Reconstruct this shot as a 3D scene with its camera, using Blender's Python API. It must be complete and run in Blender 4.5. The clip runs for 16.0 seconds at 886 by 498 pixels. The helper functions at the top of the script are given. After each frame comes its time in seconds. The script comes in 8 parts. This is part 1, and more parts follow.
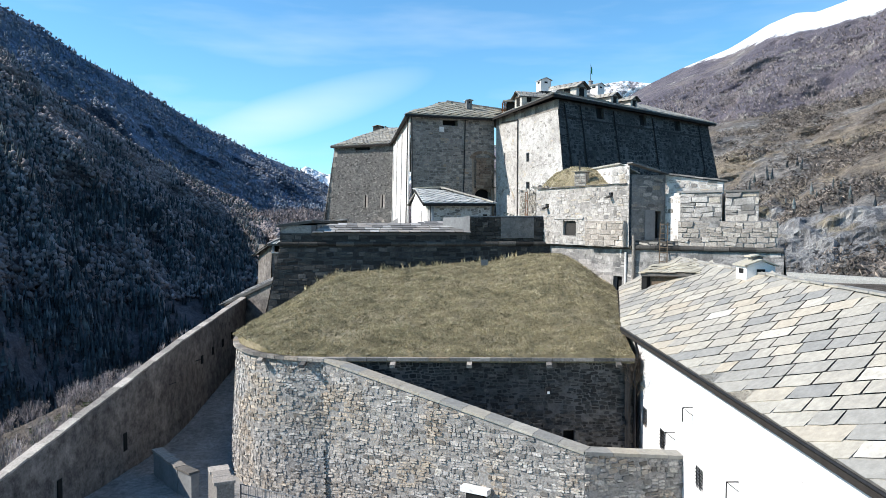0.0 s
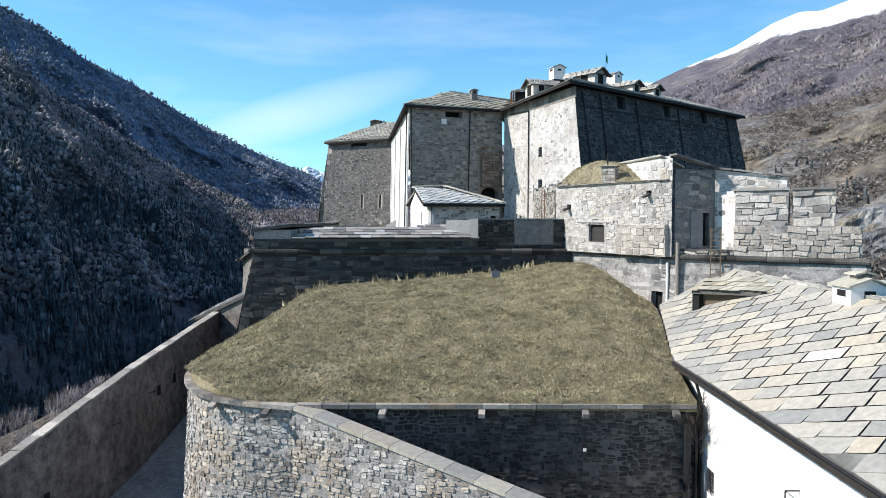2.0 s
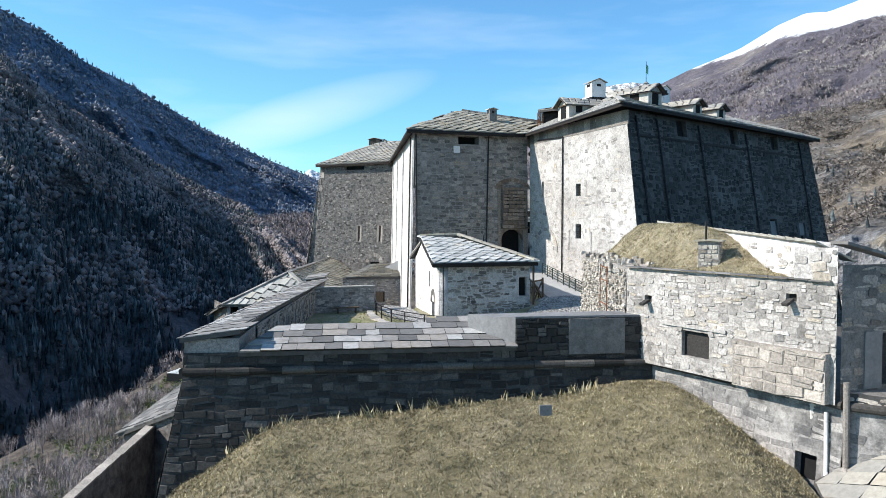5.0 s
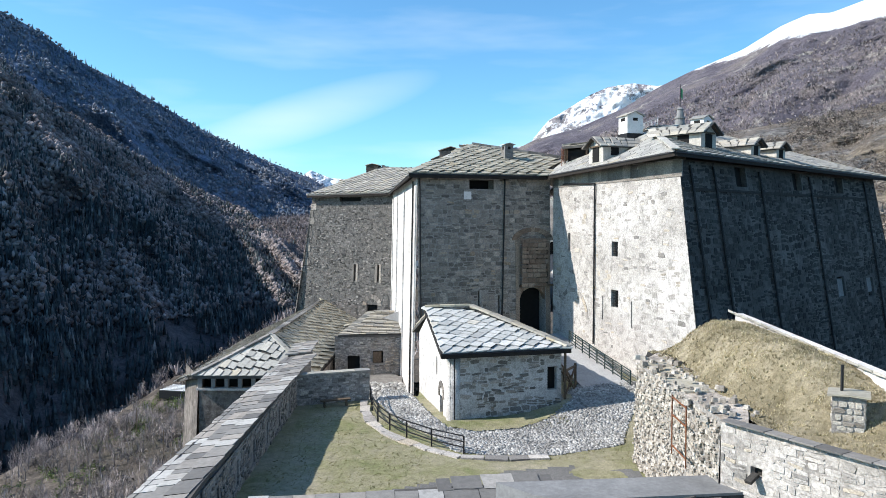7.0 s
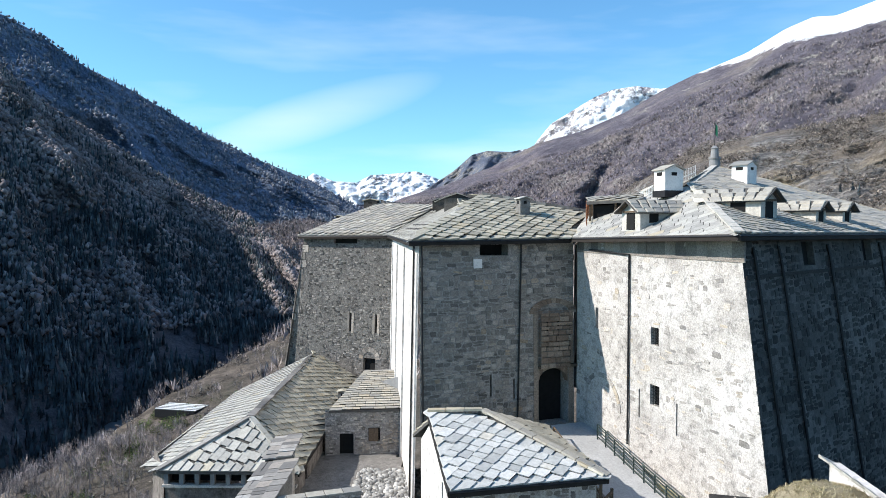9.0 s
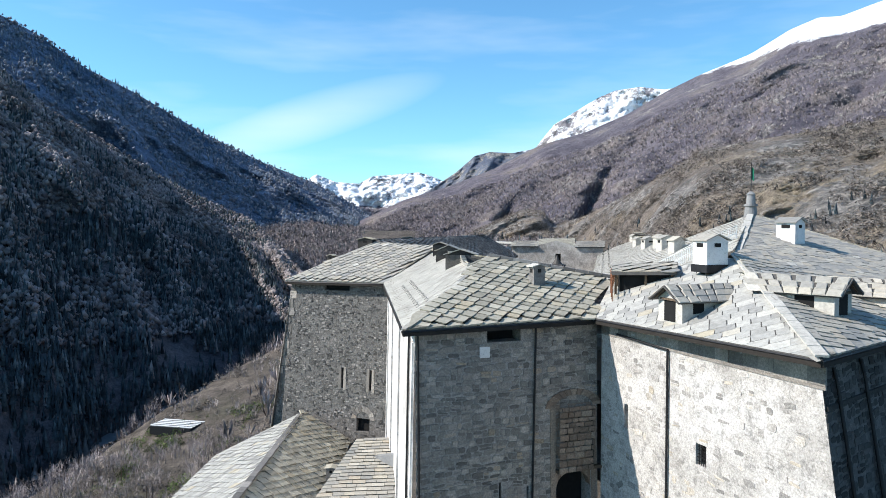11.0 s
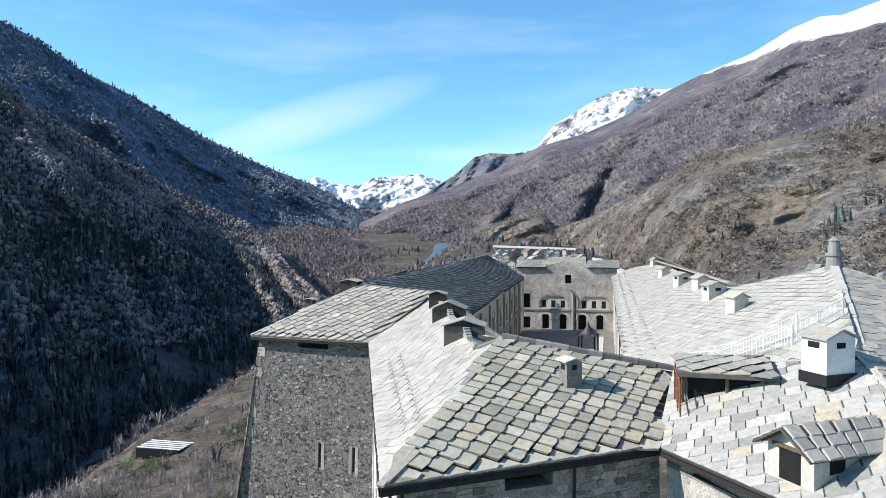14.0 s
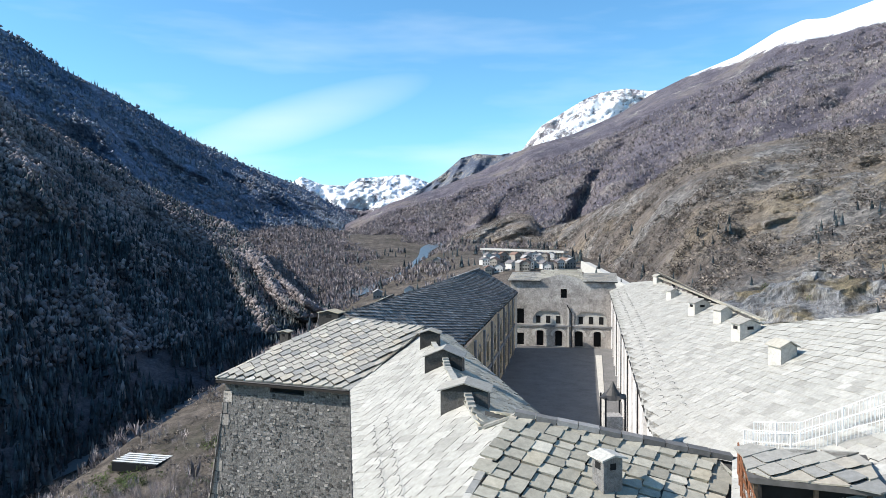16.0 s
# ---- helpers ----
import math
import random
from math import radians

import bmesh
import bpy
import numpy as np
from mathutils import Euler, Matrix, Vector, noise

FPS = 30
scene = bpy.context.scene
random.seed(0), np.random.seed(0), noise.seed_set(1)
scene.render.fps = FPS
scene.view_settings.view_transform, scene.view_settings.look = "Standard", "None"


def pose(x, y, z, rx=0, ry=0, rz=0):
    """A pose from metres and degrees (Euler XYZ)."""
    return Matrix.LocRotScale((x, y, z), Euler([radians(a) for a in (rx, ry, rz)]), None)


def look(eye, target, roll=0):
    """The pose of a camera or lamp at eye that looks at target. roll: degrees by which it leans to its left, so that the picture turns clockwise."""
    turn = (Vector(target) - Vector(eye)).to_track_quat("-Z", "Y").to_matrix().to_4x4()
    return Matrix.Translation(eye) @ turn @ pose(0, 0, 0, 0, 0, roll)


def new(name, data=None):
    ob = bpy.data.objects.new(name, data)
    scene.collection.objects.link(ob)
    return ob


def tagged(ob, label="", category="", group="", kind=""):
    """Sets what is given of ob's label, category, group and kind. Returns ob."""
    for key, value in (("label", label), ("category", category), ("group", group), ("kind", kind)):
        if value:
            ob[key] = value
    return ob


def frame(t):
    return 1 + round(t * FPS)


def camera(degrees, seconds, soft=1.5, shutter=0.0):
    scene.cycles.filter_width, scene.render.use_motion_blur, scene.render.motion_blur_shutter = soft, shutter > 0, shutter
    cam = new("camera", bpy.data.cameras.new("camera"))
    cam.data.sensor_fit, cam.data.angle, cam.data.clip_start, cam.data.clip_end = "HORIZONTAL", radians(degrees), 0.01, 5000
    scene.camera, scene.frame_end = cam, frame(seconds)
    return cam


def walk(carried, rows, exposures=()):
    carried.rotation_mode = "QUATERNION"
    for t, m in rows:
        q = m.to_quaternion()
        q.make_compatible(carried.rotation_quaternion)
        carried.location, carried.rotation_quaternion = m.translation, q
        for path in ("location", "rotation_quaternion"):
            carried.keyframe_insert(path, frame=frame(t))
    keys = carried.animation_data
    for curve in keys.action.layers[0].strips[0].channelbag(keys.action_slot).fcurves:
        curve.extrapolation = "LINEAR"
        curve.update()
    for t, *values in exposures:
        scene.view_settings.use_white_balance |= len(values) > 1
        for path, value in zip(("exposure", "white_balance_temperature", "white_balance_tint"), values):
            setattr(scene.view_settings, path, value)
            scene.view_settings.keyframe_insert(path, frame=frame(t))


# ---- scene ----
cam = camera(63.5, 16.0, soft=0.5)
PATH = [
    (0, (0.0, 0.0, 20.0), (-0.029, 1.998, 19.921), 0.1),
    (0.5, (-0.055, 2.133, 19.923), (-0.084, 4.131, 19.844), 0.1),
    (1, (-0.132, 4.604, 19.88), (-0.163, 6.602, 19.801), 0.1),
    (1.5, (-0.209, 7.103, 19.994), (-0.241, 9.101, 19.914), 0.1),
    (2, (-0.296, 9.925, 20.264), (-0.329, 11.923, 20.185), 0.1),
    (2.5, (-0.439, 12.667, 20.713), (-0.473, 14.666, 20.634), 0.1),
    (3, (-0.601, 15.668, 21.435), (-0.638, 17.666, 21.356), 0.1),
    (3.5, (-0.919, 18.49, 22.183), (-0.955, 20.488, 22.105), 0.0),
    (4, (-1.07, 21.603, 23.169), (-1.109, 23.601, 23.093), -0.0),
    (6.5, (-2.343, 36.72, 29.296), (-2.388, 38.719, 29.224), -0.0),
    (7, (-2.48, 39.543, 30.676), (-2.525, 41.541, 30.604), -0.0),
    (7.5, (-2.555, 41.929, 31.958), (-2.603, 43.927, 31.888), -0.0),
    (8, (-2.7, 44.415, 33.3), (-2.749, 46.413, 33.232), 0.0),
    (8.5, (-2.831, 46.664, 34.641), (-2.882, 48.662, 34.574), 0.1),
    (9, (-2.931, 49.102, 36.072), (-2.984, 51.1, 36.006), 0.0),
    (9.5, (-3.003, 51.211, 37.389), (-3.057, 53.21, 37.323), 0.1),
    (10, (-3.015, 53.343, 38.843), (-3.072, 55.341, 38.778), 0.1),
    (12.5, (-3.046, 65.375, 43.727), (-3.113, 67.373, 43.661), -0.2),
    (13, (-3.113, 68.064, 44.319), (-3.181, 70.062, 44.253), -0.3),
    (13.5, (-3.169, 70.288, 44.857), (-3.229, 72.286, 44.793), -0.3),
    (14, (-3.272, 72.613, 45.384), (-3.333, 74.612, 45.321), -0.3),
    (14.5, (-3.368, 74.827, 45.958), (-3.431, 76.825, 45.894), -0.3),
    (15, (-3.566, 77.169, 46.578), (-3.628, 79.167, 46.514), -0.3),
    (15.5, (-3.784, 79.163, 47.154), (-3.829, 81.162, 47.091), -0.3),
    (16, (-4.079, 81.248, 47.694), (-4.102, 83.247, 47.632), -0.2),
]
walk(cam, [(t, look(eye, target, roll)) for t, eye, target, roll in PATH], [(0, 0.6), (16, 0.6)])


# ---- world, sun, exposure ----
SUN_TO = Vector((-11.4, -1.2, 8.5)).normalized()
SUN_EL, SUN_AZ = math.asin(SUN_TO.z), math.atan2(SUN_TO.x, SUN_TO.y)
world = bpy.data.worlds.new("sky")
scene.world = world
world.use_nodes = True
wn, wl = world.node_tree.nodes, world.node_tree.links
sky = wn.new("ShaderNodeTexSky")
sky.sky_type, sky.sun_disc = "NISHITA", False
sky.sun_elevation, sky.sun_rotation = SUN_EL, SUN_AZ
sky.altitude, sky.air_density, sky.dust_density, sky.ozone_density = 300.0, 1.0, 0.2, 3.0
# thin streaks of high cloud over the valley
tc, mp, cn, cr, cm = (wn.new("ShaderNode" + k) for k in ("TexCoord", "Mapping", "TexNoise", "ValToRGB", "Mix"))
mp.inputs["Scale"].default_value, mp.inputs["Rotation"].default_value = (1.2, 1.2, 7.0), (0.0, 0.25, 0.5)
cn.inputs["Scale"].default_value, cn.inputs["Detail"].default_value = 1.6, 5
cr.color_ramp.elements[0].position, cr.color_ramp.elements[1].position = 0.50, 0.85
cr.color_ramp.elements[1].color = (0.5, 0.5, 0.5, 1)
cm.data_type = "RGBA"
cm.inputs["B"].default_value = (9.6, 6.7, 6.3, 1)
wl.new(tc.outputs["Generated"], mp.inputs["Vector"])
wl.new(mp.outputs[0], cn.inputs["Vector"])
wl.new(cn.outputs["Fac"], cr.inputs[0])
# one brighter veil low over the valley, drawn out along a slant
def sky_math(op, a, b=0.0):
    x = wn.new("ShaderNodeMath")
    x.operation = op
    for sock, val in zip(x.inputs, (a, b)):
        if isinstance(val, float):
            sock.default_value = val
        else:
            wl.new(val, sock)
    return x.outputs[0]


def sky_along(way, at0, wide):
    x = wn.new("ShaderNodeVectorMath")
    x.operation = "DOT_PRODUCT"
    x.inputs[1].default_value = way
    wl.new(tc.outputs["Generated"], x.inputs[0])
    k = sky_math("MULTIPLY", sky_math("SUBTRACT", x.outputs["Value"], at0), 1.0 / wide)
    return sky_math("MULTIPLY", k, k)


veil_dir = Vector((-0.215, 0.966, 0.143))
veil_right = Vector((0.979, 0.202, 0.0))
veil_up = Vector((0.03, -0.147, 0.988))
veil_a, veil_b = veil_right * 0.95 + veil_up * 0.31, veil_up * 0.95 - veil_right * 0.31
veil = sky_math("SUBTRACT", 1.0, sky_math("ADD", sky_along(veil_a, veil_a.dot(veil_dir), 0.20), sky_along(veil_b, veil_b.dot(veil_dir), 0.034)))
veil = sky_math("MULTIPLY", sky_math("MAXIMUM", veil, 0.0), sky_math("MULTIPLY", cn.outputs["Fac"], 0.75))
wl.new(sky_math("MAXIMUM", cr.outputs[0], veil), cm.inputs["Factor"])
wl.new(sky.outputs[0], cm.inputs["A"])
tint = wn.new("ShaderNodeMix")
tint.data_type, tint.blend_type = "RGBA", "MULTIPLY"
tint.inputs["Factor"].default_value, tint.inputs["B"].default_value = 1.0, (0.60, 0.96, 1.08, 1)
wl.new(cm.outputs["Result"], tint.inputs["A"])
wl.new(tint.outputs["Result"], wn["Background"].inputs[0])
wn["Background"].inputs[1].default_value = 0.13
sun = new("sun", bpy.data.lights.new("sun", "SUN"))
sun.data.energy, sun.data.angle, sun.data.color = 5.0, radians(0.5), (1.0, 0.95, 0.88)
sun.matrix_world = look((0, 0, 200), Vector((0, 0, 200)) - SUN_TO)


# ---- materials ----
def material(name, rough=0.85):
    m = bpy.data.materials.new(name)
    m.use_nodes = True
    t = m.node_tree
    b = t.nodes["Principled BSDF"]
    b.inputs["Roughness"].default_value = rough
    b.inputs["Specular IOR Level"].default_value = 0.25
    return m, t.nodes, t.links, b


def noise_node(n, l, scale, detail=6.0, vec=None, rough=0.6):
    x = n.new("ShaderNodeTexNoise")
    x.inputs["Scale"].default_value, x.inputs["Detail"].default_value = scale, detail
    x.inputs["Roughness"].default_value = rough
    if vec is None:
        g = n.new("ShaderNodeNewGeometry")
        vec = g.outputs["Position"]
    l.new(vec, x.inputs["Vector"])
    return x.outputs["Fac"]


def ramp(n, l, fac, stops):
    r = n.new("ShaderNodeValToRGB")
    while len(r.color_ramp.elements) < len(stops):
        r.color_ramp.elements.new(0.5)
    for e, (p, c) in zip(r.color_ramp.elements, stops):
        e.position, e.color = p, (*c, 1)
    l.new(fac, r.inputs[0])
    return r.outputs[0]


def mix(n, l, a, b, fac, mode="MIX"):
    x = n.new("ShaderNodeMix")
    x.data_type, x.blend_type = "RGBA", mode
    for sock, v in ((x.inputs["Factor"], fac), (x.inputs["A"], a), (x.inputs["B"], b)):
        if isinstance(v, (int, float)):
            sock.default_value = v
        elif isinstance(v, tuple):
            sock.default_value = (*v, 1)
        else:
            l.new(v, sock)
    return x.outputs["Result"]


def bump(n, l, b, height, strength, dist):
    x = n.new("ShaderNodeBump")
    x.inputs["Strength"].default_value, x.inputs["Distance"].default_value = strength, dist
    l.new(height, x.inputs["Height"])
    l.new(x.outputs["Normal"], b.inputs["Normal"])


def piece_random(n, l):
    o, g, a, f = n.new("ShaderNodeObjectInfo"), n.new("ShaderNodeNewGeometry"), n.new("ShaderNodeMath"), n.new("ShaderNodeMath")
    l.new(o.outputs["Random"], a.inputs[0])
    l.new(g.outputs["Random Per Island"], a.inputs[1])
    f.operation = "FRACT"
    l.new(a.outputs[0], f.inputs[0])
    return f.outputs[0]


def piece_material(name, stops, rough=0.85, grain=9.0, stain=0.35, stain_col=(0.10, 0.09, 0.08), stain_scale=0.35, spec=0.25, relief=0.03, hue=None):
    """Stones or slates: a colour for each piece, grain over it, stains across many."""
    m, n, l, b = material(name, rough)
    b.inputs["Specular IOR Level"].default_value = spec
    col = ramp(n, l, piece_random(n, l), stops)
    g = noise_node(n, l, grain, 8)
    col = mix(n, l, col, ramp(n, l, g, [(0.32, G(0.5)), (0.68, G(1.35))]), 0.75, "MULTIPLY")
    col = mix(n, l, col, ramp(n, l, noise_node(n, l, grain * 4.5, 5, rough=0.8), [(0.36, G(0.65)), (0.64, G(1.3))]), 0.8, "MULTIPLY")
    if hue:
        col = mix(n, l, col, ramp(n, l, noise_node(n, l, 0.28, 6), [(0.47, (1, 1, 1)), (0.6, hue)]), 1.0, "MULTIPLY")
    s = ramp(n, l, noise_node(n, l, stain_scale, 9, rough=0.7), [(0.48, (0, 0, 0)), (0.68, (1, 1, 1))])
    k = n.new("ShaderNodeMath")
    k.operation = "MULTIPLY"
    k.inputs[1].default_value = stain
    l.new(s, k.inputs[0])
    l.new(mix(n, l, col, stain_col, k.outputs[0]), b.inputs["Base Color"])
    bump(n, l, b, g, 0.6, relief)
    return m


def slate_material(name, stops, stain=0.3, stain_col=(0.12, 0.115, 0.10), rough=0.7):
    """Split slabs: one tone for each, faint cloudy grain, pale lichen and dark run-off in patches."""
    m, n, l, b = material(name, rough)
    col = ramp(n, l, piece_random(n, l), stops)
    g = noise_node(n, l, 3.5, 10, rough=0.7)
    col = mix(n, l, col, ramp(n, l, g, [(0.34, G(0.78)), (0.66, G(1.16))]), 0.9, "MULTIPLY")
    col = mix(n, l, col, ramp(n, l, noise_node(n, l, 38.0, 4), [(0.34, G(0.84)), (0.66, G(1.1))]), 0.6, "MULTIPLY")
    s = ramp(n, l, noise_node(n, l, 0.5, 12, rough=0.8), [(0.52, (0, 0, 0)), (0.66, G(stain))])
    col = mix(n, l, col, stain_col, s)
    lich = ramp(n, l, noise_node(n, l, 1.3, 12, rough=0.85), [(0.62, (0, 0, 0)), (0.70, G(0.35))])
    l.new(mix(n, l, col, (0.42, 0.39, 0.32), lich), b.inputs["Base Color"])
    bump(n, l, b, noise_node(n, l, 9.0, 8, rough=0.7), 0.35, 0.02)
    return m


def ground_material(name, layers, rough=0.95, grain=6.0, relief=0.08, fine=1.0):
    """Soil, grass, gravel: colours mixed by noise at two scales."""
    m, n, l, b = material(name, rough)
    col = ramp(n, l, noise_node(n, l, layers[0][0], 10, rough=0.7), layers[0][1])
    for scale, stops in layers[1:]:
        col = mix(n, l, col, ramp(n, l, noise_node(n, l, scale, 8, rough=0.75), stops), fine, "MULTIPLY")
    l.new(col, b.inputs["Base Color"])
    bump(n, l, b, noise_node(n, l, grain, 8), 0.8, relief)
    return m


def plain(name, c, rough=0.6, metal=0.0, var=0.25, scale=3.0):
    m, n, l, b = material(name, rough)
    b.inputs["Metallic"].default_value = metal
    col = ramp(n, l, noise_node(n, l, scale, 8), [(0.3, tuple(v * (1 - var) for v in c)), (0.7, tuple(min(1, v * (1 + var)) for v in c))])
    l.new(col, b.inputs["Base Color"])
    return m


G = lambda v, w=0.0: (v * (1 + w), v, v * (1 - w))  # noqa: E731
M_STONE = piece_material("stone_grey", [(0.0, G(0.11, 0.09)), (0.3, G(0.19, 0.10)), (0.65, G(0.26, 0.12)), (0.92, G(0.36, 0.13)), (1.0, (0.32, 0.25, 0.18))], stain=0.55, stain_col=(0.07, 0.065, 0.06))
M_STONE_LIGHT = piece_material("stone_light", [(0.0, G(0.20, 0.06)), (0.12, G(0.31, 0.07)), (0.4, G(0.40, 0.07)), (0.8, G(0.47, 0.07)), (0.94, (0.43, 0.37, 0.29)), (1.0, G(0.54, 0.06))], stain=0.6, stain_col=(0.13, 0.12, 0.105), stain_scale=0.6)
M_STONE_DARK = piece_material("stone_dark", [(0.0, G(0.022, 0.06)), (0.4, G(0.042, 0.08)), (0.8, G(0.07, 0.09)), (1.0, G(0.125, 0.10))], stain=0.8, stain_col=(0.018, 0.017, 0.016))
M_RUBBLE = piece_material("rubble", [(0.0, G(0.13, 0.06)), (0.2, G(0.25, 0.06)), (0.6, G(0.36, 0.07)), (0.9, G(0.46, 0.06)), (1.0, (0.54, 0.50, 0.44))], stain=0.5, stain_col=(0.15, 0.14, 0.13), stain_scale=0.9, relief=0.10, hue=(1.0, 0.89, 0.76))
M_RUBBLE_PALE = piece_material("pale_rubble", [(0.0, (0.20, 0.18, 0.155)), (0.25, (0.35, 0.315, 0.27)), (0.7, (0.46, 0.42, 0.365)), (1.0, (0.56, 0.52, 0.46))], stain=0.4, stain_col=(0.20, 0.17, 0.14), stain_scale=0.8, relief=0.10)
M_MORTAR = ground_material("mortar", [(0.5, [(0.3, G(0.25, 0.06)), (0.7, G(0.37, 0.07))]), (6.0, [(0.34, G(0.45)), (0.64, G(1.15))]), (25.0, [(0.36, G(0.6)), (0.64, G(1.25))])], relief=0.04)
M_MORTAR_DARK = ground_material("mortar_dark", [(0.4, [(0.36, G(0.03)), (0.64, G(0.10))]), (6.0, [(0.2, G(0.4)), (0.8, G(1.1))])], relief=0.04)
M_ROUGH = ground_material("rough_masonry", [(0.4, [(0.3, G(0.16, 0.05)), (0.7, G(0.26, 0.06))]), (2.2, [(0.25, G(0.45)), (0.75, G(1.25))]), (14.0, [(0.3, G(0.6)), (0.7, G(1.3))])], grain=5, relief=0.12)
M_PLASTER = ground_material("limewash", [(0.25, [(0.3, G(0.58, 0.04)), (0.7, G(0.76, 0.03))]), (2.5, [(0.30, G(0.55)), (0.46, G(1.0))]), (11.0, [(0.3, G(0.75)), (0.5, G(1.0))])], relief=0.03)
M_LIMEWASH = ground_material("stained_limewash", [(0.3, [(0.34, G(0.40, 0.06)), (0.5, G(0.56, 0.05)), (0.66, G(0.70, 0.04))]), (1.8, [(0.34, G(0.6)), (0.5, G(1.0))]), (9.0, [(0.32, G(0.6)), (0.46, G(1.05))])], relief=0.05)
M_CONCRETE = ground_material("render_grey", [(0.4, [(0.3, G(0.17)), (0.7, G(0.30))]), (5.0, [(0.2, G(0.6)), (0.8, G(1.1))])], relief=0.02)
M_SLATE = slate_material("slate_weathered", [(0.0, (0.27, 0.248, 0.198)), (0.3, (0.345, 0.318, 0.255)), (0.7, (0.41, 0.378, 0.305)), (0.86, (0.465, 0.43, 0.345)), (0.95, (0.41, 0.35, 0.25)), (1.0, (0.53, 0.495, 0.415))])
M_SLATE_PALE = slate_material("slate_pale", [(0.0, (0.24, 0.235, 0.22)), (0.25, (0.30, 0.285, 0.255)), (0.5, (0.345, 0.32, 0.275)), (0.75, (0.375, 0.35, 0.30)), (0.88, (0.385, 0.335, 0.265)), (0.96, (0.42, 0.385, 0.32)), (1.0, (0.48, 0.455, 0.41))], 0.25, (0.22, 0.21, 0.19))
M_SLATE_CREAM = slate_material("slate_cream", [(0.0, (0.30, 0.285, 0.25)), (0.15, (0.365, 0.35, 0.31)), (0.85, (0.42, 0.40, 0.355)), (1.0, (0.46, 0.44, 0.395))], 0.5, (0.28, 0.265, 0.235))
M_SLATE_BRIGHT = slate_material("slate_light_grey", [(0.0, (0.25, 0.243, 0.226)), (0.3, (0.335, 0.327, 0.303)), (0.7, (0.39, 0.378, 0.346)), (0.92, (0.445, 0.43, 0.39)), (1.0, (0.40, 0.35, 0.26))], 0.3, (0.20, 0.20, 0.19))
M_SLATE_WHITE = slate_material("slate_silver", [(0.0, (0.33, 0.335, 0.33)), (0.3, (0.43, 0.435, 0.42)), (0.7, (0.50, 0.50, 0.485)), (0.92, (0.57, 0.565, 0.545)), (1.0, (0.47, 0.43, 0.36))], 0.3, (0.26, 0.25, 0.22))
M_SLATE_CAP = slate_material("capping_slab", [(0.0, (0.12, 0.113, 0.107)), (0.25, (0.185, 0.176, 0.165)), (0.55, (0.255, 0.24, 0.222)), (0.78, (0.31, 0.275, 0.24)), (0.9, (0.37, 0.355, 0.335)), (1.0, (0.47, 0.455, 0.43))], 0.6, (0.13, 0.118, 0.105))
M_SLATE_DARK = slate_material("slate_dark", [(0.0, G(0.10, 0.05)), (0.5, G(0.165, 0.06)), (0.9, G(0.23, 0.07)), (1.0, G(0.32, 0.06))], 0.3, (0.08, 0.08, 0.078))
M_UNDER = plain("roof_underlay", (0.085, 0.08, 0.075), 0.9)
M_GRASS = ground_material("dry_grass", [(0.35, [(0.36, (0.135, 0.115, 0.062)), (0.5, (0.22, 0.182, 0.105)), (0.64, (0.29, 0.242, 0.16))]), (1.6, [(0.3, G(0.66)), (0.7, G(1.25))]), (9.0, [(0.3, G(0.55)), (0.7, G(1.35))]), (40.0, [(0.3, G(0.7)), (0.7, G(1.25))])], grain=14, relief=0.12)
M_TURF = ground_material("bleached_turf", [(0.5, [(0.36, (0.18, 0.15, 0.09)), (0.5, (0.28, 0.238, 0.155)), (0.64, (0.37, 0.32, 0.225))]), (2.5, [(0.3, G(0.62)), (0.7, G(1.25))]), (14.0, [(0.3, G(0.6)), (0.7, G(1.3))])], grain=16, relief=0.12)
M_LAWN = ground_material("court_grass", [(0.3, [(0.33, (0.165, 0.185, 0.07)), (0.46, (0.265, 0.25, 0.145)), (0.68, (0.37, 0.33, 0.25))]), (2.0, [(0.3, G(0.7)), (0.7, G(1.2))]), (11.0, [(0.25, G(0.5)), (0.75, G(1.35))])], grain=20, relief=0.06)
M_COBBLE = ground_material("cobble_ground", [(0.4, [(0.3, G(0.24)), (0.7, G(0.36))]), (7.0, [(0.35, G(0.4)), (0.6, G(1.25))])], grain=9, relief=0.06)
M_GRAVEL = ground_material("gravel", [(0.4, [(0.3, G(0.13, 0.03)), (0.7, G(0.20, 0.03))]), (9.0, [(0.3, G(0.6)), (0.7, G(1.2))])], grain=25, relief=0.04)
M_YARD = ground_material("pale_gravel", [(0.4, [(0.36, G(0.22, 0.04)), (0.64, G(0.34, 0.05))]), (3.0, [(0.36, G(0.6)), (0.64, G(1.2))]), (20.0, [(0.36, G(0.55)), (0.64, G(1.3))])], grain=20, relief=0.05)
# near-black: darkness inside openings, vents, slots and niches, put into the colour
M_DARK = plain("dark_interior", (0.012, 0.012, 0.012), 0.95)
M_IRON = plain("iron", (0.03, 0.03, 0.032), 0.55, 0.6)
M_RAIL = plain("painted_steel_green", (0.045, 0.065, 0.06), 0.5, 0.3)
M_WHITE = plain("white_paint", (0.72, 0.72, 0.70), 0.5, 0.0, 0.1)
M_WOOD = plain("old_wood", (0.11, 0.08, 0.055), 0.85, 0.0, 0.4, 9)
M_CREAM = ground_material("cream_render", [(0.6, [(0.3, (0.44, 0.415, 0.37)), (0.7, (0.55, 0.525, 0.475))]), (5.0, [(0.3, G(0.65)), (0.6, G(1.05))])], relief=0.02)
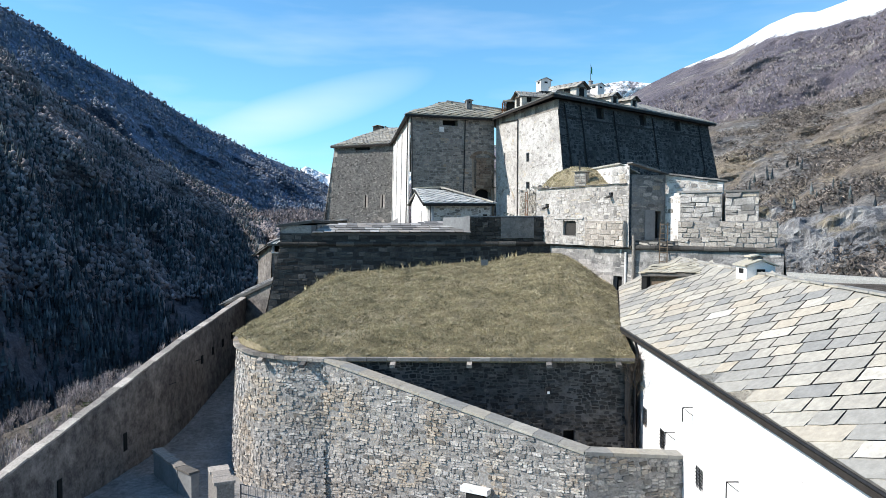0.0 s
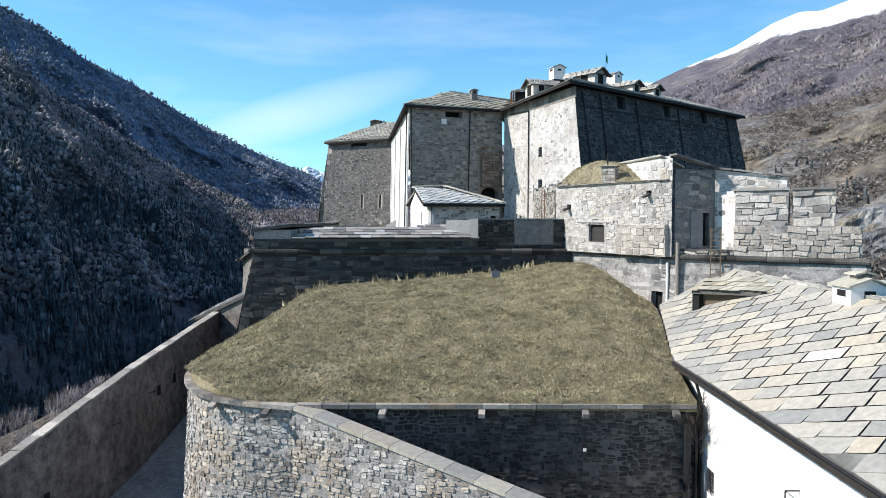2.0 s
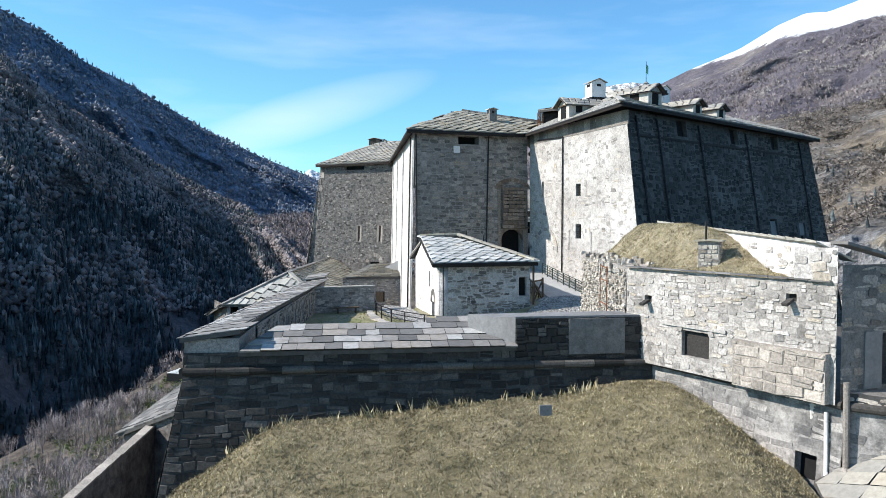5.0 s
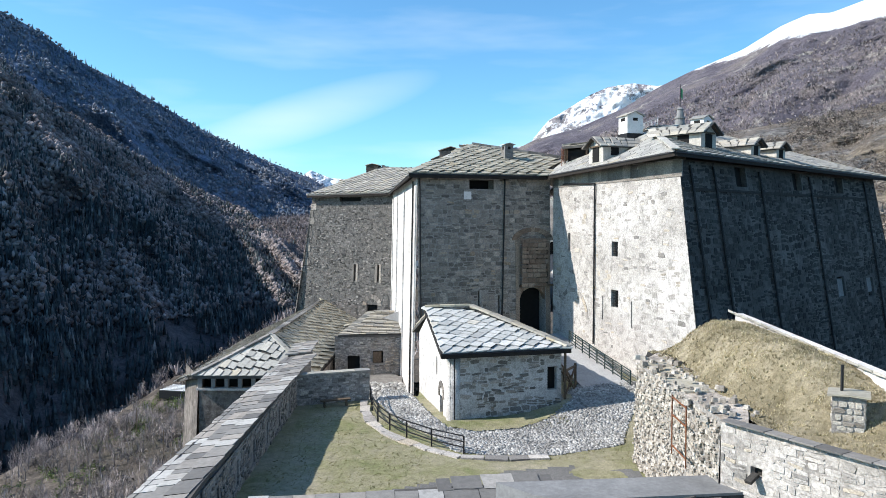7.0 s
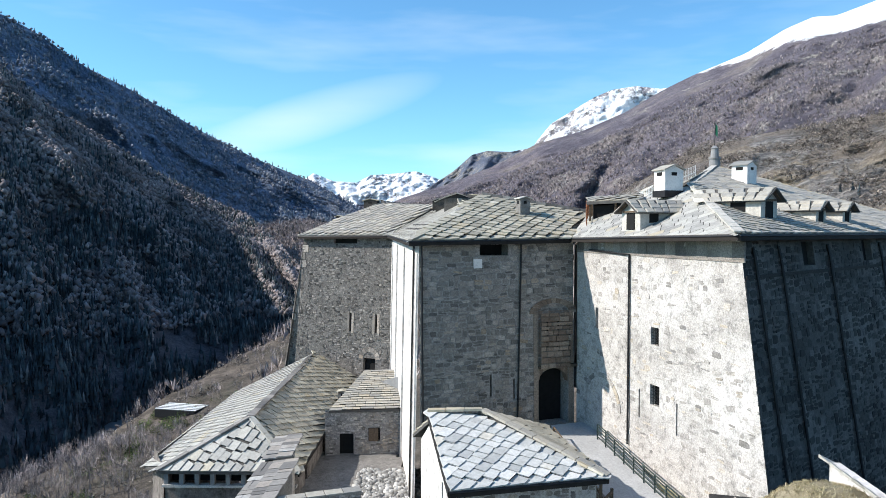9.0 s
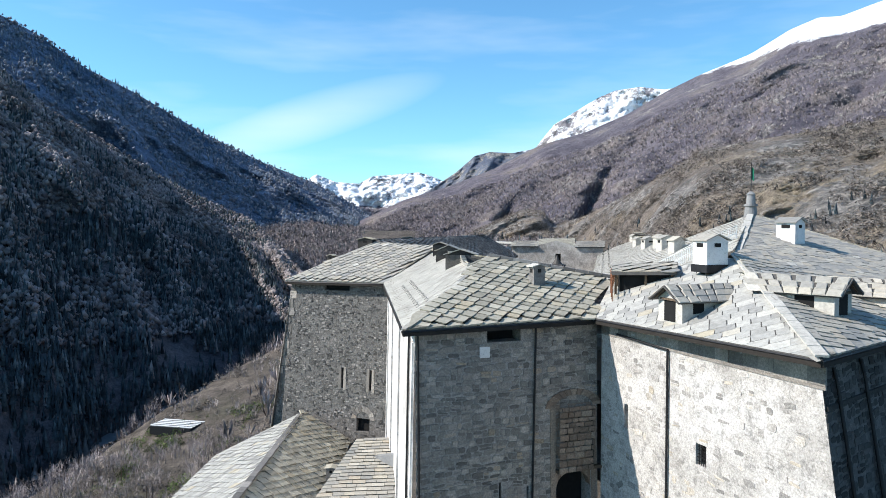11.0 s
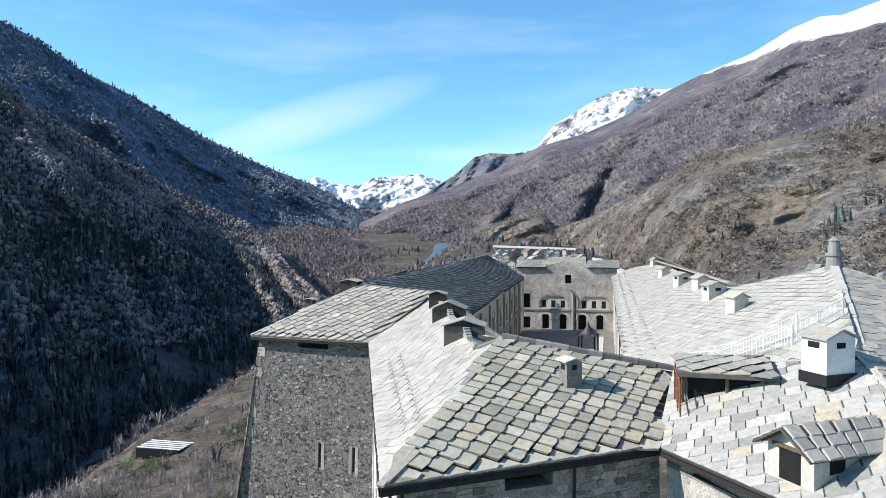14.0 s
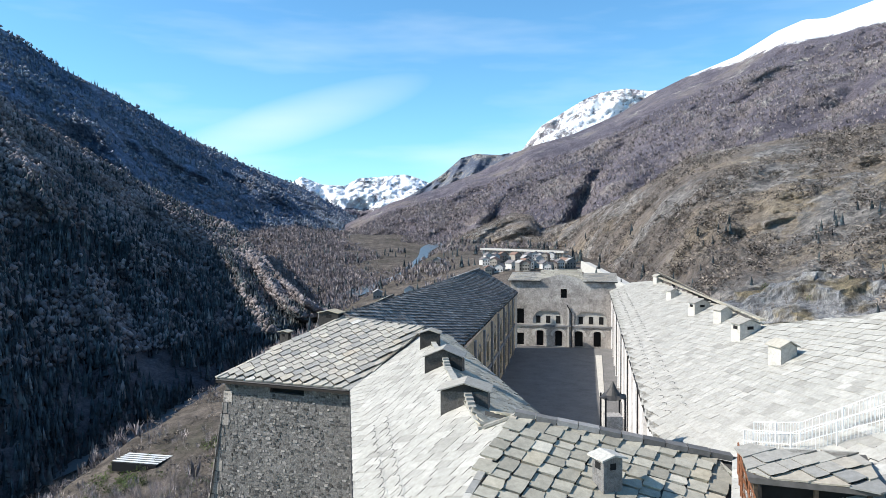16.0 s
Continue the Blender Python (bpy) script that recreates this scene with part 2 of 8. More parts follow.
M_OCHRE = ground_material("ochre_render", [(0.3, [(0.34, (0.30, 0.245, 0.165)), (0.66, (0.46, 0.39, 0.28))]), (2.0, [(0.34, G(0.55)), (0.56, G(1.05))]), (9.0, [(0.3, G(0.8)), (0.7, G(1.1))])], relief=0.02)
M_RUST = plain("rust", (0.22, 0.09, 0.045), 0.85, 0.2, 0.4, 9)


# ---- mesh helpers ----
def under(ob, parent):
    """Makes ob a part of parent and leaves it where it stands."""
    ob.parent = parent
    if parent is not None and parent.type == "EMPTY":
        ob.matrix_parent_inverse = Matrix.Translation(-parent.location)


def mesh(name, verts, faces, mat, parent=None, smooth=False, label=""):
    me = bpy.data.meshes.new(name)
    me.from_pydata([tuple(v) for v in verts], [], faces)
    me.materials.append(mat)
    if smooth:
        me.polygons.foreach_set("use_smooth", [True] * len(me.polygons))
    me.update()
    ob = new(name, me)
    under(ob, parent)
    if label:
        ob["label"] = label
    return ob


def thing(name, label, category, at=(0, 0, 0), group="", kind=""):
    ob = new(name)
    ob.location = at
    return tagged(ob, label, category, group, kind)


class Shape:
    """Verts and faces gathered for one mesh, in world metres."""

    def __init__(self):
        self.v, self.f = [], []

    def add(self, verts, faces):
        k = len(self.v)
        self.v += [tuple(v) for v in verts]
        self.f += [tuple(i + k for i in f) for f in faces]

    def hexa(self, p):
        """Eight corners: bottom ring, then top ring."""
        self.add(p, [(0, 3, 2, 1), (4, 5, 6, 7), (0, 1, 5, 4), (1, 2, 6, 5), (2, 3, 7, 6), (3, 0, 4, 7)])

    def box(self, c, s, rz=0.0, taper=1.0):
        a, b = math.cos(rz), math.sin(rz)
        pts = []
        for z, k in ((-0.5, 1.0), (0.5, taper)):
            for x, y in ((-0.5, -0.5), (0.5, -0.5), (0.5, 0.5), (-0.5, 0.5)):
                x, y = x * s[0] * k, y * s[1] * k
                pts.append((c[0] + a * x - b * y, c[1] + b * x + a * y, c[2] + z * s[2]))
        self.hexa(pts)

    def bar(self, p, q, w, h=None):
        """A beam from p to q."""
        p, q, h = Vector(p), Vector(q), h or w
        d = (q - p).normalized()
        side = d.cross(Vector((0, 0, 1))) if abs(d.z) < 0.99 else Vector((1, 0, 0))
        side.normalize()
        up = side.cross(d)
        ring = [side * a * w / 2 + up * b * h / 2 for a, b in ((-1, -1), (1, -1), (1, 1), (-1, 1))]
        self.hexa([p + r for r in ring] + [q + r for r in ring])

    def tube(self, p, q, r, n=8, r2=None):
        p, q = Vector(p), Vector(q)
        r2 = r if r2 is None else r2
        d = (q - p).normalized()
        side = (d.cross(Vector((0, 0, 1))) if abs(d.z) < 0.99 else Vector((1, 0, 0))).normalized()
        up = side.cross(d)
        ang = [2 * math.pi * i / n for i in range(n)]
        pts = [p + (side * math.cos(a) + up * math.sin(a)) * r for a in ang] + [q + (side * math.cos(a) + up * math.sin(a)) * r2 for a in ang]
        self.add(pts, [(i, (i + 1) % n, n + (i + 1) % n, n + i) for i in range(n)] + [tuple(range(n))[::-1], tuple(range(n, 2 * n))])

    def prism(self, plan, z0, z1):
        """A closed block over a plan polygon (counter-clockwise); z1 may be a list, one for each corner."""
        n = len(plan)
        tops = z1 if isinstance(z1, (list, tuple)) else [z1] * n
        bots = z0 if isinstance(z0, (list, tuple)) else [z0] * n
        self.add([(x, y, b) for (x, y), b in zip(plan, bots)] + [(x, y, t) for (x, y), t in zip(plan, tops)],
                 [tuple(range(n))[::-1], tuple(range(n, 2 * n))] + [(i, (i + 1) % n, n + (i + 1) % n, n + i) for i in range(n)])

    def welded(self):
        """The same shape with corners that meet made one."""
        key, v, f = {}, [], []
        idx = []
        for p in self.v:
            k = tuple(round(c, 3) for c in p)
            if k not in key:
                key[k] = len(v)
                v.append(p)
            idx.append(key[k])
        self.v, self.f = v, [tuple(idx[i] for i in q) for q in self.f]
        return self

    def out(self, name, mat, parent=None, smooth=False, label=""):
        return mesh(name, self.v, self.f, mat, parent, smooth, label)


rng = random.Random(7)


def piece_mesh(name, mat, jag, seed):
    """A unit stone or slab: x across, y outward from 0 to 1, z up; its face is smaller and uneven."""
    r = random.Random(seed)
    q = lambda k: r.uniform(0, k)  # noqa: E731
    back = [(-0.5, -0.5, -0.5), (0.5, -0.5, -0.5), (0.5, -0.5, 0.5), (-0.5, -0.5, 0.5)]
    front = [(-0.5 + q(jag), 0.5 + q(0.3), -0.5 + q(jag)), (0.5 - q(jag), 0.5 + q(0.3), -0.5 + q(jag)),
             (0.5 - q(jag), 0.5 + q(0.3), 0.5 - q(jag)), (-0.5 + q(jag), 0.5 + q(0.3), 0.5 - q(jag))]
    faces = [(4, 5, 6, 7), (0, 1, 5, 4), (1, 2, 6, 5), (2, 3, 7, 6), (3, 0, 4, 7)]
    if jag < 0.11:
        # a roof slab: edges undercut, outline slightly uneven
        back = [(-0.46, -0.5, -0.33), (0.46, -0.5, -0.33), (0.46, -0.5, 0.5), (-0.46, -0.5, 0.5)]
        front = [(-0.5 + q(0.02), 0.5 + q(0.3), -0.5 + q(jag)), (-0.5 + r.uniform(0.15, 0.4), 0.5 + q(0.2), -0.5 + q(jag * 0.8)), (0.5 - r.uniform(0.15, 0.4), 0.5 + q(0.2), -0.5 + q(jag * 0.8)), (0.5 - q(0.02), 0.5 + q(0.3), -0.5 + q(jag * 1.3)), (0.5, 0.5, 0.5), (-0.5, 0.5, 0.5)]
        back = [(-0.46, -0.5, -0.33), (-0.2, -0.5, -0.33), (0.2, -0.5, -0.33), (0.46, -0.5, -0.33), (0.46, -0.5, 0.5), (-0.46, -0.5, 0.5)]
        faces = [(6, 7, 8, 9, 10, 11)] + [(i, (i + 1) % 6, 6 + (i + 1) % 6, 6 + i) for i in range(6)]
    if jag > 0.2:
        # a field stone: corners cut off, outline uneven
        ring = []
        for sx, sz, order in ((-1, -1, 0), (1, -1, 1), (1, 1, 0), (-1, 1, 1)):
            a, b = (sx * (0.5 - r.uniform(0.08, 0.34)), sz * (0.5 - q(0.12))), (sx * (0.5 - q(0.12)), sz * (0.5 - r.uniform(0.08, 0.34)))
            ring += [b, a] if order == 0 else [a, b]
        back = [(x * 1.06, -0.5, z * 1.06) for x, z in ring]
        tip = (q(0.9) - 0.45, q(0.9) - 0.45)
        front = [(x * 1.0, 0.5 + q(0.25) + tip[0] * x + tip[1] * z, z * 1.0) for x, z in ring]
        faces = [tuple(range(8, 16))] + [(i, (i + 1) % 8, 8 + (i + 1) % 8, 8 + i) for i in range(8)]
    me = bpy.data.meshes.new(name)
    me.from_pydata(back + front, [], faces)
    me.materials.append(mat)
    me.flip_normals()
    return me


class Pieces:
    """Stones or slates of one part: those listed near are objects of their own, the rest one joined mesh."""

    def __init__(self, name, mat, parent, limit=0, near=None, jag=0.12):
        self.name, self.mat, self.parent, self.limit, self.near = name, mat, parent, limit, near
        self.meshes = [piece_mesh(name, mat, jag, 11 * i + 3) for i in range(10)]
        self.co = [np.array([v.co for v in me.vertices]) for me in self.meshes]
        self.faces = [tuple(p.vertices) for p in self.meshes[0].polygons]
        self.items, self.rest = [], Shape()

    def put(self, c, ux, uy, uz):
        """A piece centred at c, with its three full axes."""
        self.items.append((tuple(c), tuple(ux), tuple(uy), tuple(uz), rng.randrange(10)))

    def done(self):
        order = sorted(range(len(self.items)), key=lambda i: (self.near(self.items[i][0]) if self.near else 0.0))
        single = set(order[: self.limit])
        V, Fc, k = [], [], 0
        for i, (c, ux, uy, uz, s) in enumerate(self.items):
            if i in single:
                ob = new(self.name, self.meshes[s])
                m = Matrix((ux, uy, uz)).transposed().to_4x4()
                m.translation = c
                under(ob, self.parent)
                ob.matrix_basis = m
            else:
                A = np.array([ux, uy, uz])
                V.append(self.co[s] @ A + np.array(c))
                Fc += [tuple(q + k for q in f) for f in self.faces]
                k += len(self.co[s])
        if self.rest.v:
            V.append(np.array(self.rest.v))
            Fc += [tuple(q + k for q in f) for f in self.rest.f]
        if V:
            ob = mesh(("masonry" if self.name == "stone" else "slating"), np.concatenate(V).tolist(), Fc, self.mat, self.parent)
            tagged(ob, kind="stuff")


def plan_dir(p, q):
    d = Vector((q[0] - p[0], q[1] - p[1], 0))
    return d.normalized(), d.length


def wall_face(shape, p, q, z0, z1, batter=0.0, holes=(), flare=(0.0, 0.0), depth=0.45):
    """The outer face of a wall from p to q (outside on the right-hand side), with openings (u, z, w, h) cut through it and lined.
    flare: how far the ends run out for each metre down, to meet battered neighbours. Returns the backs of the openings."""
    d, length = plan_dir(p, q)
    n = Vector((d.y, -d.x, 0))

    def at(u, z, k=0.0):
        if u <= 0.0:
            u -= flare[0] * (z1 - z)
        elif u >= length:
            u += flare[1] * (z1 - z)
        return Vector((p[0], p[1], z)) + d * u + n * ((z1 - z) * batter - k)

    us = sorted({0.0, length, *(v for u, z, w, h in holes for v in (u - w / 2, u + w / 2))})
    zs = sorted({z0, z1, *(v for u, z, w, h in holes for v in (z, z + h))})
    for ua, ub in zip(us, us[1:]):
        for za, zb in zip(zs, zs[1:]):
            um, zm = (ua + ub) / 2, (za + zb) / 2
            if any(abs(um - u) < w / 2 and z < zm < z + h for u, z, w, h in holes):
                continue
            shape.add([at(ua, za), at(ub, za), at(ub, zb), at(ua, zb)], [(0, 1, 2, 3)])
    backs = []
    for u, z, w, h in holes:
        a, b = u - w / 2, u + w / 2
        o = [at(a, z), at(b, z), at(b, z + h), at(a, z + h)]
        i = [at(a, z, depth), at(b, z, depth), at(b, z + h, depth), at(a, z + h, depth)]
        shape.add(o + i, [(0, 4, 5, 1), (1, 5, 6, 2), (2, 6, 7, 3), (3, 7, 4, 0)])
        backs.append(i)
    return backs


def masonry(pieces, p, q, z0, z1, batter=0.0, holes=(), flare=(0.0, 0.0), course=(0.25, 0.45), width=(0.4, 1.0), proud=(0.02, 0.06), joint=0.03, top=None, wob=0.0, split=0.0, skip=0.0):
    """Courses of stones laid on the face from p to q."""
    d, length = plan_dir(p, q)
    n = Vector((d.y, -d.x, 0))
    slope = (Vector((0, 0, 1)) - n * batter).normalized()
    z = z0
    while z < z1 - 0.1:
        h = min(rng.uniform(*course), z1 - z)
        lo, hi = -flare[0] * (z1 - z - h / 2), length + flare[1] * (z1 - z - h / 2)
        u = lo - rng.uniform(0, width[0])
        while u < hi:
            w = rng.uniform(*width)
            a, b = max(u, lo), min(u + w, hi)
            u += w
            um, zm = (a + b) / 2, z + h / 2
            if b - a < 0.15 or any(a < hu + hw / 2 and b > hu - hw / 2 and z < hz + hh and z + h > hz for hu, hz, hw, hh in holes):
                continue
            if top is not None and z + h > top(um):
                continue
            if skip and rng.random() < skip:
                continue
            out = rng.uniform(*proud)
            lean = rng.uniform(-0.03, 0.03)
            halves = [(zm, h)] if rng.random() > split or h < 0.2 else [(zm - h * 0.26, h * 0.48), (zm + h * 0.24, h * 0.52)]
            for zc, hc in halves:
                if wob:
                    # courses that wander up and down along the wall
                    zc += wob * noise.noise(Vector((um * 0.7 + p[0], zc * 0.6, p[1])))
                    lean = rng.uniform(-0.16, 0.16)
                    if zc + hc / 2 > z1:
                        continue
                c = Vector((p[0], p[1], zc)) + d * um + n * ((z1 - zc) * batter + out / 2 - 0.01)
                pieces.put(c, (d + slope * lean) * (b - a - joint), n * (out + 0.02), (slope - d * lean) * (hc * rng.uniform(0.9, 1.0) - joint))
        z += h


def plane_z(A, B, C):
    A, B, C = Vector(A), Vector(B), Vector(C)
    n = (B - A).cross(C - A)
    return lambda x, y: A.z - (n.x * (x - A.x) + n.y * (y - A.y)) / n.z


def inside_spans(plan, o, u, v, t):
    """Where the line at t along v crosses the plan polygon, as spans along u."""
    cuts = []
    pts = [((x - o[0]) * u[0] + (y - o[1]) * u[1], (x - o[0]) * v[0] + (y - o[1]) * v[1]) for x, y in plan]
    for (a, b), (c, e) in zip(pts, pts[1:] + pts[:1]):
        if (b > t) != (e > t):
            cuts.append(a + (t - b) / (e - b) * (c - a))
    cuts.sort()
    return list(zip(cuts[::2], cuts[1::2]))


def slate_roof(parent, A, B, C, plan, mat, row=0.55, width=(0.45, 0.85), thick=0.05, limit=0, near=None, lift=0.0, jag=0.06, name="slate", gap=0.018, skew=0.0, cover=None):
    """A roof slope in the plane of A, B (the eave) and C, over a plan polygon: a boarded slab and rows of slates.
    skew: degrees by which the rows turn away from the eave, for slates laid on the diagonal."""
    zf = plane_z(A, B, C)
    slab = Shape()
    area = sum(a[0] * b[1] - b[0] * a[1] for a, b in zip(plan, plan[1:] + plan[:1]))
    if area < 0:
        plan = plan[::-1]
    tops = [zf(x, y) + lift for x, y in plan]
    slab.prism(plan, [t - 0.22 for t in tops], tops)
    body = slab.out("roof", M_UNDER, parent)
    u = Vector((B[0] - A[0], B[1] - A[1], 0)).normalized()
    u.rotate(Euler((0, 0, radians(skew))))
    v = Vector((-u.y, u.x, 0))
    if zf(A[0] + v.x, A[1] + v.y) < zf(A[0], A[1]):
        v = -v
    rise = zf(A[0] + v.x, A[1] + v.y) - zf(A[0], A[1])
    slope = v + Vector((0, 0, rise))
    e = (u * 1.0 + Vector((0, 0, zf(A[0] + u.x, A[1] + u.y) - zf(A[0], A[1])))).normalized()
    across = slope - e * slope.dot(e)
    up = across.normalized()
    nrm = e.cross(up)
    if nrm.z < 0:
        nrm = -nrm
    ts = [(x - A[0]) * v.x + (y - A[1]) * v.y for x, y in plan]
    step = row / across.length
    tilt = (up - nrm * (thick / row) * 0.9).normalized()
    P = Pieces(name, mat, body, limit, near, jag)
    t = min(ts) - step * 0.2
    while t < max(ts):
        for a, b in inside_spans(plan, A, u, v, t + step * 0.5):
            below, above = inside_spans(plan, A, u, v, t + step * 0.02), inside_spans(plan, A, u, v, t + step * 1.05)
            near_ = lambda spans, k, ref: min((s_[k] for s_ in spans), key=lambda q: abs(q - ref), default=ref)  # noqa: E731
            a0, a1, b0, b1 = near_(below, 0, a), near_(above, 0, a), near_(below, 1, b), near_(above, 1, b)
            a0, a1, b0, b1 = (q if abs(q - r_) < 2.0 else r_ for q, r_ in ((a0, a), (a1, a), (b0, b), (b1, b)))
            x = a - rng.uniform(0, width[0] * 0.5)
            while x < b:
                w = rng.uniform(*width)
                lo, hi = max(x, a), min(x + w, b)
                x += w
                if hi - lo < 0.12:
                    continue
                if lo < max(a0, a1) + 0.02 or hi > min(b0, b1) - 0.02:
                    # cut to the slanting edge
                    l0, l1 = (a0, a1) if lo <= max(a0, a1) + 0.02 else (lo, lo)
                    h0, h1 = (b0, b1) if hi >= min(b0, b1) - 0.02 else (hi - gap, hi - gap)
                    if h0 - l0 < 0.06 and h1 - l1 < 0.06:
                        continue
                    q4 = []
                    for s_, tt, k_ in ((l0, t, 1.6), (max(h0, l0 + 0.02), t, 1.6), (max(h1, l1 + 0.02), t + step * 1.1, 0.6), (l1, t + step * 1.1, 0.6)):
                        px, py = A[0] + u.x * s_ + v.x * tt, A[1] + u.y * s_ + v.y * tt
                        q4.append(Vector((px, py, zf(px, py) + lift)) + nrm * thick * k_)
                    P.rest.hexa([q - nrm * thick for q in q4] + q4)
                    continue
                um, tm = (lo + hi) / 2, t + step * (0.5 if cover else rng.uniform(0.55, 0.63))
                px, py = A[0] + u.x * um + v.x * tm, A[1] + u.y * um + v.y * tm
                c = Vector((px, py, zf(px, py) + lift)) + nrm * (thick * 1.1)
                th = thick * rng.uniform(0.7, 1.3)
                P.put(c, e * (hi - lo - gap), nrm * th, tilt * row * rng.uniform(*cover) if cover else tilt * row * (rng.uniform(1.0, 1.14) if gap > 0.05 else rng.uniform(1.1, 1.3)))
        t += step
    P.done()
    return body, zf


def cap_line(parent, p, q, mat, w=0.45, h=0.12, step=0.9, name="ridge_cap"):
    """Flat stones along a ridge or hip."""
    p, q = Vector(p), Vector(q)
    n = max(1, int((q - p).length / step))
    s = Shape()
    for i in range(n):
        a, b = p.lerp(q, i / n), p.lerp(q, (i + 0.96) / n)
        k = Vector((0, 0, rng.uniform(0, 0.03)))
        s.bar(a + k, b + k, w * rng.uniform(0.9, 1.1), h)
    return tagged(s.out(name, mat, parent), kind="stuff")


# ---- terrain ----
def smooth(a, b, x):
    k = min(1.0, max(0.0, (x - a) / (b - a)))
    return k * k * (3 - 2 * k)


def river_x(y):
    return -332 + 0.195 * y


def river_z(y):
    return -150 + 0.1 * y


def ground_z(x, y):
    d = x - river_x(y)
    z = river_z(y) + min(max(d - 30, 0), 70) * 0.72 + max(d - 70, 0) * max(0.22, 0.41 - 0.00077 * (y - 60)) + max(-d - 30, 0) * 0.02
    flat = 1.0 + 0.018 * max(y - 220, 0)
    z = min(z, flat + max(0.0, d - 420) * 0.05)
    k = smooth(10, 70, max(abs(x + 8) - 40, abs(y - 120) - 130))
    k *= smooth(25, 90, abs(d)) * (1.0 if d < 330 and y < 500 else 0.3)
    z += k * 5 * noise.fractal(Vector((x / 90, y / 90, 0)), 1.0, 2.0, 4)
    return z


EYE0 = Vector((-3.0, 65.0, 44.0))
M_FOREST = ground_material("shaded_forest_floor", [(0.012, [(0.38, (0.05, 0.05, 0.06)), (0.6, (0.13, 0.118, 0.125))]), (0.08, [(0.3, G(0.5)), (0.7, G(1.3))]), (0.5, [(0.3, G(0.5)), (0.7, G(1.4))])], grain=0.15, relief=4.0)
# the far ridge's haze is painted into this colour as blue
M_HAZED_FOREST = ground_material("far_forest", [(0.004, [(0.42, (0.075, 0.115, 0.18)), (0.55, (0.14, 0.17, 0.225))]), (0.03, [(0.36, G(0.4)), (0.64, G(1.5))]), (0.2, [(0.36, G(0.3)), (0.64, G(1.6))])], grain=0.12, relief=9.0)
M_VALLEY = ground_material("valley_floor", [(0.02, [(0.36, (0.075, 0.068, 0.05)), (0.44, (0.095, 0.08, 0.065)), (0.62, (0.15, 0.125, 0.105))]), (0.09, [(0.36, G(0.4)), (0.64, G(1.3))]), (0.9, [(0.36, G(0.45)), (0.64, G(1.4))])], grain=0.9, relief=1.0)
M_TERRACE = ground_material("terraced_fields", [(0.008, [(0.4, (0.07, 0.062, 0.062)), (0.5, (0.105, 0.09, 0.083)), (0.6, (0.17, 0.143, 0.118))]), (0.04, [(0.38, G(0.35)), (0.62, G(1.4))]), (0.3, [(0.36, G(0.4)), (0.64, G(1.5))])], grain=0.25, relief=4.0)


# default tones are lifted and purpled: distance haze put into the colour
def hillside_material(name, snow_z, spread, bare=0.0, tones=((0.09, 0.082, 0.102), (0.14, 0.124, 0.145), (0.20, 0.172, 0.16)), rock_at=0.57):
    """Bare woods and dry grass with rock outcrops; snow above a height."""
    m, n, l, b = material(name, 0.95)
    col = ramp(n, l, noise_node(n, l, 0.006, 10, rough=0.7), [(0.38, tones[0]), (0.5, tones[1]), (0.62, tones[2])])
    col = mix(n, l, col, ramp(n, l, noise_node(n, l, 0.05, 10, rough=0.85), [(0.36, G(0.5)), (0.64, G(1.35))]), 1.0, "MULTIPLY")
    col = mix(n, l, col, ramp(n, l, noise_node(n, l, 0.35, 10, rough=0.9), [(0.38, G(0.4)), (0.62, G(1.6))]), 1.0, "MULTIPLY")
    rock = ramp(n, l, noise_node(n, l, 0.010, 14, rough=0.75), [(rock_at, (0, 0, 0)), (rock_at + 0.04, (1, 1, 1))])
    col = mix(n, l, col, ramp(n, l, noise_node(n, l, 0.09, 12, rough=0.85), [(0.40, G(0.07, 0.03)), (0.5, G(0.20, 0.06)), (0.60, G(0.44, 0.10))]), rock)
    g = n.new("ShaderNodeNewGeometry")
    sep = n.new("ShaderNodeSeparateXYZ")
    l.new(g.outputs["Position"], sep.inputs[0])
    ma = n.new("ShaderNodeMath")
    ma.operation = "MULTIPLY_ADD"
    ma.inputs[1].default_value = spread
    l.new(noise_node(n, l, 0.012, 10, rough=0.75), ma.inputs[0])
    l.new(sep.outputs["Z"], ma.inputs[2])
    mr = n.new("ShaderNodeMapRange")
    mr.inputs["From Min"].default_value, mr.inputs["From Max"].default_value = snow_z + spread * 0.5, snow_z + spread * 0.5 + spread * 0.12
    l.new(ma.outputs[0], mr.inputs["Value"])
    keep = n.new("ShaderNodeMath")
    keep.operation = "MULTIPLY"
    l.new(mr.outputs[0], keep.inputs[0])
    if bare:
        l.new(ramp(n, l, noise_node(n, l, 0.011, 14, rough=0.8), [(0.5 - bare, (1, 1, 1)), (0.56 - bare, (0.1, 0.1, 0.1))]), keep.inputs[1])
    else:
        keep.inputs[1].default_value = 1.0
    col = mix(n, l, col, (0.85, 0.87, 0.90), keep.outputs[0])
    l.new(col, b.inputs["Base Color"])
    bump(n, l, b, noise_node(n, l, 0.09, 10, rough=0.75), 1.0, 9.0)
    return m


M_HILL = hillside_material("sunny_hillside", 560, 130)
M_SPUR = hillside_material("rocky_spur", 900, 100, 0.0, ((0.125, 0.112, 0.106), (0.21, 0.178, 0.153), (0.33, 0.275, 0.205)), 0.49)
# grey rock in blue tones: haze between here and the ridge, put into the colour
M_BLUE = hillside_material("hazed_rocky_ridge", 420, 160, 0.03, ((0.07, 0.085, 0.125), (0.10, 0.115, 0.155), (0.15, 0.16, 0.19)), 0.5)
M_SNOW = hillside_material("snow_peak", 330, 300, 0.015)
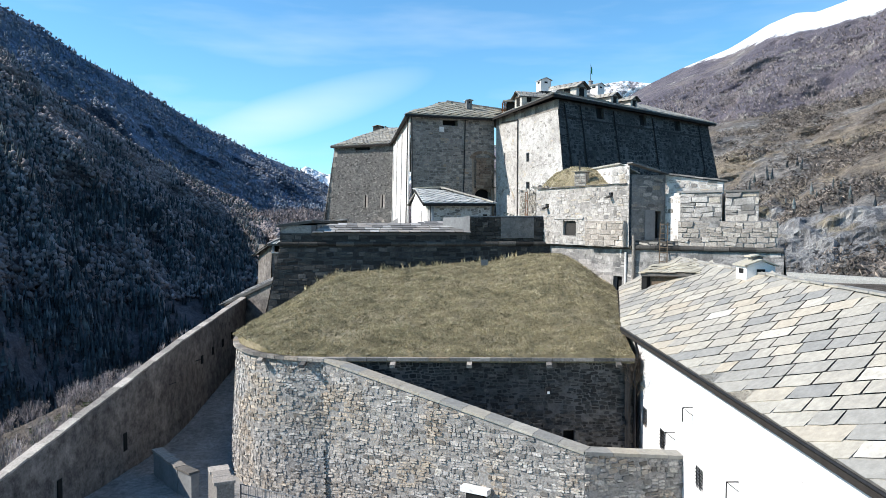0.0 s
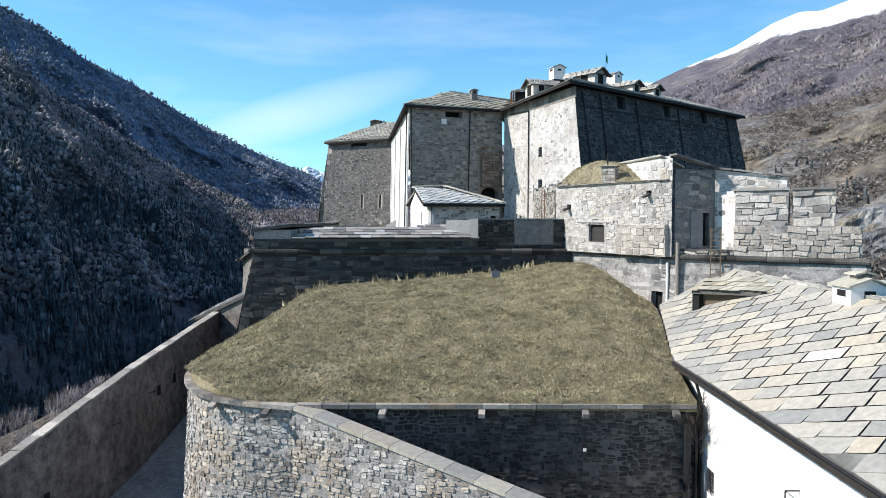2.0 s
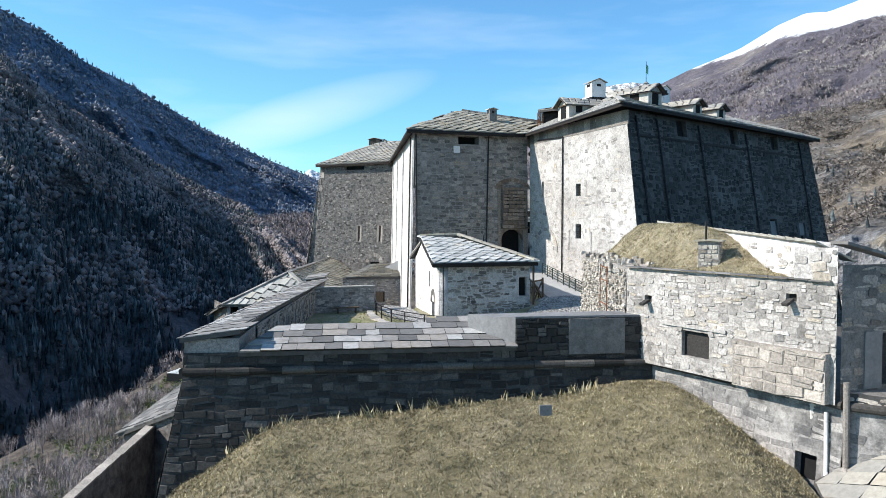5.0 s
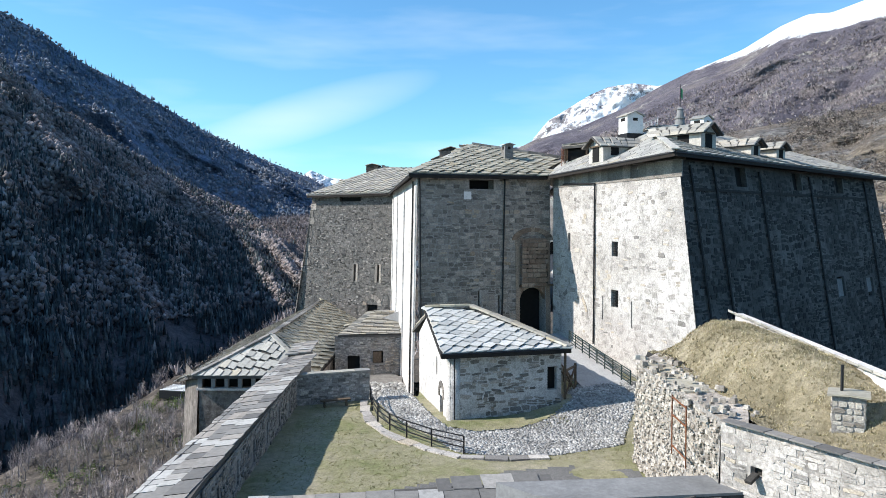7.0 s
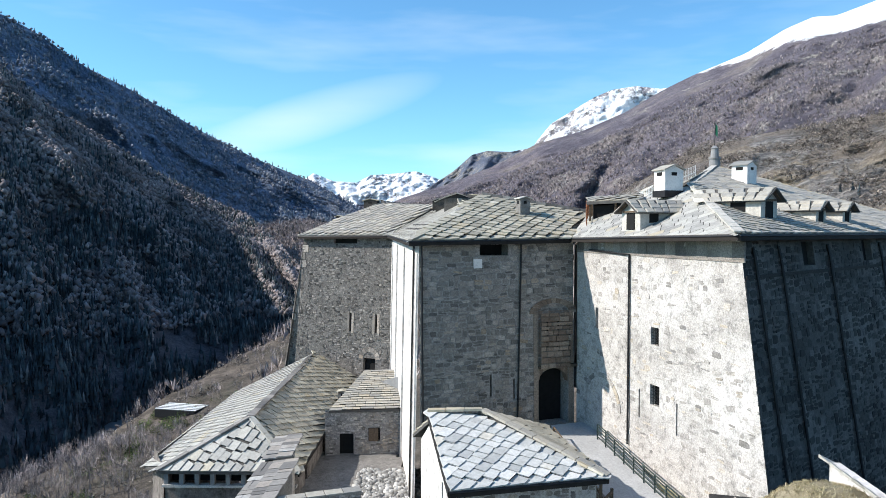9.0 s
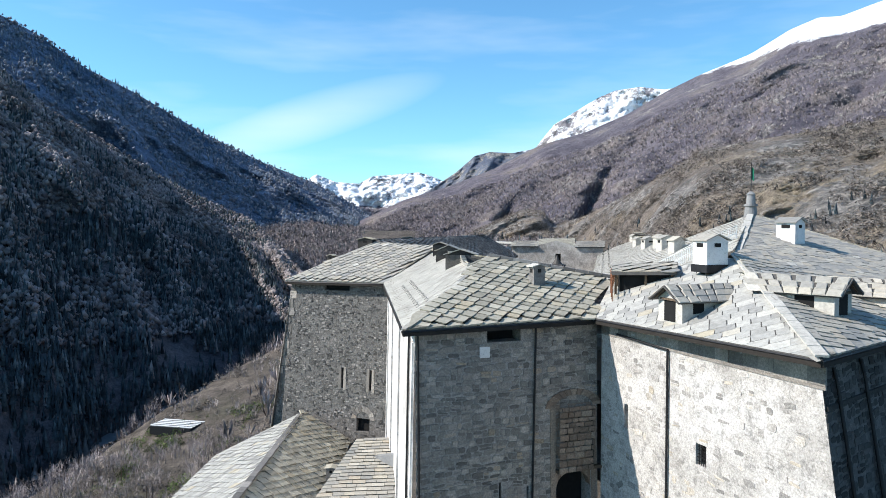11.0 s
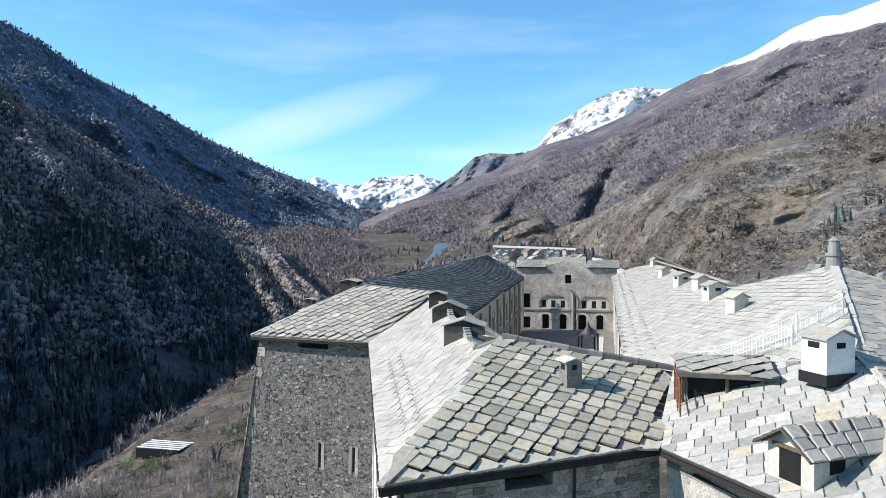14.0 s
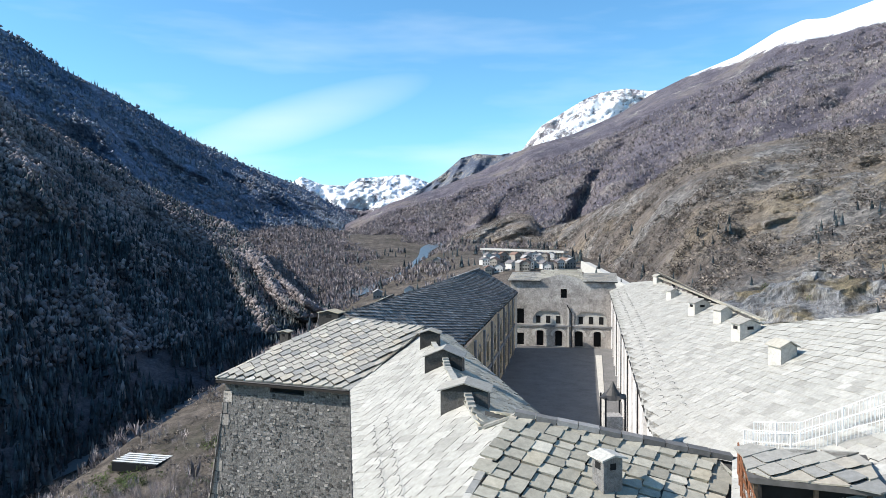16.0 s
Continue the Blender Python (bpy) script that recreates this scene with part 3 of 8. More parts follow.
M_SNOW_FAR = hillside_material("far_snow_peaks", 150, 120, -0.04)


def curve(stops, a):
    """Smooth interpolation in rows of (azimuth, value, ...)."""
    if a <= stops[0][0]:
        return stops[0][1:]
    for p, q in zip(stops, stops[1:]):
        if a <= q[0]:
            k = (a - p[0]) / (q[0] - p[0])
            return tuple(u + (v - u) * k for u, v in zip(p[1:], q[1:]))
    return stops[-1][1:]


def spot(az, el, dist):
    a = radians(az)
    return Vector((EYE0.x + math.sin(a) * dist, EYE0.y + math.cos(a) * dist, EYE0.z + math.tan(radians(el)) * dist))


def mountain(name, crest, foot, mat, label, rough, cols=150, rows=60, power=1.0, crag=0.0, spurs=None, ravines=()):
    """A mountain flank from its foot to its crest: rows of (azimuth, elevation, distance) seen from the fort."""
    a0, a1 = crest[0][0], crest[-1][0]

    def surf(s, t):
        az = a0 + (a1 - a0) * s
        c, f = spot(az, *curve(crest, az)), spot(az, *curve(foot, az))
        p = f.lerp(c, t)
        p.z = f.z + (c.z - f.z) * t ** power
        dist = (p - EYE0).length
        k = math.sin(math.pi * min(1, t * 1.02)) * 0.8 + 0.03
        w = noise.fractal(Vector((p.x / 260, p.y / 260, p.z / 260)), 0.9, 2.1, 7) + 0.5 * noise.ridged_multi_fractal(Vector((p.x / 600, p.y / 600, 3.1)), 0.9, 2.0, 5, 1.0, 2.0) - 0.5
        out = (p - EYE0).normalized()
        if crag:
            p = p - out * crag * (noise.ridged_multi_fractal(Vector((p.x / 60, p.y / 60, p.z / 45)), 0.85, 2.1, 6, 1.0, 2.0) - 1.0)
        if spurs:
            # sharp crests that slant down the flank, with hollows between them
            amp, count, slant = spurs
            q = (az - a0) / (a1 - a0) * count + t * slant + 0.35 * noise.noise(Vector((az / 5, t * 2.2, 1.7)))
            ridge = 1.0 - abs(2.0 * (q % 1.0) - 1.0)
            p = p - out * amp * (ridge ** 1.3 - 0.45) * math.sin(math.pi * min(1, t * 1.02)) ** 0.7
        for z_az, lean, wide, deep, t0, t1 in ravines:
            c_az = z_az + lean * t + 0.5 * noise.noise(Vector((t * 5, z_az, 0.3)))
            p = p + out * deep * math.exp(-((az - c_az) / wide) ** 2) * smooth(t0 - 0.08, t0 + 0.08, t) * (1 - smooth(t1 - 0.15, t1 + 0.1, t))
        return p - out * w * rough * k * dist * 0.12 + Vector((0, 0, w * rough * k * dist * 0.02))

    v = [surf(i / cols, j / rows) for j in range(rows + 1) for i in range(cols + 1)]
    f = [(j * (cols + 1) + i, j * (cols + 1) + i + 1, (j + 1) * (cols + 1) + i + 1, (j + 1) * (cols + 1) + i) for j in range(rows) for i in range(cols)]
    # the hidden far side falls away behind the crest
    k = len(v)
    for i in range(cols + 1):
        c = v[rows * (cols + 1) + i]
        d = (c - EYE0)
        d.z = 0
        v.append(c + d * 0.25 - Vector((0, 0, abs(c.z) * 0.6 + 80)))
    f += [(rows * (cols + 1) + i, rows * (cols + 1) + i + 1, k + i + 1, k + i) for i in range(cols)]
    ob = mesh(name, v, f, mat, None, True)
    tagged(ob, label, "mountain", kind="structure")
    return surf


def river_foot(az):
    """Elevation and distance of the river line at an azimuth."""
    t = math.tan(radians(az))
    y = (332 + EYE0.x - t * EYE0.y) / (0.195 - t)
    y = max(-200, min(y, 1700))
    x, z = river_x(y), river_z(y) - 4
    d = math.hypot(x - EYE0.x, y - EYE0.y)
    return math.degrees(math.atan((z - EYE0.z) / d)), d


def ground_sheet():
    xs = sorted({*range(-160, 241, 8), *range(-700, 900, 40), *range(-3000, 4001, 250)})
    ys = sorted({*range(-100, 500, 10), *range(-600, 1800, 50), *range(-2000, 4900, 300)})
    v = [(x, y, ground_z(x, y)) for y in ys for x in xs]
    w = len(xs)
    f = [(j * w + i, j * w + i + 1, (j + 1) * w + i + 1, (j + 1) * w + i) for j in range(len(ys) - 1) for i in range(w - 1)]
    tagged(mesh("ground", v, f, M_VALLEY, None, True), "dry grass and scrub on the valley slope below the fort", "ground", kind="structure")


ground_sheet()
LEFT_FOOT = [(a, *river_foot(a)) for a in range(-62, -3, 4)]
mountain("mountain_snow_far", [(-14, 2.2, 4700), (-12.8, 3.3, 4700), (-11.8, 4.0, 4700), (-10.2, 3.4, 4700), (-8.4, 3.3, 4700), (-7.3, 3.9, 4700), (-5.7, 4.0, 4700), (-3.7, 4.2, 4700), (-2.6, 3.9, 4700), (-1.2, 3.3, 4700), (1, 2.5, 4700)],
         [(-14, -0.5, 4200), (1, -0.5, 4200)], M_SNOW_FAR, "distant snow-covered alpine peaks closing the valley", 0.25, 180, 60, 1.0, 34.0, (50, 7, 1.5))
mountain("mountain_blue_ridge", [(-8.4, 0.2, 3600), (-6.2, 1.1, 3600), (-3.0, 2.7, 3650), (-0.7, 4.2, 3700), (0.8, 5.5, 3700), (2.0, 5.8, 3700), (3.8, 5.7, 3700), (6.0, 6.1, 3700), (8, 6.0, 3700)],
         [(-8.4, -1, 3000), (8, -1, 3000)], M_BLUE, "rocky ridge under the snow line, haze painted in as blue", 0.4, 120, 50, 1.0, 25.0, (160, 9, -1.5))
mountain("mountain_snow", [(4.0, 3.5, 4000), (4.7, 4.9, 4000), (6.0, 6.6, 4000), (7.1, 7.9, 4000), (10.4, 9.8, 4000), (11.7, 10.3, 4000), (13.6, 10.5, 4000), (15.4, 10.2, 4000), (17.9, 10.5, 4000), (20, 10.5, 4000)],
         [(4.0, 0, 3200), (20, 0, 3200)], M_SNOW, "snowy mountain with bare rock streaks", 0.4, 150, 70, 1.0, 22.0, (60, 6, -2.0))
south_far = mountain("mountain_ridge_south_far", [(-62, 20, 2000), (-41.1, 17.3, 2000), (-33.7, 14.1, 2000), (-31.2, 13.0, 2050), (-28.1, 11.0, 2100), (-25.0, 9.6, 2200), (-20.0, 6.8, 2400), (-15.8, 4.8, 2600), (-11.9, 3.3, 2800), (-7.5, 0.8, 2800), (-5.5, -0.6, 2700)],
         [(-62, 0, 900), (-30, -2, 1100), (-5.5, -3, 1700)], M_HAZED_FOREST, "far wooded ridge with the haze's blue put into its colour", 0.5, 210, 100, 1.0, 9.0, (80, 8, 2.6))
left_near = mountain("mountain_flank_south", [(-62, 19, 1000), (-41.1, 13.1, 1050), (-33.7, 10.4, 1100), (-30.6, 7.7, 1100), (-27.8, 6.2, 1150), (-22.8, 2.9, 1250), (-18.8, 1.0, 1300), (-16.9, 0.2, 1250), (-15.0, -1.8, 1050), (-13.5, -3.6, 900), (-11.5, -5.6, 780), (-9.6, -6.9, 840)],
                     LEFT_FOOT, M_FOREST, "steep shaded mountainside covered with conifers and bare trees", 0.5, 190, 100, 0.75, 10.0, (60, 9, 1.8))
terraces = mountain("mountain_terraces", [(-20, 1.0, 1900), (-18, 0.6, 1900), (-15.4, 0.25, 1850), (-12, 0.1, 1850), (-9, -0.2, 1850), (-6, -0.8, 1900), (-3.8, -1.7, 1900)],
                    [(a, *river_foot(a)) for a in range(-20, -2, 2)], M_TERRACE, "brown terraced fields and leafless woods above the river", 0.3, 120, 70, 0.9)
right_main = mountain("mountain_flank_north", [(-8.4, 0.3, 2300), (-4.8, 2.0, 2300), (-1.2, 3.1, 2350), (2.4, 4.5, 2400), (6.0, 6.3, 2450), (9.5, 7.2, 2500), (12.9, 8.6, 2550), (15.4, 10.0, 2600), (17.9, 11.1, 2600), (21.4, 12.3, 2600), (24.0, 13.7, 2600), (25.8, 14.3, 2600), (27.2, 14.2, 2600), (29.8, 14.9, 2600), (36.8, 16.8, 2500), (62, 20, 2400)],
                      [(-8.4, -2.4, 1500), (2, -3.2, 1300), (10, -4.2, 1000), (30, -5, 800), (62, -5, 700)], M_HILL, "sunlit mountainside of bare woods, dry grass and rock with a snowy crest", 0.4, 240, 120, 1.0, 5.0, (55, 13, -1.6), [(8.6, 5.0, 0.7, 150, 0.12, 0.5), (1.5, 5.0, 0.6, 80, 0.1, 0.45)])
right_near = mountain("mountain_spur_north", [(-0.3, -1.2, 1350), (2.0, 0.0, 1400), (4.7, 1.2, 1400), (6.2, 1.1, 1350), (7.1, -0.1, 1300), (9.5, 0.6, 1150), (14.2, 3.0, 900), (18.3, 5.5, 850), (22.2, 6.1, 800), (29.8, 7.0, 750), (36.8, 8.4, 700), (62, 10, 650)],
                      [(-0.3, -3.2, 1120), (6, -2.9, 1020), (9.5, -3.3, 880), (12, -4.2, 620), (16, -6.2, 430), (20, -8, 330), (36, -12, 210), (62, -14, 190)], M_SPUR, "rocky lower spur with scrub and cliffs", 0.7, 300, 140, 1.0, 10.0, (12, 22, -2.2))


# ---- fort: masses ----
def building(name, label, at):
    return thing(name, label, "building", at)


NEAR = lambda x, y, z: (lambda c: (c[0] - x) ** 2 + (c[1] - y) ** 2 + (c[2] - z) ** 2)  # noqa: E731


def wall_part(parent, runs, mat, stone=None, stone_mat=None, limit=0, near=None, name="wall", label="", hole="window_opening", depth=0.45, jag=0.12, **kw):
    """Wall faces in runs of (p, q, z0, z1, batter, holes[, flare]); stones laid on them where stone is set."""
    s, backs = Shape(), []
    for p, q, z0, z1, batter, holes, *flare in runs:
        backs += wall_face(s, p, q, z0, z1, batter, holes, *flare, depth=depth)
    body = s.welded().out(name, mat, parent, label=label)
    # a near-black sheet closes each opening and stands for the unlit room
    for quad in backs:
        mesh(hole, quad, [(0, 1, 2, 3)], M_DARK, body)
    if stone:
        P = Pieces("stone", stone_mat, body, limit, near, jag)
        for p, q, z0, z1, batter, holes, *flare in runs:
            masonry(P, p, q, z0, z1, batter, holes, *flare, **stone, **kw)
        P.done()
    return body


FINE = dict(course=(0.13, 0.3), width=(0.16, 0.55), proud=(0.0, 0.06), joint=0.03, wob=0.25, skip=0.5)
SMALL = dict(course=(0.12, 0.30), width=(0.16, 0.6), proud=(0.0, 0.07), joint=0.02, wob=0.3, split=0.35, skip=0.16)
# near-black stones, and a mortar between the pale and the dark one
M_STONE_BLACKISH = piece_material("stone_blackish", [(0.0, G(0.018, 0.02)), (0.4, G(0.035, 0.03)), (0.8, G(0.06, 0.04)), (1.0, G(0.12, 0.06))], stain=0.6, stain_col=(0.075, 0.073, 0.07), stain_scale=0.14)
M_MORTAR_MID = ground_material("mortar_mid", [(0.16, [(0.36, G(0.05, 0.03)), (0.5, G(0.10, 0.05)), (0.64, G(0.16, 0.05))]), (5.0, [(0.3, G(0.55)), (0.7, G(1.2))])], relief=0.04)
M_LIME = ground_material("worn_limewash", [(0.25, [(0.36, G(0.36, 0.07)), (0.5, G(0.47, 0.06)), (0.64, G(0.57, 0.05))]), (1.6, [(0.36, G(0.55)), (0.5, G(1.0))]), (9.0, [(0.36, G(0.6)), (0.6, G(1.1))])], relief=0.05)
RAGGED = dict(course=(0.2, 0.5), width=(0.3, 1.0), proud=(0.005, 0.05), joint=0.02, wob=0.3, split=0.25)

M_STONE_GREY = piece_material("stone_mid_grey", [(0.0, G(0.22, 0.12)), (0.3, G(0.33, 0.13)), (0.8, G(0.42, 0.13)), (1.0, G(0.50, 0.12))], stain=0.6, stain_col=(0.09, 0.085, 0.08))
M_ROUGHCAST = ground_material("roughcast_grey", [(0.3, [(0.36, G(0.22, 0.13)), (0.5, G(0.40, 0.13)), (0.64, G(0.52, 0.11))]), (2.0, [(0.38, G(0.5)), (0.5, G(1.05))]), (11.0, [(0.3, G(0.6)), (0.7, G(1.3))])], relief=0.06)
# gate tower
gate_tower = building("gate_tower", "grey stone gate tower with slate hipped roof and arched gateway", (0, 108, 14))
CT0, CT1, CT2 = (-6.1, 101.9), (6.0, 106.9), (-11.6, 138.2)
gate_holes = [(11.2, 20.3, 2.7, 4.4), (6.1, 33.75, 2.4, 0.85), (5.75, 22.9, 0.16, 1.7), (7.75, 22.5, 0.16, 1.6)]
ct_wall = wall_part(gate_tower, [(CT0, CT1, 12, 34.9, 0.02, gate_holes)], M_MORTAR, dict(RAGGED, wob=0.15), M_STONE, 300, NEAR(0, 103, 30), depth=1.2, jag=0.3)
ct_side = wall_part(gate_tower, [(CT2, CT0, 12, 34.9, 0.02, [])], M_LIMEWASH, None, name="plastered_wall", label="pale rendered wall with pilasters")
slate_roof(gate_tower, (-6.7, 100.8, 34.95), (5.6, 105.9, 35.05), (-1.1, 114.6, 38.8), [(-6.7, 100.8), (5.6, 105.9), (8.5, 113.2), (-1.1, 114.6)], M_SLATE, 0.8, (0.55, 1.05), 0.12, 260, NEAR(0, 105, 37), jag=0.1, gap=0.075, skew=40)
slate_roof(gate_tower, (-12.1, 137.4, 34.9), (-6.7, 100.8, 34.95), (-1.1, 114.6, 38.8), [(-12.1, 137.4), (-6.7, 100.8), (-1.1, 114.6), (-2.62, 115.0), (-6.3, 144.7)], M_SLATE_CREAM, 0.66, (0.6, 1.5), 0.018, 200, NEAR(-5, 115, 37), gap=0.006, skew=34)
slate_roof(gate_tower, (2.2, 129.5, 34.6), (-2.1, 168, 34.2), (-4.5, 130.0, 38.2), [(5.5, 118.5), (2.2, 129.5), (-4.4, 156), (-6.3, 144.7), (-2.62, 115.0)], M_SLATE, 0.7, (0.5, 1.0), 0.08, skew=20)
slate_roof(gate_tower, (2.2, 129.5, 34.6), (8.5, 122, 34.9), (-1.1, 114.8, 38.7), [(-1.1, 114.65), (8.5, 113.3), (8.5, 122), (5.5, 118.5), (-2.5, 115.1)], M_SLATE, 0.7, (0.5, 1.0), 0.08)
RIDGE = [(-6.7, 100.8, 35.0), (-1.1, 114.6, 38.85)]
cap_line(gate_tower, *RIDGE, M_SLATE_PALE, 0.32, 0.1, name="hip_cap")
cap_line(gate_tower, (-2.62, 115.0, 38.12), (-6.3, 144.7, 38.5), M_SLATE_CREAM, 0.4, 0.12)
cap_line(gate_tower, (-1.1, 114.6, 38.85), (-2.62, 115.0, 38.15), M_SLATE_CREAM, 0.4, 0.12)
cap_line(gate_tower, (-1.1, 114.6, 38.95), (8.5, 113.2, 37.3), M_SLATE_DARK, 0.6, 0.24)


def on_wall(p, q, z1, batter=0.0):
    """Places on a wall's face: u along it, z, and k proud of it."""
    d, _ = plan_dir(p, q)
    n = Vector((d.y, -d.x, 0))
    return (lambda u, z, k=0.0: Vector((p[0], p[1], z)) + d * u + n * ((z1 - z) * batter + k)), d, n


def strip(parent, at, u0, u1, z0, z1, out, mat, name, label="", inset=0.05):
    """A raised slab on a wall's face."""
    s = Shape()
    s.hexa([at(u0, z0, -inset), at(u1, z0, -inset), at(u1, z0, out), at(u0, z0, out), at(u0, z1, -inset), at(u1, z1, -inset), at(u1, z1, out), at(u0, z1, out)])
    return s.out(name, mat, parent, label=label)


def arch_ring(parent, at, u, z, r, depth, thick, mat, name="arch", n=9, out=0.06, tall=1.0):
    """Wedge stones round a half-round arch."""
    for i in range(n):
        a, b = math.pi * i / n, math.pi * (i + 0.94) / n
        s = Shape()
        pt = lambda k, rr, o: at(u + math.cos(k) * rr, z + math.sin(k) * rr * tall, o)  # noqa: E731,B023
        s.hexa([pt(a, r, -depth), pt(b, r, -depth), pt(b, r + thick, -depth), pt(a, r + thick, -depth), pt(a, r, out), pt(b, r, out), pt(b, r + thick, out), pt(a, r + thick, out)])
        s.out(name, mat, parent)


def pipe_run(parent, pts, r=0.07, name="downpipe", mat=None):
    s = Shape()
    for p, q in zip(pts, pts[1:]):
        s.tube(p, q, r, 8)
    return s.out(name, mat or M_IRON, parent)


at, d, n = on_wall(CT0, CT1, 34.9, 0.02)
# the tall gate recess: reddish surround, drawbridge slots, arch
M_TAN = piece_material("tan_stone", [(0.0, (0.16, 0.115, 0.085)), (0.6, (0.25, 0.185, 0.14)), (1.0, (0.31, 0.245, 0.19))], stain=0.2)
strip(ct_wall, at, 9.45, 9.85, 20.3, 29.2, 0.07, M_TAN, "jamb")
strip(ct_wall, at, 12.6, 13.0, 20.3, 29.0, 0.07, M_TAN, "jamb")
strip(ct_wall, at, 9.85, 12.6, 24.75, 29.3, 0.02, M_TAN, "tympanum", "tan stone panel over the gateway")
P_ = Pieces("stone", M_TAN, ct_wall, 40, None, 0.14)
masonry(P_, tuple(at(9.85, 0, 0.02)[:2]), tuple(at(12.6, 0, 0.02)[:2]), 24.8, 29.3, 0, [], course=(0.3, 0.5), width=(0.4, 0.9), proud=(0.0, 0.03))
P_.done()
arch_ring(ct_wall, at, 11.22, 29.1, 1.45, 0.05, 0.7, M_TAN, n=13, out=0.1, tall=0.55)
for k in (-1, 1):
    s = Shape()
    for i in range(6):
        a0, a1 = i / 6, (i + 1) / 6
        head = lambda q: 24.7 - 1.15 * (1 - math.sqrt(max(0.0, 1 - q * q)))  # noqa: E731
        x0, x1 = 11.2 + k * 1.36 * a0, 11.2 + k * 1.36 * a1
        s.hexa([at(x0, head(a0), -0.6), at(x1, head(a1), -0.6), at(x1, head(a1), -0.02), at(x0, head(a0), -0.02), at(x0, 24.72, -0.6), at(x1, 24.72, -0.6), at(x1, 24.72, -0.02), at(x0, 24.72, -0.02)])
    s.out("arch_spandrel", M_TAN, ct_wall)
for u, z0, z1 in ((10.66, 26.4, 28.75), (11.65, 26.4, 28.75), (12.68, 24.8, 28.75)):
    strip(ct_wall, at, u - 0.08, u + 0.08, z0, z1, 0.085, M_DARK, "drawbridge_slot")
strip(ct_wall, at, 4.35, 5.05, 32.8, 33.5, 0.08, M_PLASTER, "stone_plaque", "pale square stone plaque")
strip(ct_wall, at, 9.8, 13.2, 24.8, 25.0, 0.4, M_WOOD, "lintel")
pipe_run(gate_tower, [at(8.38, 34.7, 0.12), at(7.95, 20.5, 0.12)])
pipe_run(gate_tower, [at(0.15, 34.6, 0.12), at(0.15, 14.5, 0.12)])
sa, sd, sn = on_wall(CT2, CT0, 34.9, 0.02)
L = plan_dir(CT2, CT0)[1]
for k in (0.2, 3.0, 14.0, 25.0, 34.0):
    strip(ct_side, sa, L - k - 1.0, L - k, 13, 34.0, 0.14, M_LIMEWASH, "pilaster")
pipe_run(gate_tower, [sa(L - 2.2, 34.5, 0.2), sa(L - 2.2, 15, 0.2)])
# eave boards and gutters
M_EAVE = plain("eave_timber", (0.025, 0.021, 0.018), 0.9)
def eave(parent, p, q, name="eave"):
    s = Shape()
    s.bar(Vector(p) - Vector((0, 0, 0.22)), Vector(q) - Vector((0, 0, 0.22)), 0.12, 0.2)
    s.out(name, M_EAVE, parent)
    g = Shape()
    g.tube(Vector(p) - Vector((0, 0, 0.06)), Vector(q) - Vector((0, 0, 0.06)), 0.07, 6)
    g.out("gutter", M_IRON, parent)
eave(gate_tower, (-6.7, 100.8, 34.9), (5.6, 105.9, 35.0))
eave(gate_tower, (-12.1, 137.4, 34.85), (-6.7, 100.8, 34.9))


def chimney(parent, c, size, rz, z0, z1, mat, gable=0.35, name="chimney", cap_mat=None, vents=True):
    """A masonry chimney with side vents under a small gabled slab roof."""
    w, dp = size
    s = Shape()
    s.box((c[0], c[1], (z0 + z1) / 2), (w, dp, z1 - z0), rz)
    body = s.out(name, mat, parent)
    ca, sa_ = math.cos(rz), math.sin(rz)
    P = lambda x, y, z: (c[0] + ca * x - sa_ * y, c[1] + sa_ * x + ca * y, z)  # noqa: E731
    if vents:
        for sx in (-1, 1):
            v = Shape()
            v.box(P(sx * w / 2, 0, z1 - 0.28), (0.03, dp * 0.45, 0.28), rz)
            v.out("vent", M_DARK, body)
        v = Shape()
        v.box(P(0, -dp / 2, z1 - 0.28), (w * 0.3, 0.03, 0.26), rz)
        v.out("vent", M_DARK, body)
    o, t = 0.16, 0.07
    hw, hd = w / 2 + o, dp / 2 + o
    for k in (-1, 1):
        s = Shape()
        e0, e1, r0, r1 = P(k * hw, -hd, z1), P(k * hw, hd, z1), P(0, -hd, z1 + gable), P(0, hd, z1 + gable)
        lift = lambda p: (p[0], p[1], p[2] + t)  # noqa: E731
        s.hexa([e0, e1, r1, r0, lift(e0), lift(e1), lift(r1), lift(r0)])
        s.out("cap_slab", cap_mat or M_SLATE, body)
    for y0, y1 in ((-dp / 2, -dp / 2 + 0.12), (dp / 2 - 0.12, dp / 2)):
        s = Shape()
        s.add([P(-w / 2, y0, z1), P(w / 2, y0, z1), P(0, y0, z1 + gable), P(-w / 2, y1, z1), P(w / 2, y1, z1), P(0, y1, z1 + gable)], [(0, 1, 2), (3, 5, 4), (0, 3, 4, 1), (1, 4, 5, 2), (2, 5, 3, 0)])
        s.out("gable", mat, body)
    return body


RT = math.atan2(5, 12.1)
# body tones hold the fronts' shade; the first chimney's pale cap, its sunlight
chimney(gate_tower, (2.25, 110.2), (0.9, 0.8), RT, 36.2, 38.3, M_ROUGH, 0.16, cap_mat=M_CREAM)
chimney(gate_tower, (-3.3, 120.6), (2.6, 1.6), -0.12, 35.8, 38.75, M_STONE_DARK, 0.45, vents=False, cap_mat=M_SLATE_PALE)
chimney(gate_tower, (-4.55, 131.0), (2.6, 1.6), -0.12, 35.8, 38.7, M_STONE_DARK, 0.6, vents=False, cap_mat=M_SLATE_PALE)
chimney(gate_tower, (-5.8, 139.0), (1.5, 1.1), -0.12, 37.0, 39.1, M_STONE_DARK, 0.3, vents=False, cap_mat=M_SLATE_PALE)
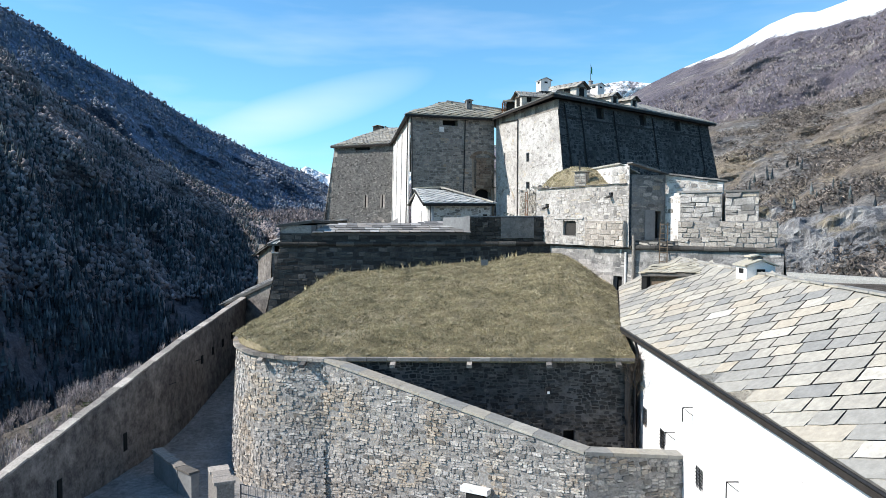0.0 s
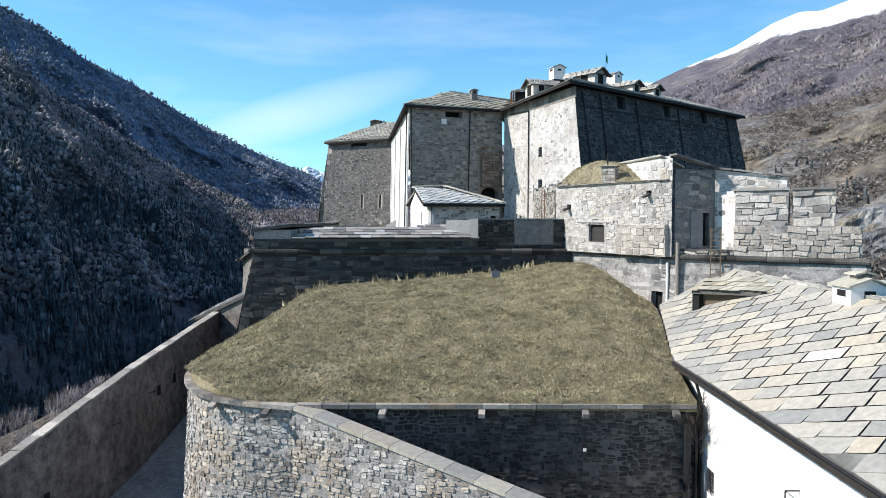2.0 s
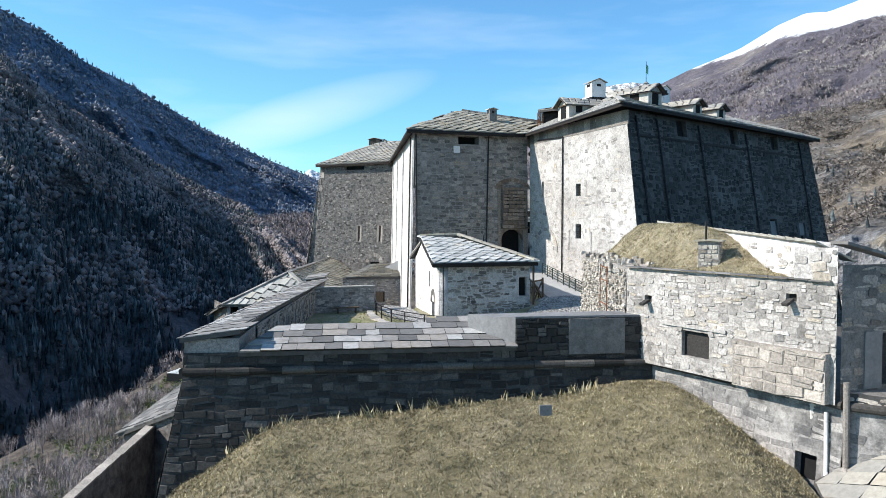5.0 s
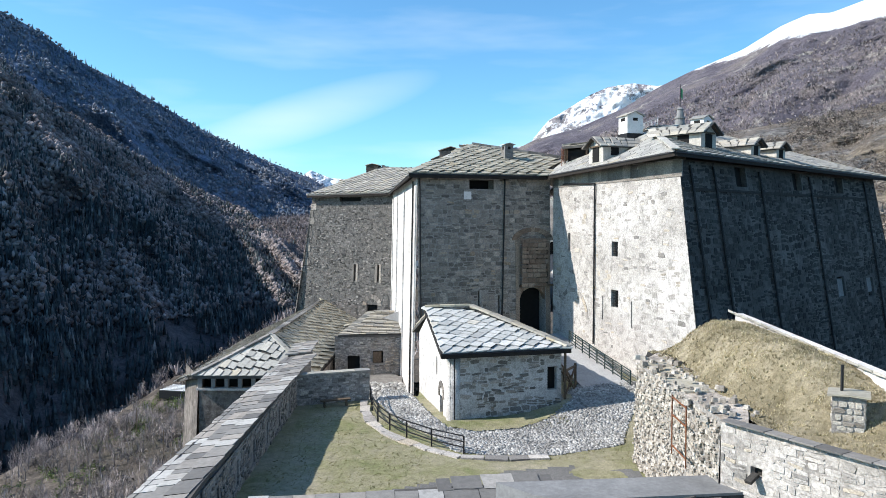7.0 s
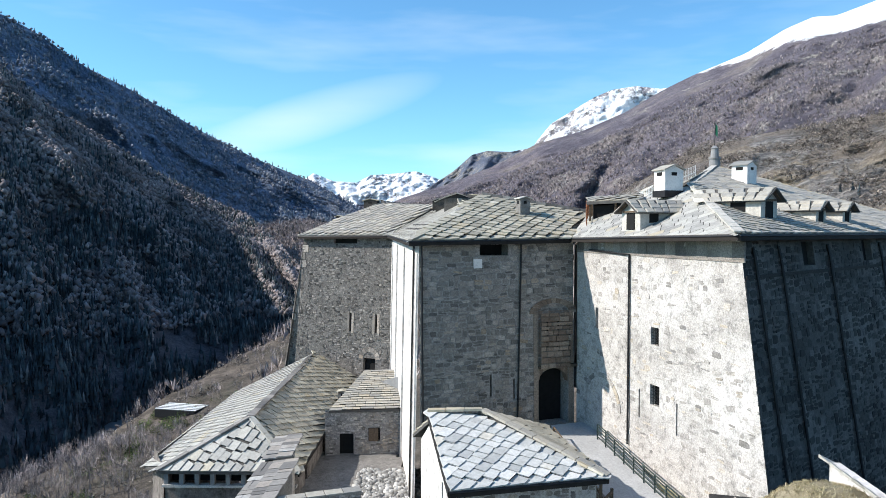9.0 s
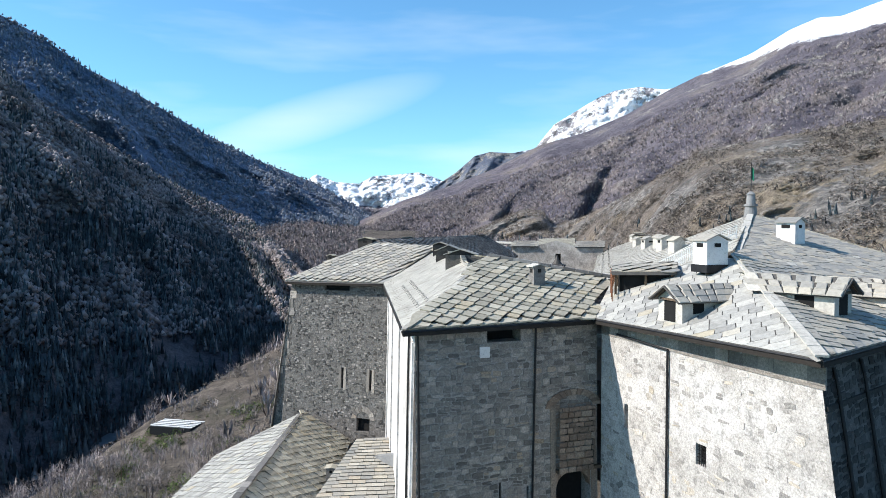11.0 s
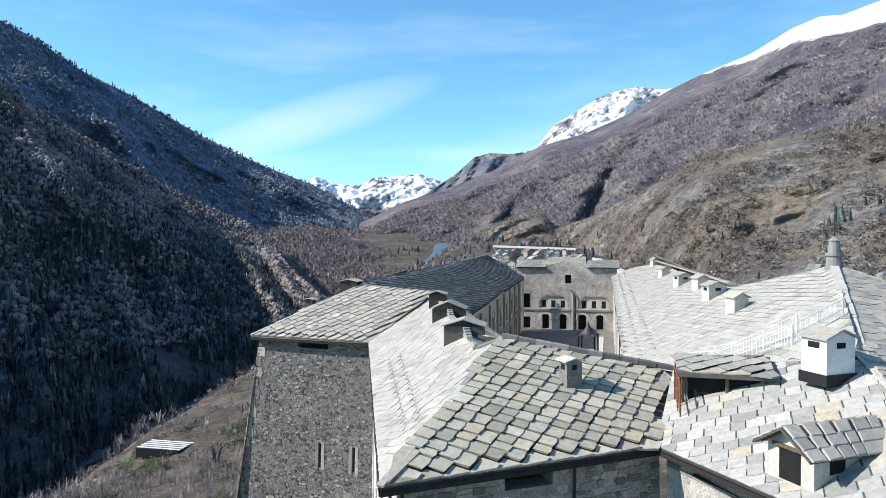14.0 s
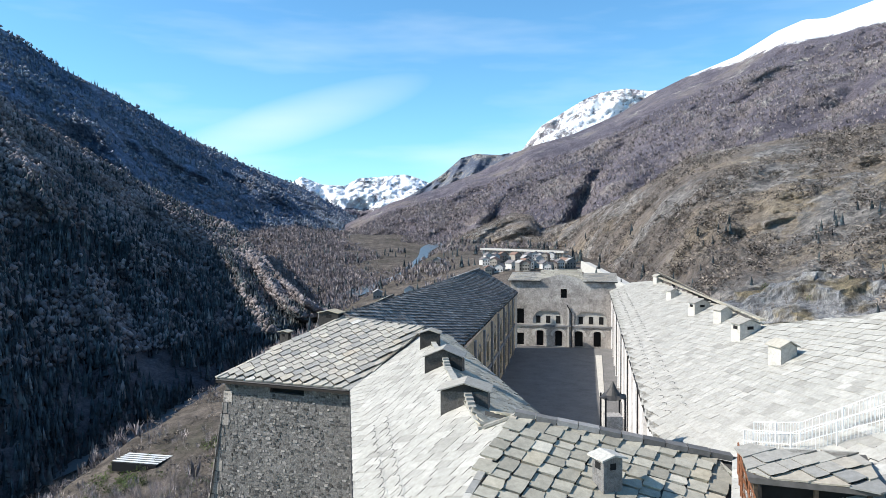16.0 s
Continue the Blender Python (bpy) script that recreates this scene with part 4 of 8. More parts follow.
for yy, xx in ((119.7, -3.2), (130.1, -4.5)):
    s = Shape()
    for k in range(4):
        s.box((xx + 0.06 * k, yy - 0.45 * k, 38.62 - 0.12 * k), (0.4, 0.48, 0.2), 0.17)
    s.out("chimney_saddle", M_SLATE_PALE, gate_tower)

# corner tower
corner_tower = building("corner_tower", "battered rubble stone corner tower with slate roof", (-16, 142, 14))
M_TOWER = piece_material("tower_rubble", [(0.0, G(0.04, 0.06)), (0.35, G(0.10, 0.07)), (0.7, G(0.18, 0.08)), (1.0, G(0.29, 0.09))], stain=0.5, stain_col=(0.08, 0.075, 0.07), stain_scale=0.5)
M_TOWER_CAST = ground_material("tower_roughcast", [(0.4, [(0.3, G(0.12, 0.06)), (0.7, G(0.21, 0.07))]), (2.2, [(0.25, G(0.5)), (0.75, G(1.25))]), (7.0, [(0.36, G(0.45)), (0.6, G(1.25))]), (20.0, [(0.3, G(0.6)), (0.7, G(1.3))])], grain=5, relief=0.12)
lt_holes = [(7.3, 22.6, 0.3, 2.3), (11.0, 22.6, 0.3, 2.3), (10.2, 17.9, 1.7, 1.5), (6.2, 33.75, 3.4, 0.6)]
LT0, LT1 = (-23.6, 142.9), (-11.4, 138.0)
lt_wall = wall_part(corner_tower, [(LT0, LT1, 8, 34.6, 0.07, lt_holes, (0.14, 0)), ((-21, 165), LT0, 8, 34.6, 0.14, [], (0, 0.07))], M_TOWER_CAST, FINE, M_TOWER, 100, NEAR(-15, 138, 30), jag=0.3)
at, d, n = on_wall(LT0, LT1, 34.6, 0.07)
arch_ring(lt_wall, at, 10.2, 19.3, 0.9, 0.05, 0.6, M_STONE, n=9)
for u in (7.3, 11.0):
    strip(lt_wall, at, u - 0.5, u - 0.17, 22.4, 25.0, 0.05, M_STONE, "jamb")
    strip(lt_wall, at, u + 0.17, u + 0.5, 22.4, 25.0, 0.05, M_STONE, "jamb")
for k in range(26):
    z = 33.6 - k
    s = Shape()
    w = 0.9 if k % 2 else 0.55
    u = -0.14 * (34.6 - z)
    s.hexa([at(u, z, -0.05), at(u + w, z, -0.05), at(u + w, z, 0.05), at(u, z, 0.05), at(u, z + 0.9, -0.05), at(u + w, z + 0.9, -0.05), at(u + w, z + 0.9, 0.05), at(u, z + 0.9, 0.05)])
    s.out("quoin", M_STONE, lt_wall)
slate_roof(corner_tower, (-24.4, 142.4, 34.7), (-12.05, 137.35, 34.85), (-14.3, 149.2, 39.1), [(-24.4, 142.4), (-12.05, 137.35), (-6.3, 144.7), (-14.3, 149.2)], M_SLATE_PALE, 0.78, (0.5, 1.1), 0.12, 200, NEAR(-15, 138, 36), skew=52)
slate_roof(corner_tower, (-21.5, 168, 34.6), (-24.4, 142.4, 34.7), (-14.3, 149.2, 39.1), [(-21.5, 168), (-24.4, 142.4), (-14.3, 149.2), (-11, 168)], M_SLATE, 0.72, (0.5, 1.1))
cap_line(corner_tower, (-24.4, 142.4, 34.75), (-14.3, 149.2, 39.2), M_SLATE_PALE, 0.45, 0.14, name="hip_cap")
cap_line(corner_tower, (-14.3, 149.2, 39.2), (-6.3, 144.7, 38.6), M_SLATE_DARK, 0.45, 0.14)
eave(corner_tower, (-24.4, 142.4, 34.65), (-12.05, 137.35, 34.8))
chimney(corner_tower, (-15.6, 149.6), (2.0, 1.2), -0.3, 37.6, 39.5, M_STONE_DARK, 0.25)
chimney(corner_tower, (-20.6, 152.0), (0.9, 0.7), -0.3, 36.0, 37.3, M_STONE_DARK, 0.15)

# main block
main_block = building("main_block", "massive battered stone fortress block with slate roof and dormers", (22, 108, 14))
MB0, MB1, MB2, MB3 = (6.3, 106.6), (12.9, 90.3), (40.2, 114.6), (30, 142)
mb_holes = [(9.95, 28.0, 0.85, 1.2), (10.0, 23.9, 1.0, 1.4), (8.3, 22.7, 0.14, 2.0), (12.28, 22.5, 0.14, 2.1), (2.9, 28.2, 0.4, 1.6)]
mb_holes_r = [(u, 33.5, 1.7, 1.5) for u in (8.6, 18.5, 27.5)] + [(24.6, 24.0, 1.6, 1.8), (31.5, 23.6, 1.6, 1.8)]
mb_wall = wall_part(main_block, [(MB0, MB1, 12, 35.2, 0.0, mb_holes, (0, 0.17))], M_LIME, dict(RAGGED, proud=(-0.01, 0.02), skip=0.6), M_STONE_LIGHT, 300, NEAR(9, 97, 30), jag=0.3)
mb_front = wall_part(main_block, [(MB1, MB2, 12, 35.2, 0.16, mb_holes_r, (0.0565, 0.12)), (MB2, MB3, 12, 35.2, 0.16, [], (0.12, 0))], M_MORTAR_MID, dict(course=(0.3, 0.6), width=(0.3, 0.8), proud=(0.0, 0.04), joint=0.024, wob=0.4, split=0.35, skip=0.12), M_STONE_BLACKISH, 150, NEAR(15, 92, 32), jag=0.3, name="battered_wall", label="dark battered stone wall")
at, d, n = on_wall(MB0, MB1, 35.2)
strip(mb_wall, at, 0, 18, 33.95, 34.1, 0.05, M_STONE, "string_course")
# frieze in darker stone: the eave's shadow on the wall put into its colour
for k in range(18):
    strip(mb_wall, at, k, k + 0.985, 34.12, 35.15, 0.02 + 0.012 * (k % 3), M_STONE, "frieze_block")
pipe_run(main_block, [at(2.0, 34.2, 0.12), at(7.14, 34.0, 0.12), at(7.1, 20.5, 0.12)])
for u, z, w, h in ((9.95, 28.0, 0.85, 1.2), (10.0, 23.9, 1.0, 1.4)):
    g = Shape()
    for k in range(1, 5):
        g.bar(at(u - w / 2 + w * k / 5, z, -0.12), at(u - w / 2 + w * k / 5, z + h, -0.12), 0.03)
    for k in range(1, 6):
        g.bar(at(u - w / 2, z + h * k / 6, -0.12), at(u + w / 2, z + h * k / 6, -0.12), 0.03)
    g.out("window_grille", M_IRON, mb_wall)
# blind arch beside the gate
arch_ring(mb_wall, at, 3.6, 22.4, 2.2, 0.05, 0.35, M_STONE_LIGHT, n=11, out=0.05, tall=1.0)
af, fd, fn = on_wall(MB1, MB2, 35.2, 0.16)
strip(mb_front, af, 0, 36, 33.0, 33.2, 0.1, M_STONE_DARK, "string_course")
for u in (1.2, 4.4, 11.5, 20.8, 33.5):
    pipe_run(main_block, [af(u, 34.8, 0.1), af(u, 34.0, 0.16), af(u + 0.1, 13.0, 0.16)], 0.09)
for u, w in ((24.6, 1.6), (31.5, 1.6)):
    strip(mb_front, af, u - w / 2, u + w / 2, 24.0, 25.6, -0.2, M_CONCRETE, "bricked_window", inset=0.3)
slate_roof(main_block, (5.6, 106.0, 35.1), (12.2, 88.6, 35.6), (15.0, 106.0, 39.2), [(5.6, 106.0), (12.2, 88.6), (15.0, 106.0), (8.5, 113.2)], M_SLATE_BRIGHT, 0.72, (0.6, 1.15), 0.014, 260, NEAR(9, 98, 37), gap=0.006, skew=45)
slate_roof(main_block, (12.2, 88.6, 35.6), (41.5, 114.5, 35.4), (23.8, 125.9, 42.3), [(12.2, 88.6), (41.5, 114.5), (23.8, 125.9), (15.0, 106.0)], M_SLATE_PALE, 0.7, (0.5, 1.0), 0.09, 200, NEAR(15, 95, 37), skew=40)
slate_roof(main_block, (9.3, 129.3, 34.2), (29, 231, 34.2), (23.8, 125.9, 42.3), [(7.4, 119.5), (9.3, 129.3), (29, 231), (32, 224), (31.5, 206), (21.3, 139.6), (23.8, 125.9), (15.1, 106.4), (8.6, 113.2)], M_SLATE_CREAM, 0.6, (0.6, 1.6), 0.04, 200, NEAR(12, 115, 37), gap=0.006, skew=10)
slate_roof(main_block, (41.5, 114.5, 35.4), (31, 143, 35.0), (23.8, 125.9, 42.3), [(41.5, 114.5), (31, 143), (23.8, 125.9)], M_SLATE, 0.75, (0.7, 1.4))
mesh("roof", [(31, 143, 34.6), (21.3, 139.6, 39.7), (23.8, 125.9, 42.2), (31, 143, 34.3), (21.3, 139.6, 39.4), (23.8, 125.9, 41.9)], [(0, 1, 2), (5, 4, 3), (0, 2, 5, 3), (1, 0, 3, 4)], M_SLATE, main_block)
slate_roof(main_block, (31, 143, 34.2), (42, 206, 33.6), (21.3, 139.6, 39.7), [(31, 143), (42, 206), (31.5, 206), (21.3, 139.6)], M_SLATE, 0.75, (0.7, 1.4))
cap_line(main_block, (12.2, 88.6, 35.72), (15.0, 106.0, 39.32), M_CREAM, 0.55, 0.1, 1.1, name="hip_cap")
cap_line(main_block, (15.0, 106.0, 39.32), (23.8, 125.9, 42.4), M_CREAM, 0.6, 0.1, 1.6, name="hip_cap")
cap_line(main_block, (41.5, 114.5, 35.5), (23.8, 125.9, 42.4), M_SLATE, 0.5, 0.14, 1.1, name="hip_cap")
cap_line(main_block, (21.3, 139.6, 40.0), (31.5, 206, 39.0), M_SLATE, 0.45, 0.14, 1.3)
eave(main_block, (5.6, 106.0, 35.05), (12.2, 88.6, 35.55))
eave(main_block, (12.2, 88.6, 35.55), (41.5, 114.5, 35.35))
# chains of half-round snow guards above the eaves
for line, count in (((10.4, 128.8, 28.9, 224), 44), ((11.4, 128.6, 29.6, 222), 42), ((-6.2, 106.0, -8.9, 124.0), 14), ((-5.6, 106.6, -8.2, 124.5), 14)):
    for i in range(count):
        t = (i + 0.5) / count
        x, y = line[0] + (line[2] - line[0]) * t, line[1] + (line[3] - line[1]) * t
        zf = plane_z((9.3, 129.3, 34.2), (29, 231, 34.2), (23.8, 125.9, 42.3)) if line[0] > 0 else plane_z((-12.1, 137.4, 34.9), (-6.7, 100.8, 34.95), (-1.1, 114.6, 38.8))
        s = Shape()
        for k in range(6):
            a, b = math.pi * k / 6, math.pi * (k + 1) / 6
            pt = lambda q: (x + math.sin(q) * 0.16, y + math.cos(q) * 0.55, zf(x + math.sin(q) * 0.16, y + math.cos(q) * 0.55) + 0.18)  # noqa: E731,B023
            s.bar(pt(a), pt(b), 0.022)
        s.out("snow_guard", M_IRON, main_block if line[0] > 0 else gate_tower)


def dormer(parent, c, f, w, wall_h, back, slope, side_window=True):
    """A gabled roof dormer: c is the middle of its front foot, f its outward direction, slope the roof's rise."""
    f = Vector((f[0], f[1], 0)).normalized()
    r = Vector((-f.y, f.x, 0))
    c = Vector(c)
    P = lambda x, y, z: c + r * x - f * y + Vector((0, 0, z))  # noqa: E731
    hw = w / 2
    run = wall_h / slope
    s = Shape()
    s.add([P(-hw, 0, -0.3), P(hw, 0, -0.3), P(hw, 0, wall_h), P(-hw, 0, wall_h), P(0, 0, wall_h + hw * 0.62)], [(0, 1, 2, 3), (3, 2, 4)])
    for k in (-1, 1):
        s.add([P(k * hw, 0, -0.3), P(k * hw, run, wall_h), P(k * hw, 0, wall_h), P(k * hw, run, wall_h - 0.4)], [(0, 2, 1), (0, 1, 3)])
    body = s.out("dormer", M_CREAM, parent)
    o = Shape()
    o.hexa([P(-hw * 0.45, -0.04, 0.05), P(hw * 0.45, -0.04, 0.05), P(hw * 0.45, 0.1, 0.05), P(-hw * 0.45, 0.1, 0.05), P(-hw * 0.45, -0.04, wall_h * 0.92), P(hw * 0.45, -0.04, wall_h * 0.92), P(hw * 0.45, 0.1, wall_h * 0.92), P(-hw * 0.45, 0.1, wall_h * 0.92)])
    o.out("dormer_window", M_DARK, body)
    t = Shape()
    t.bar(P(-hw * 0.7, -0.08, wall_h * 0.98), P(hw * 0.7, -0.08, wall_h * 0.98), 0.12)
    t.bar(P(-hw, -0.25, wall_h), P(0, -0.25, wall_h + hw * 0.62), 0.1)
    t.bar(P(hw, -0.25, wall_h), P(0, -0.25, wall_h + hw * 0.62), 0.1)
    t.out("dormer_truss", M_WOOD, body)
    if side_window:
        for k in (-1, 1):
            o = Shape()
            o.hexa([P(k * (hw + 0.02), run * 0.25, wall_h * 0.4), P(k * (hw + 0.02), run * 0.5, wall_h * 0.45), P(k * (hw - 0.1), run * 0.5, wall_h * 0.45), P(k * (hw - 0.1), run * 0.25, wall_h * 0.4), P(k * (hw + 0.02), run * 0.25, wall_h * 0.9), P(k * (hw + 0.02), run * 0.5, wall_h * 0.9), P(k * (hw - 0.1), run * 0.5, wall_h * 0.9), P(k * (hw - 0.1), run * 0.25, wall_h * 0.9)])
            o.out("side_window", M_DARK, body)
    rz = wall_h + hw * 0.62
    for k in (-1, 1):
        e0, e1 = P(k * (hw + 0.3), -0.5, wall_h - 0.18), P(k * (hw + 0.3), back * 0.75, wall_h - 0.18)
        r0, r1 = P(0, -0.5, rz), P(0, back, rz)
        s = Shape()
        up = Vector((0, 0, 0.1))
        s.hexa([e0, e1, r1, r0, e0 + up, e1 + up, r1 + up, r0 + up])
        slab = s.out("dormer_roof", M_UNDER, body)
        Q = Pieces("slate", M_SLATE_PALE, slab)
        nr = (e1 - e0).cross(r0 - e0).normalized()
        nr = nr if nr.z > 0 else -nr
        ln = (e1 - e0).length
        for row in range(3):
            x = 0.0
            while x < ln:
                wd = rng.uniform(0.5, 0.9)
                a = (x + wd / 2) / ln
                lowp, highp = e0.lerp(e1, min(a, 1)), r0.lerp(r1, min(a, 1))
                Q.put(lowp.lerp(highp, (row + 0.5) / 3) + nr * (0.14), (e1 - e0).normalized() * (wd - 0.02), nr * 0.05, (highp - lowp).normalized() * ((highp - lowp).length / 3 * 1.2) - nr * 0.04)
                x += wd
        Q.done()
    return body


dormer(main_block, (8.9, 99.6, 35.7), (-0.935, -0.355), 2.2, 1.35, 4.0, 0.46)
dormer(main_block, (17.0, 96.2, 36.4), (0.662, -0.749), 2.2, 1.35, 5.4, 0.33)
dormer(main_block, (22.3, 100.2, 36.2), (0.662, -0.749), 1.6, 1.0, 4.6, 0.33, False)
dormer(main_block, (25.7, 103.2, 36.2), (0.662, -0.749), 1.6, 1.0, 4.6, 0.33, False)
chimney(main_block, (13.1, 105.3), (1.65, 1.4), 0.36, 38.3, 40.3, M_PLASTER, 0.4, name="roof_vent", cap_mat=M_SLATE_PALE)
s = Shape()
s.box((13.1, 105.3, 38.5), (1.8, 1.55, 0.5), 0.36)
s.out("flashing", M_IRON, main_block)
chimney(main_block, (22.9, 115.6), (1.7, 1.5), 0.72, 39.2, 41.5, M_PLASTER, 0.4, name="roof_vent", cap_mat=M_SLATE_PALE)
for c in ((17.62, 128.2, 38.75), (19.71, 139.2, 38.74), (21.5, 148.8, 38.7), (22.8, 159.0, 38.3), (25.7, 177.8, 37.9), (30.8, 202.3, 38.1)):
    big = c[1] in (159.0, 139.2)
    chimney(main_block, c[:2], (1.8 if big else 1.15, 1.3), 0.19, c[2] - 0.7, c[2] + 1.05, M_CREAM, 0.4, name="wing_chimney", cap_mat=M_SLATE_PALE, vents=big)

# pinnacle with mast and flag
pin = thing("roof_finial", "stone finial with flag mast on the roof apex", "finial", (23.8, 125.9, 42.3))
s = Shape()
s.tube((23.8, 125.9, 42.0), (23.8, 125.9, 43.1), 0.62, 14, 0.5)
s.tube((23.8, 125.9, 43.1), (23.8, 125.9, 43.3), 0.62, 14)
s.tube((23.8, 125.9, 43.3), (23.8, 125.9, 44.2), 0.42, 14, 0.36)
s.tube((23.8, 125.9, 44.2), (23.8, 125.9, 44.5), 0.45, 14, 0.1)
s.out("stem", M_CONCRETE, pin)
s = Shape()
s.tube((23.8, 125.9, 44.4), (23.8, 125.9, 47.2), 0.05, 6, 0.03)
s.out("mast", M_IRON, pin)
s = Shape()
for i in range(6):
    a, b = i / 6, (i + 1) / 6
    w = lambda k: 0.08 * math.sin(k * 7)  # noqa: E731
    s.add([(23.85 + a * 0.25, 125.9 + w(a), 46.9 - a * 0.5), (23.85 + b * 0.25, 125.9 + w(b), 46.9 - b * 0.5), (23.85 + b * 0.25, 125.9 + w(b), 45.7 - b * 0.4), (23.85 + a * 0.25, 125.9 + w(a), 45.7 - a * 0.4)], [(0, 1, 2, 3)])
s.out("flag", plain("flag_green", (0.02, 0.16, 0.09), 0.8), pin)

# roof access shed with rusty gate and white stair rail
shed = thing("roof_shed", "open timber roof shed with slate top between the roofs", "shed", (10, 109, 36))
slate_roof(shed, (7.35, 108.7, 38.0), (11.5, 106.7, 38.15), (8.0, 110.9, 38.45), [(7.35, 108.7), (11.4, 106.8), (12.2, 109.3), (7.9, 110.9)], M_SLATE_PALE, 0.85, (0.6, 1.0), 0.07, skew=40)
s = Shape()
for x, y in ((7.7, 108.9), (9.6, 108.0), (11.2, 107.3), (8.1, 110.6), (11.9, 109.2)):
    s = Shape()
    s.bar((x, y, 36.0), (x, y, 38.1), 0.14)
    s.out("post", M_WOOD, shed)
s = Shape()
s.prism([(8.1, 110.5), (12.0, 109.2), (12.05, 109.35), (8.15, 110.65)], 36.2, 38.2)
s.out("back_board", M_WOOD, shed)
# black block added in place of the shade below the roof
s = Shape()
s.prism([(8.0, 109.0), (11.1, 107.6), (11.8, 109.1), (8.2, 110.4)], 36.0, [37.7, 37.8, 38.0, 38.0])
s.out("interior", M_DARK, shed, label="solid black block standing for the shade under the shed roof")


def railing(name, label, pts, height, spacing, rails, mat, post=0.07, rail=0.05, bars=0, category="railing", group=""):
    """A rail fence: posts along a line of places, rails at the given shares of its height, thin bars between."""
    th = thing(name, label, category, pts[0], group)
    for p, q in zip(pts, pts[1:]):
        p, q = Vector(p), Vector(q)
        n = max(1, round((q - p).length / spacing))
        for i in range(n + (1 if q == Vector(pts[-1]) else 0)):
            a = p.lerp(q, i / n)
            s = Shape()
            s.bar(a - Vector((0, 0, 0.15)), a + Vector((0, 0, height)), post)
            s.out("post", mat, th)
        for k in rails:
            s = Shape()
            s.bar(p + Vector((0, 0, height * k)), q + Vector((0, 0, height * k)), rail)
            s.out("rail", mat, th)
        if bars:
            m = int((q - p).length / bars)
            for i in range(m):
                s = Shape()
                a = p.lerp(q, (i + 0.5) / m)
                s.bar(a + Vector((0, 0, height * 0.05)), a + Vector((0, 0, height * 0.97)), 0.018)
                s.out("baluster", mat, th)
    return th


railing("stair_railing", "white painted steel stair railing across the slates", [(10.4, 116.6, 36.5), (11.5, 114.0, 37.1), (13.0, 112.9, 38.0), (14.4, 111.7, 38.9), (17.5, 112.5, 40.2)], 1.1, 1.6, (0.5, 1.0), M_WHITE, 0.045, 0.032, 0.16)
railing("stair_railing", "white painted steel stair railing across the slates", [(11.3, 117.6, 36.6), (12.4, 115.0, 37.3), (13.8, 113.9, 38.3), (15.2, 112.9, 39.3)], 1.1, 1.6, (0.5, 1.0), M_WHITE, 0.045, 0.032, 0.16)
railing("roof_gate", "rusty steel gate at the roof landing", [(7.2, 107.6, 36.0), (7.5, 109.6, 36.6), (8.2, 111.8, 36.9)], 1.5, 0.9, (0.35, 0.7, 1.0), M_RUST, 0.06, 0.05, 0.2)

# well canopy in the court
canopy = thing("court_canopy", "dark sheet-metal canopy on a pale stone pillar in the court", "canopy", (5.6, 123.0, 22.3))
s = Shape()
s.box((5.4, 123.2, 29.4), (0.95, 0.95, 14.4))
s.out("pillar", M_STONE_LIGHT, canopy)
for dx, dy in ((-0.75, -0.5), (0.75, -0.5), (0.75, 0.9), (-0.75, 0.9)):
    s = Shape()
    s.bar((5.4 + dx * 0.75, 123 + dy, 33.5), (5.4 + dx * 0.75, 123 + dy, 37.75), 0.09)
    s.out("post", M_IRON, canopy)
s = Shape()
n8 = 16
ring = []
for lvl, (r, z) in enumerate(((0.8, 37.62), (0.48, 37.82), (0.2, 38.2), (0.03, 38.6))):
    for i in range(n8):
        k = r * (1.0 if i % 4 else 1.15) if lvl == 0 else r
        ring.append((5.38 + math.cos(2 * math.pi * i / n8 + 0.4) * k, 123.1 + math.sin(2 * math.pi * i / n8 + 0.4) * k, z + (0.12 if lvl == 0 and i % 4 == 0 else 0)))
s.add(ring, [(l_ * n8 + i, l_ * n8 + (i + 1) % n8, (l_ + 1) * n8 + (i + 1) % n8, (l_ + 1) * n8 + i) for l_ in range(3) for i in range(n8)])
s.out("cap", plain("weathered_zinc", (0.07, 0.065, 0.06), 0.6, 0.5), canopy)

# wings and court
left_wing = building("left_wing", "long barrack wing with dark slate roof and arcaded court wall", (-3, 190, 20))
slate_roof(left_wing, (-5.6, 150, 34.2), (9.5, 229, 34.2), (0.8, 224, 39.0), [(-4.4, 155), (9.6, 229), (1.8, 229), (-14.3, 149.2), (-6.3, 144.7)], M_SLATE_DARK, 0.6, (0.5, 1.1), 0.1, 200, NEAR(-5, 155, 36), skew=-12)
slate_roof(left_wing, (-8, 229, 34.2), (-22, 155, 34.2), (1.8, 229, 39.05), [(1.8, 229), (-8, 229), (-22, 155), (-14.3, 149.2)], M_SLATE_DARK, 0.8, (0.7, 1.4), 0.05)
cap_line(left_wing, (-14.3, 149.2, 39.15), (1.8, 229, 39.15), M_SLATE_DARK, 0.45, 0.15, 1.3)
LW0, LW1 = (-3.0, 158), (9.0, 229)
lw_holes = [(6 + 9.2 * k, z, 2.6, h) for k in range(7) for z, h in ((23.0, 3.6), (28.6, 2.8))]
lw_wall = wall_part(left_wing, [(LW0, LW1, 22, 34.1, 0.0, lw_holes), ((1.6, 130.5), LW0, 22, 34.1, 0, [])], M_OCHRE, name="court_wall", hole="arcade_opening", depth=0.8)
at, d, n = on_wall(LW0, LW1, 34.1)
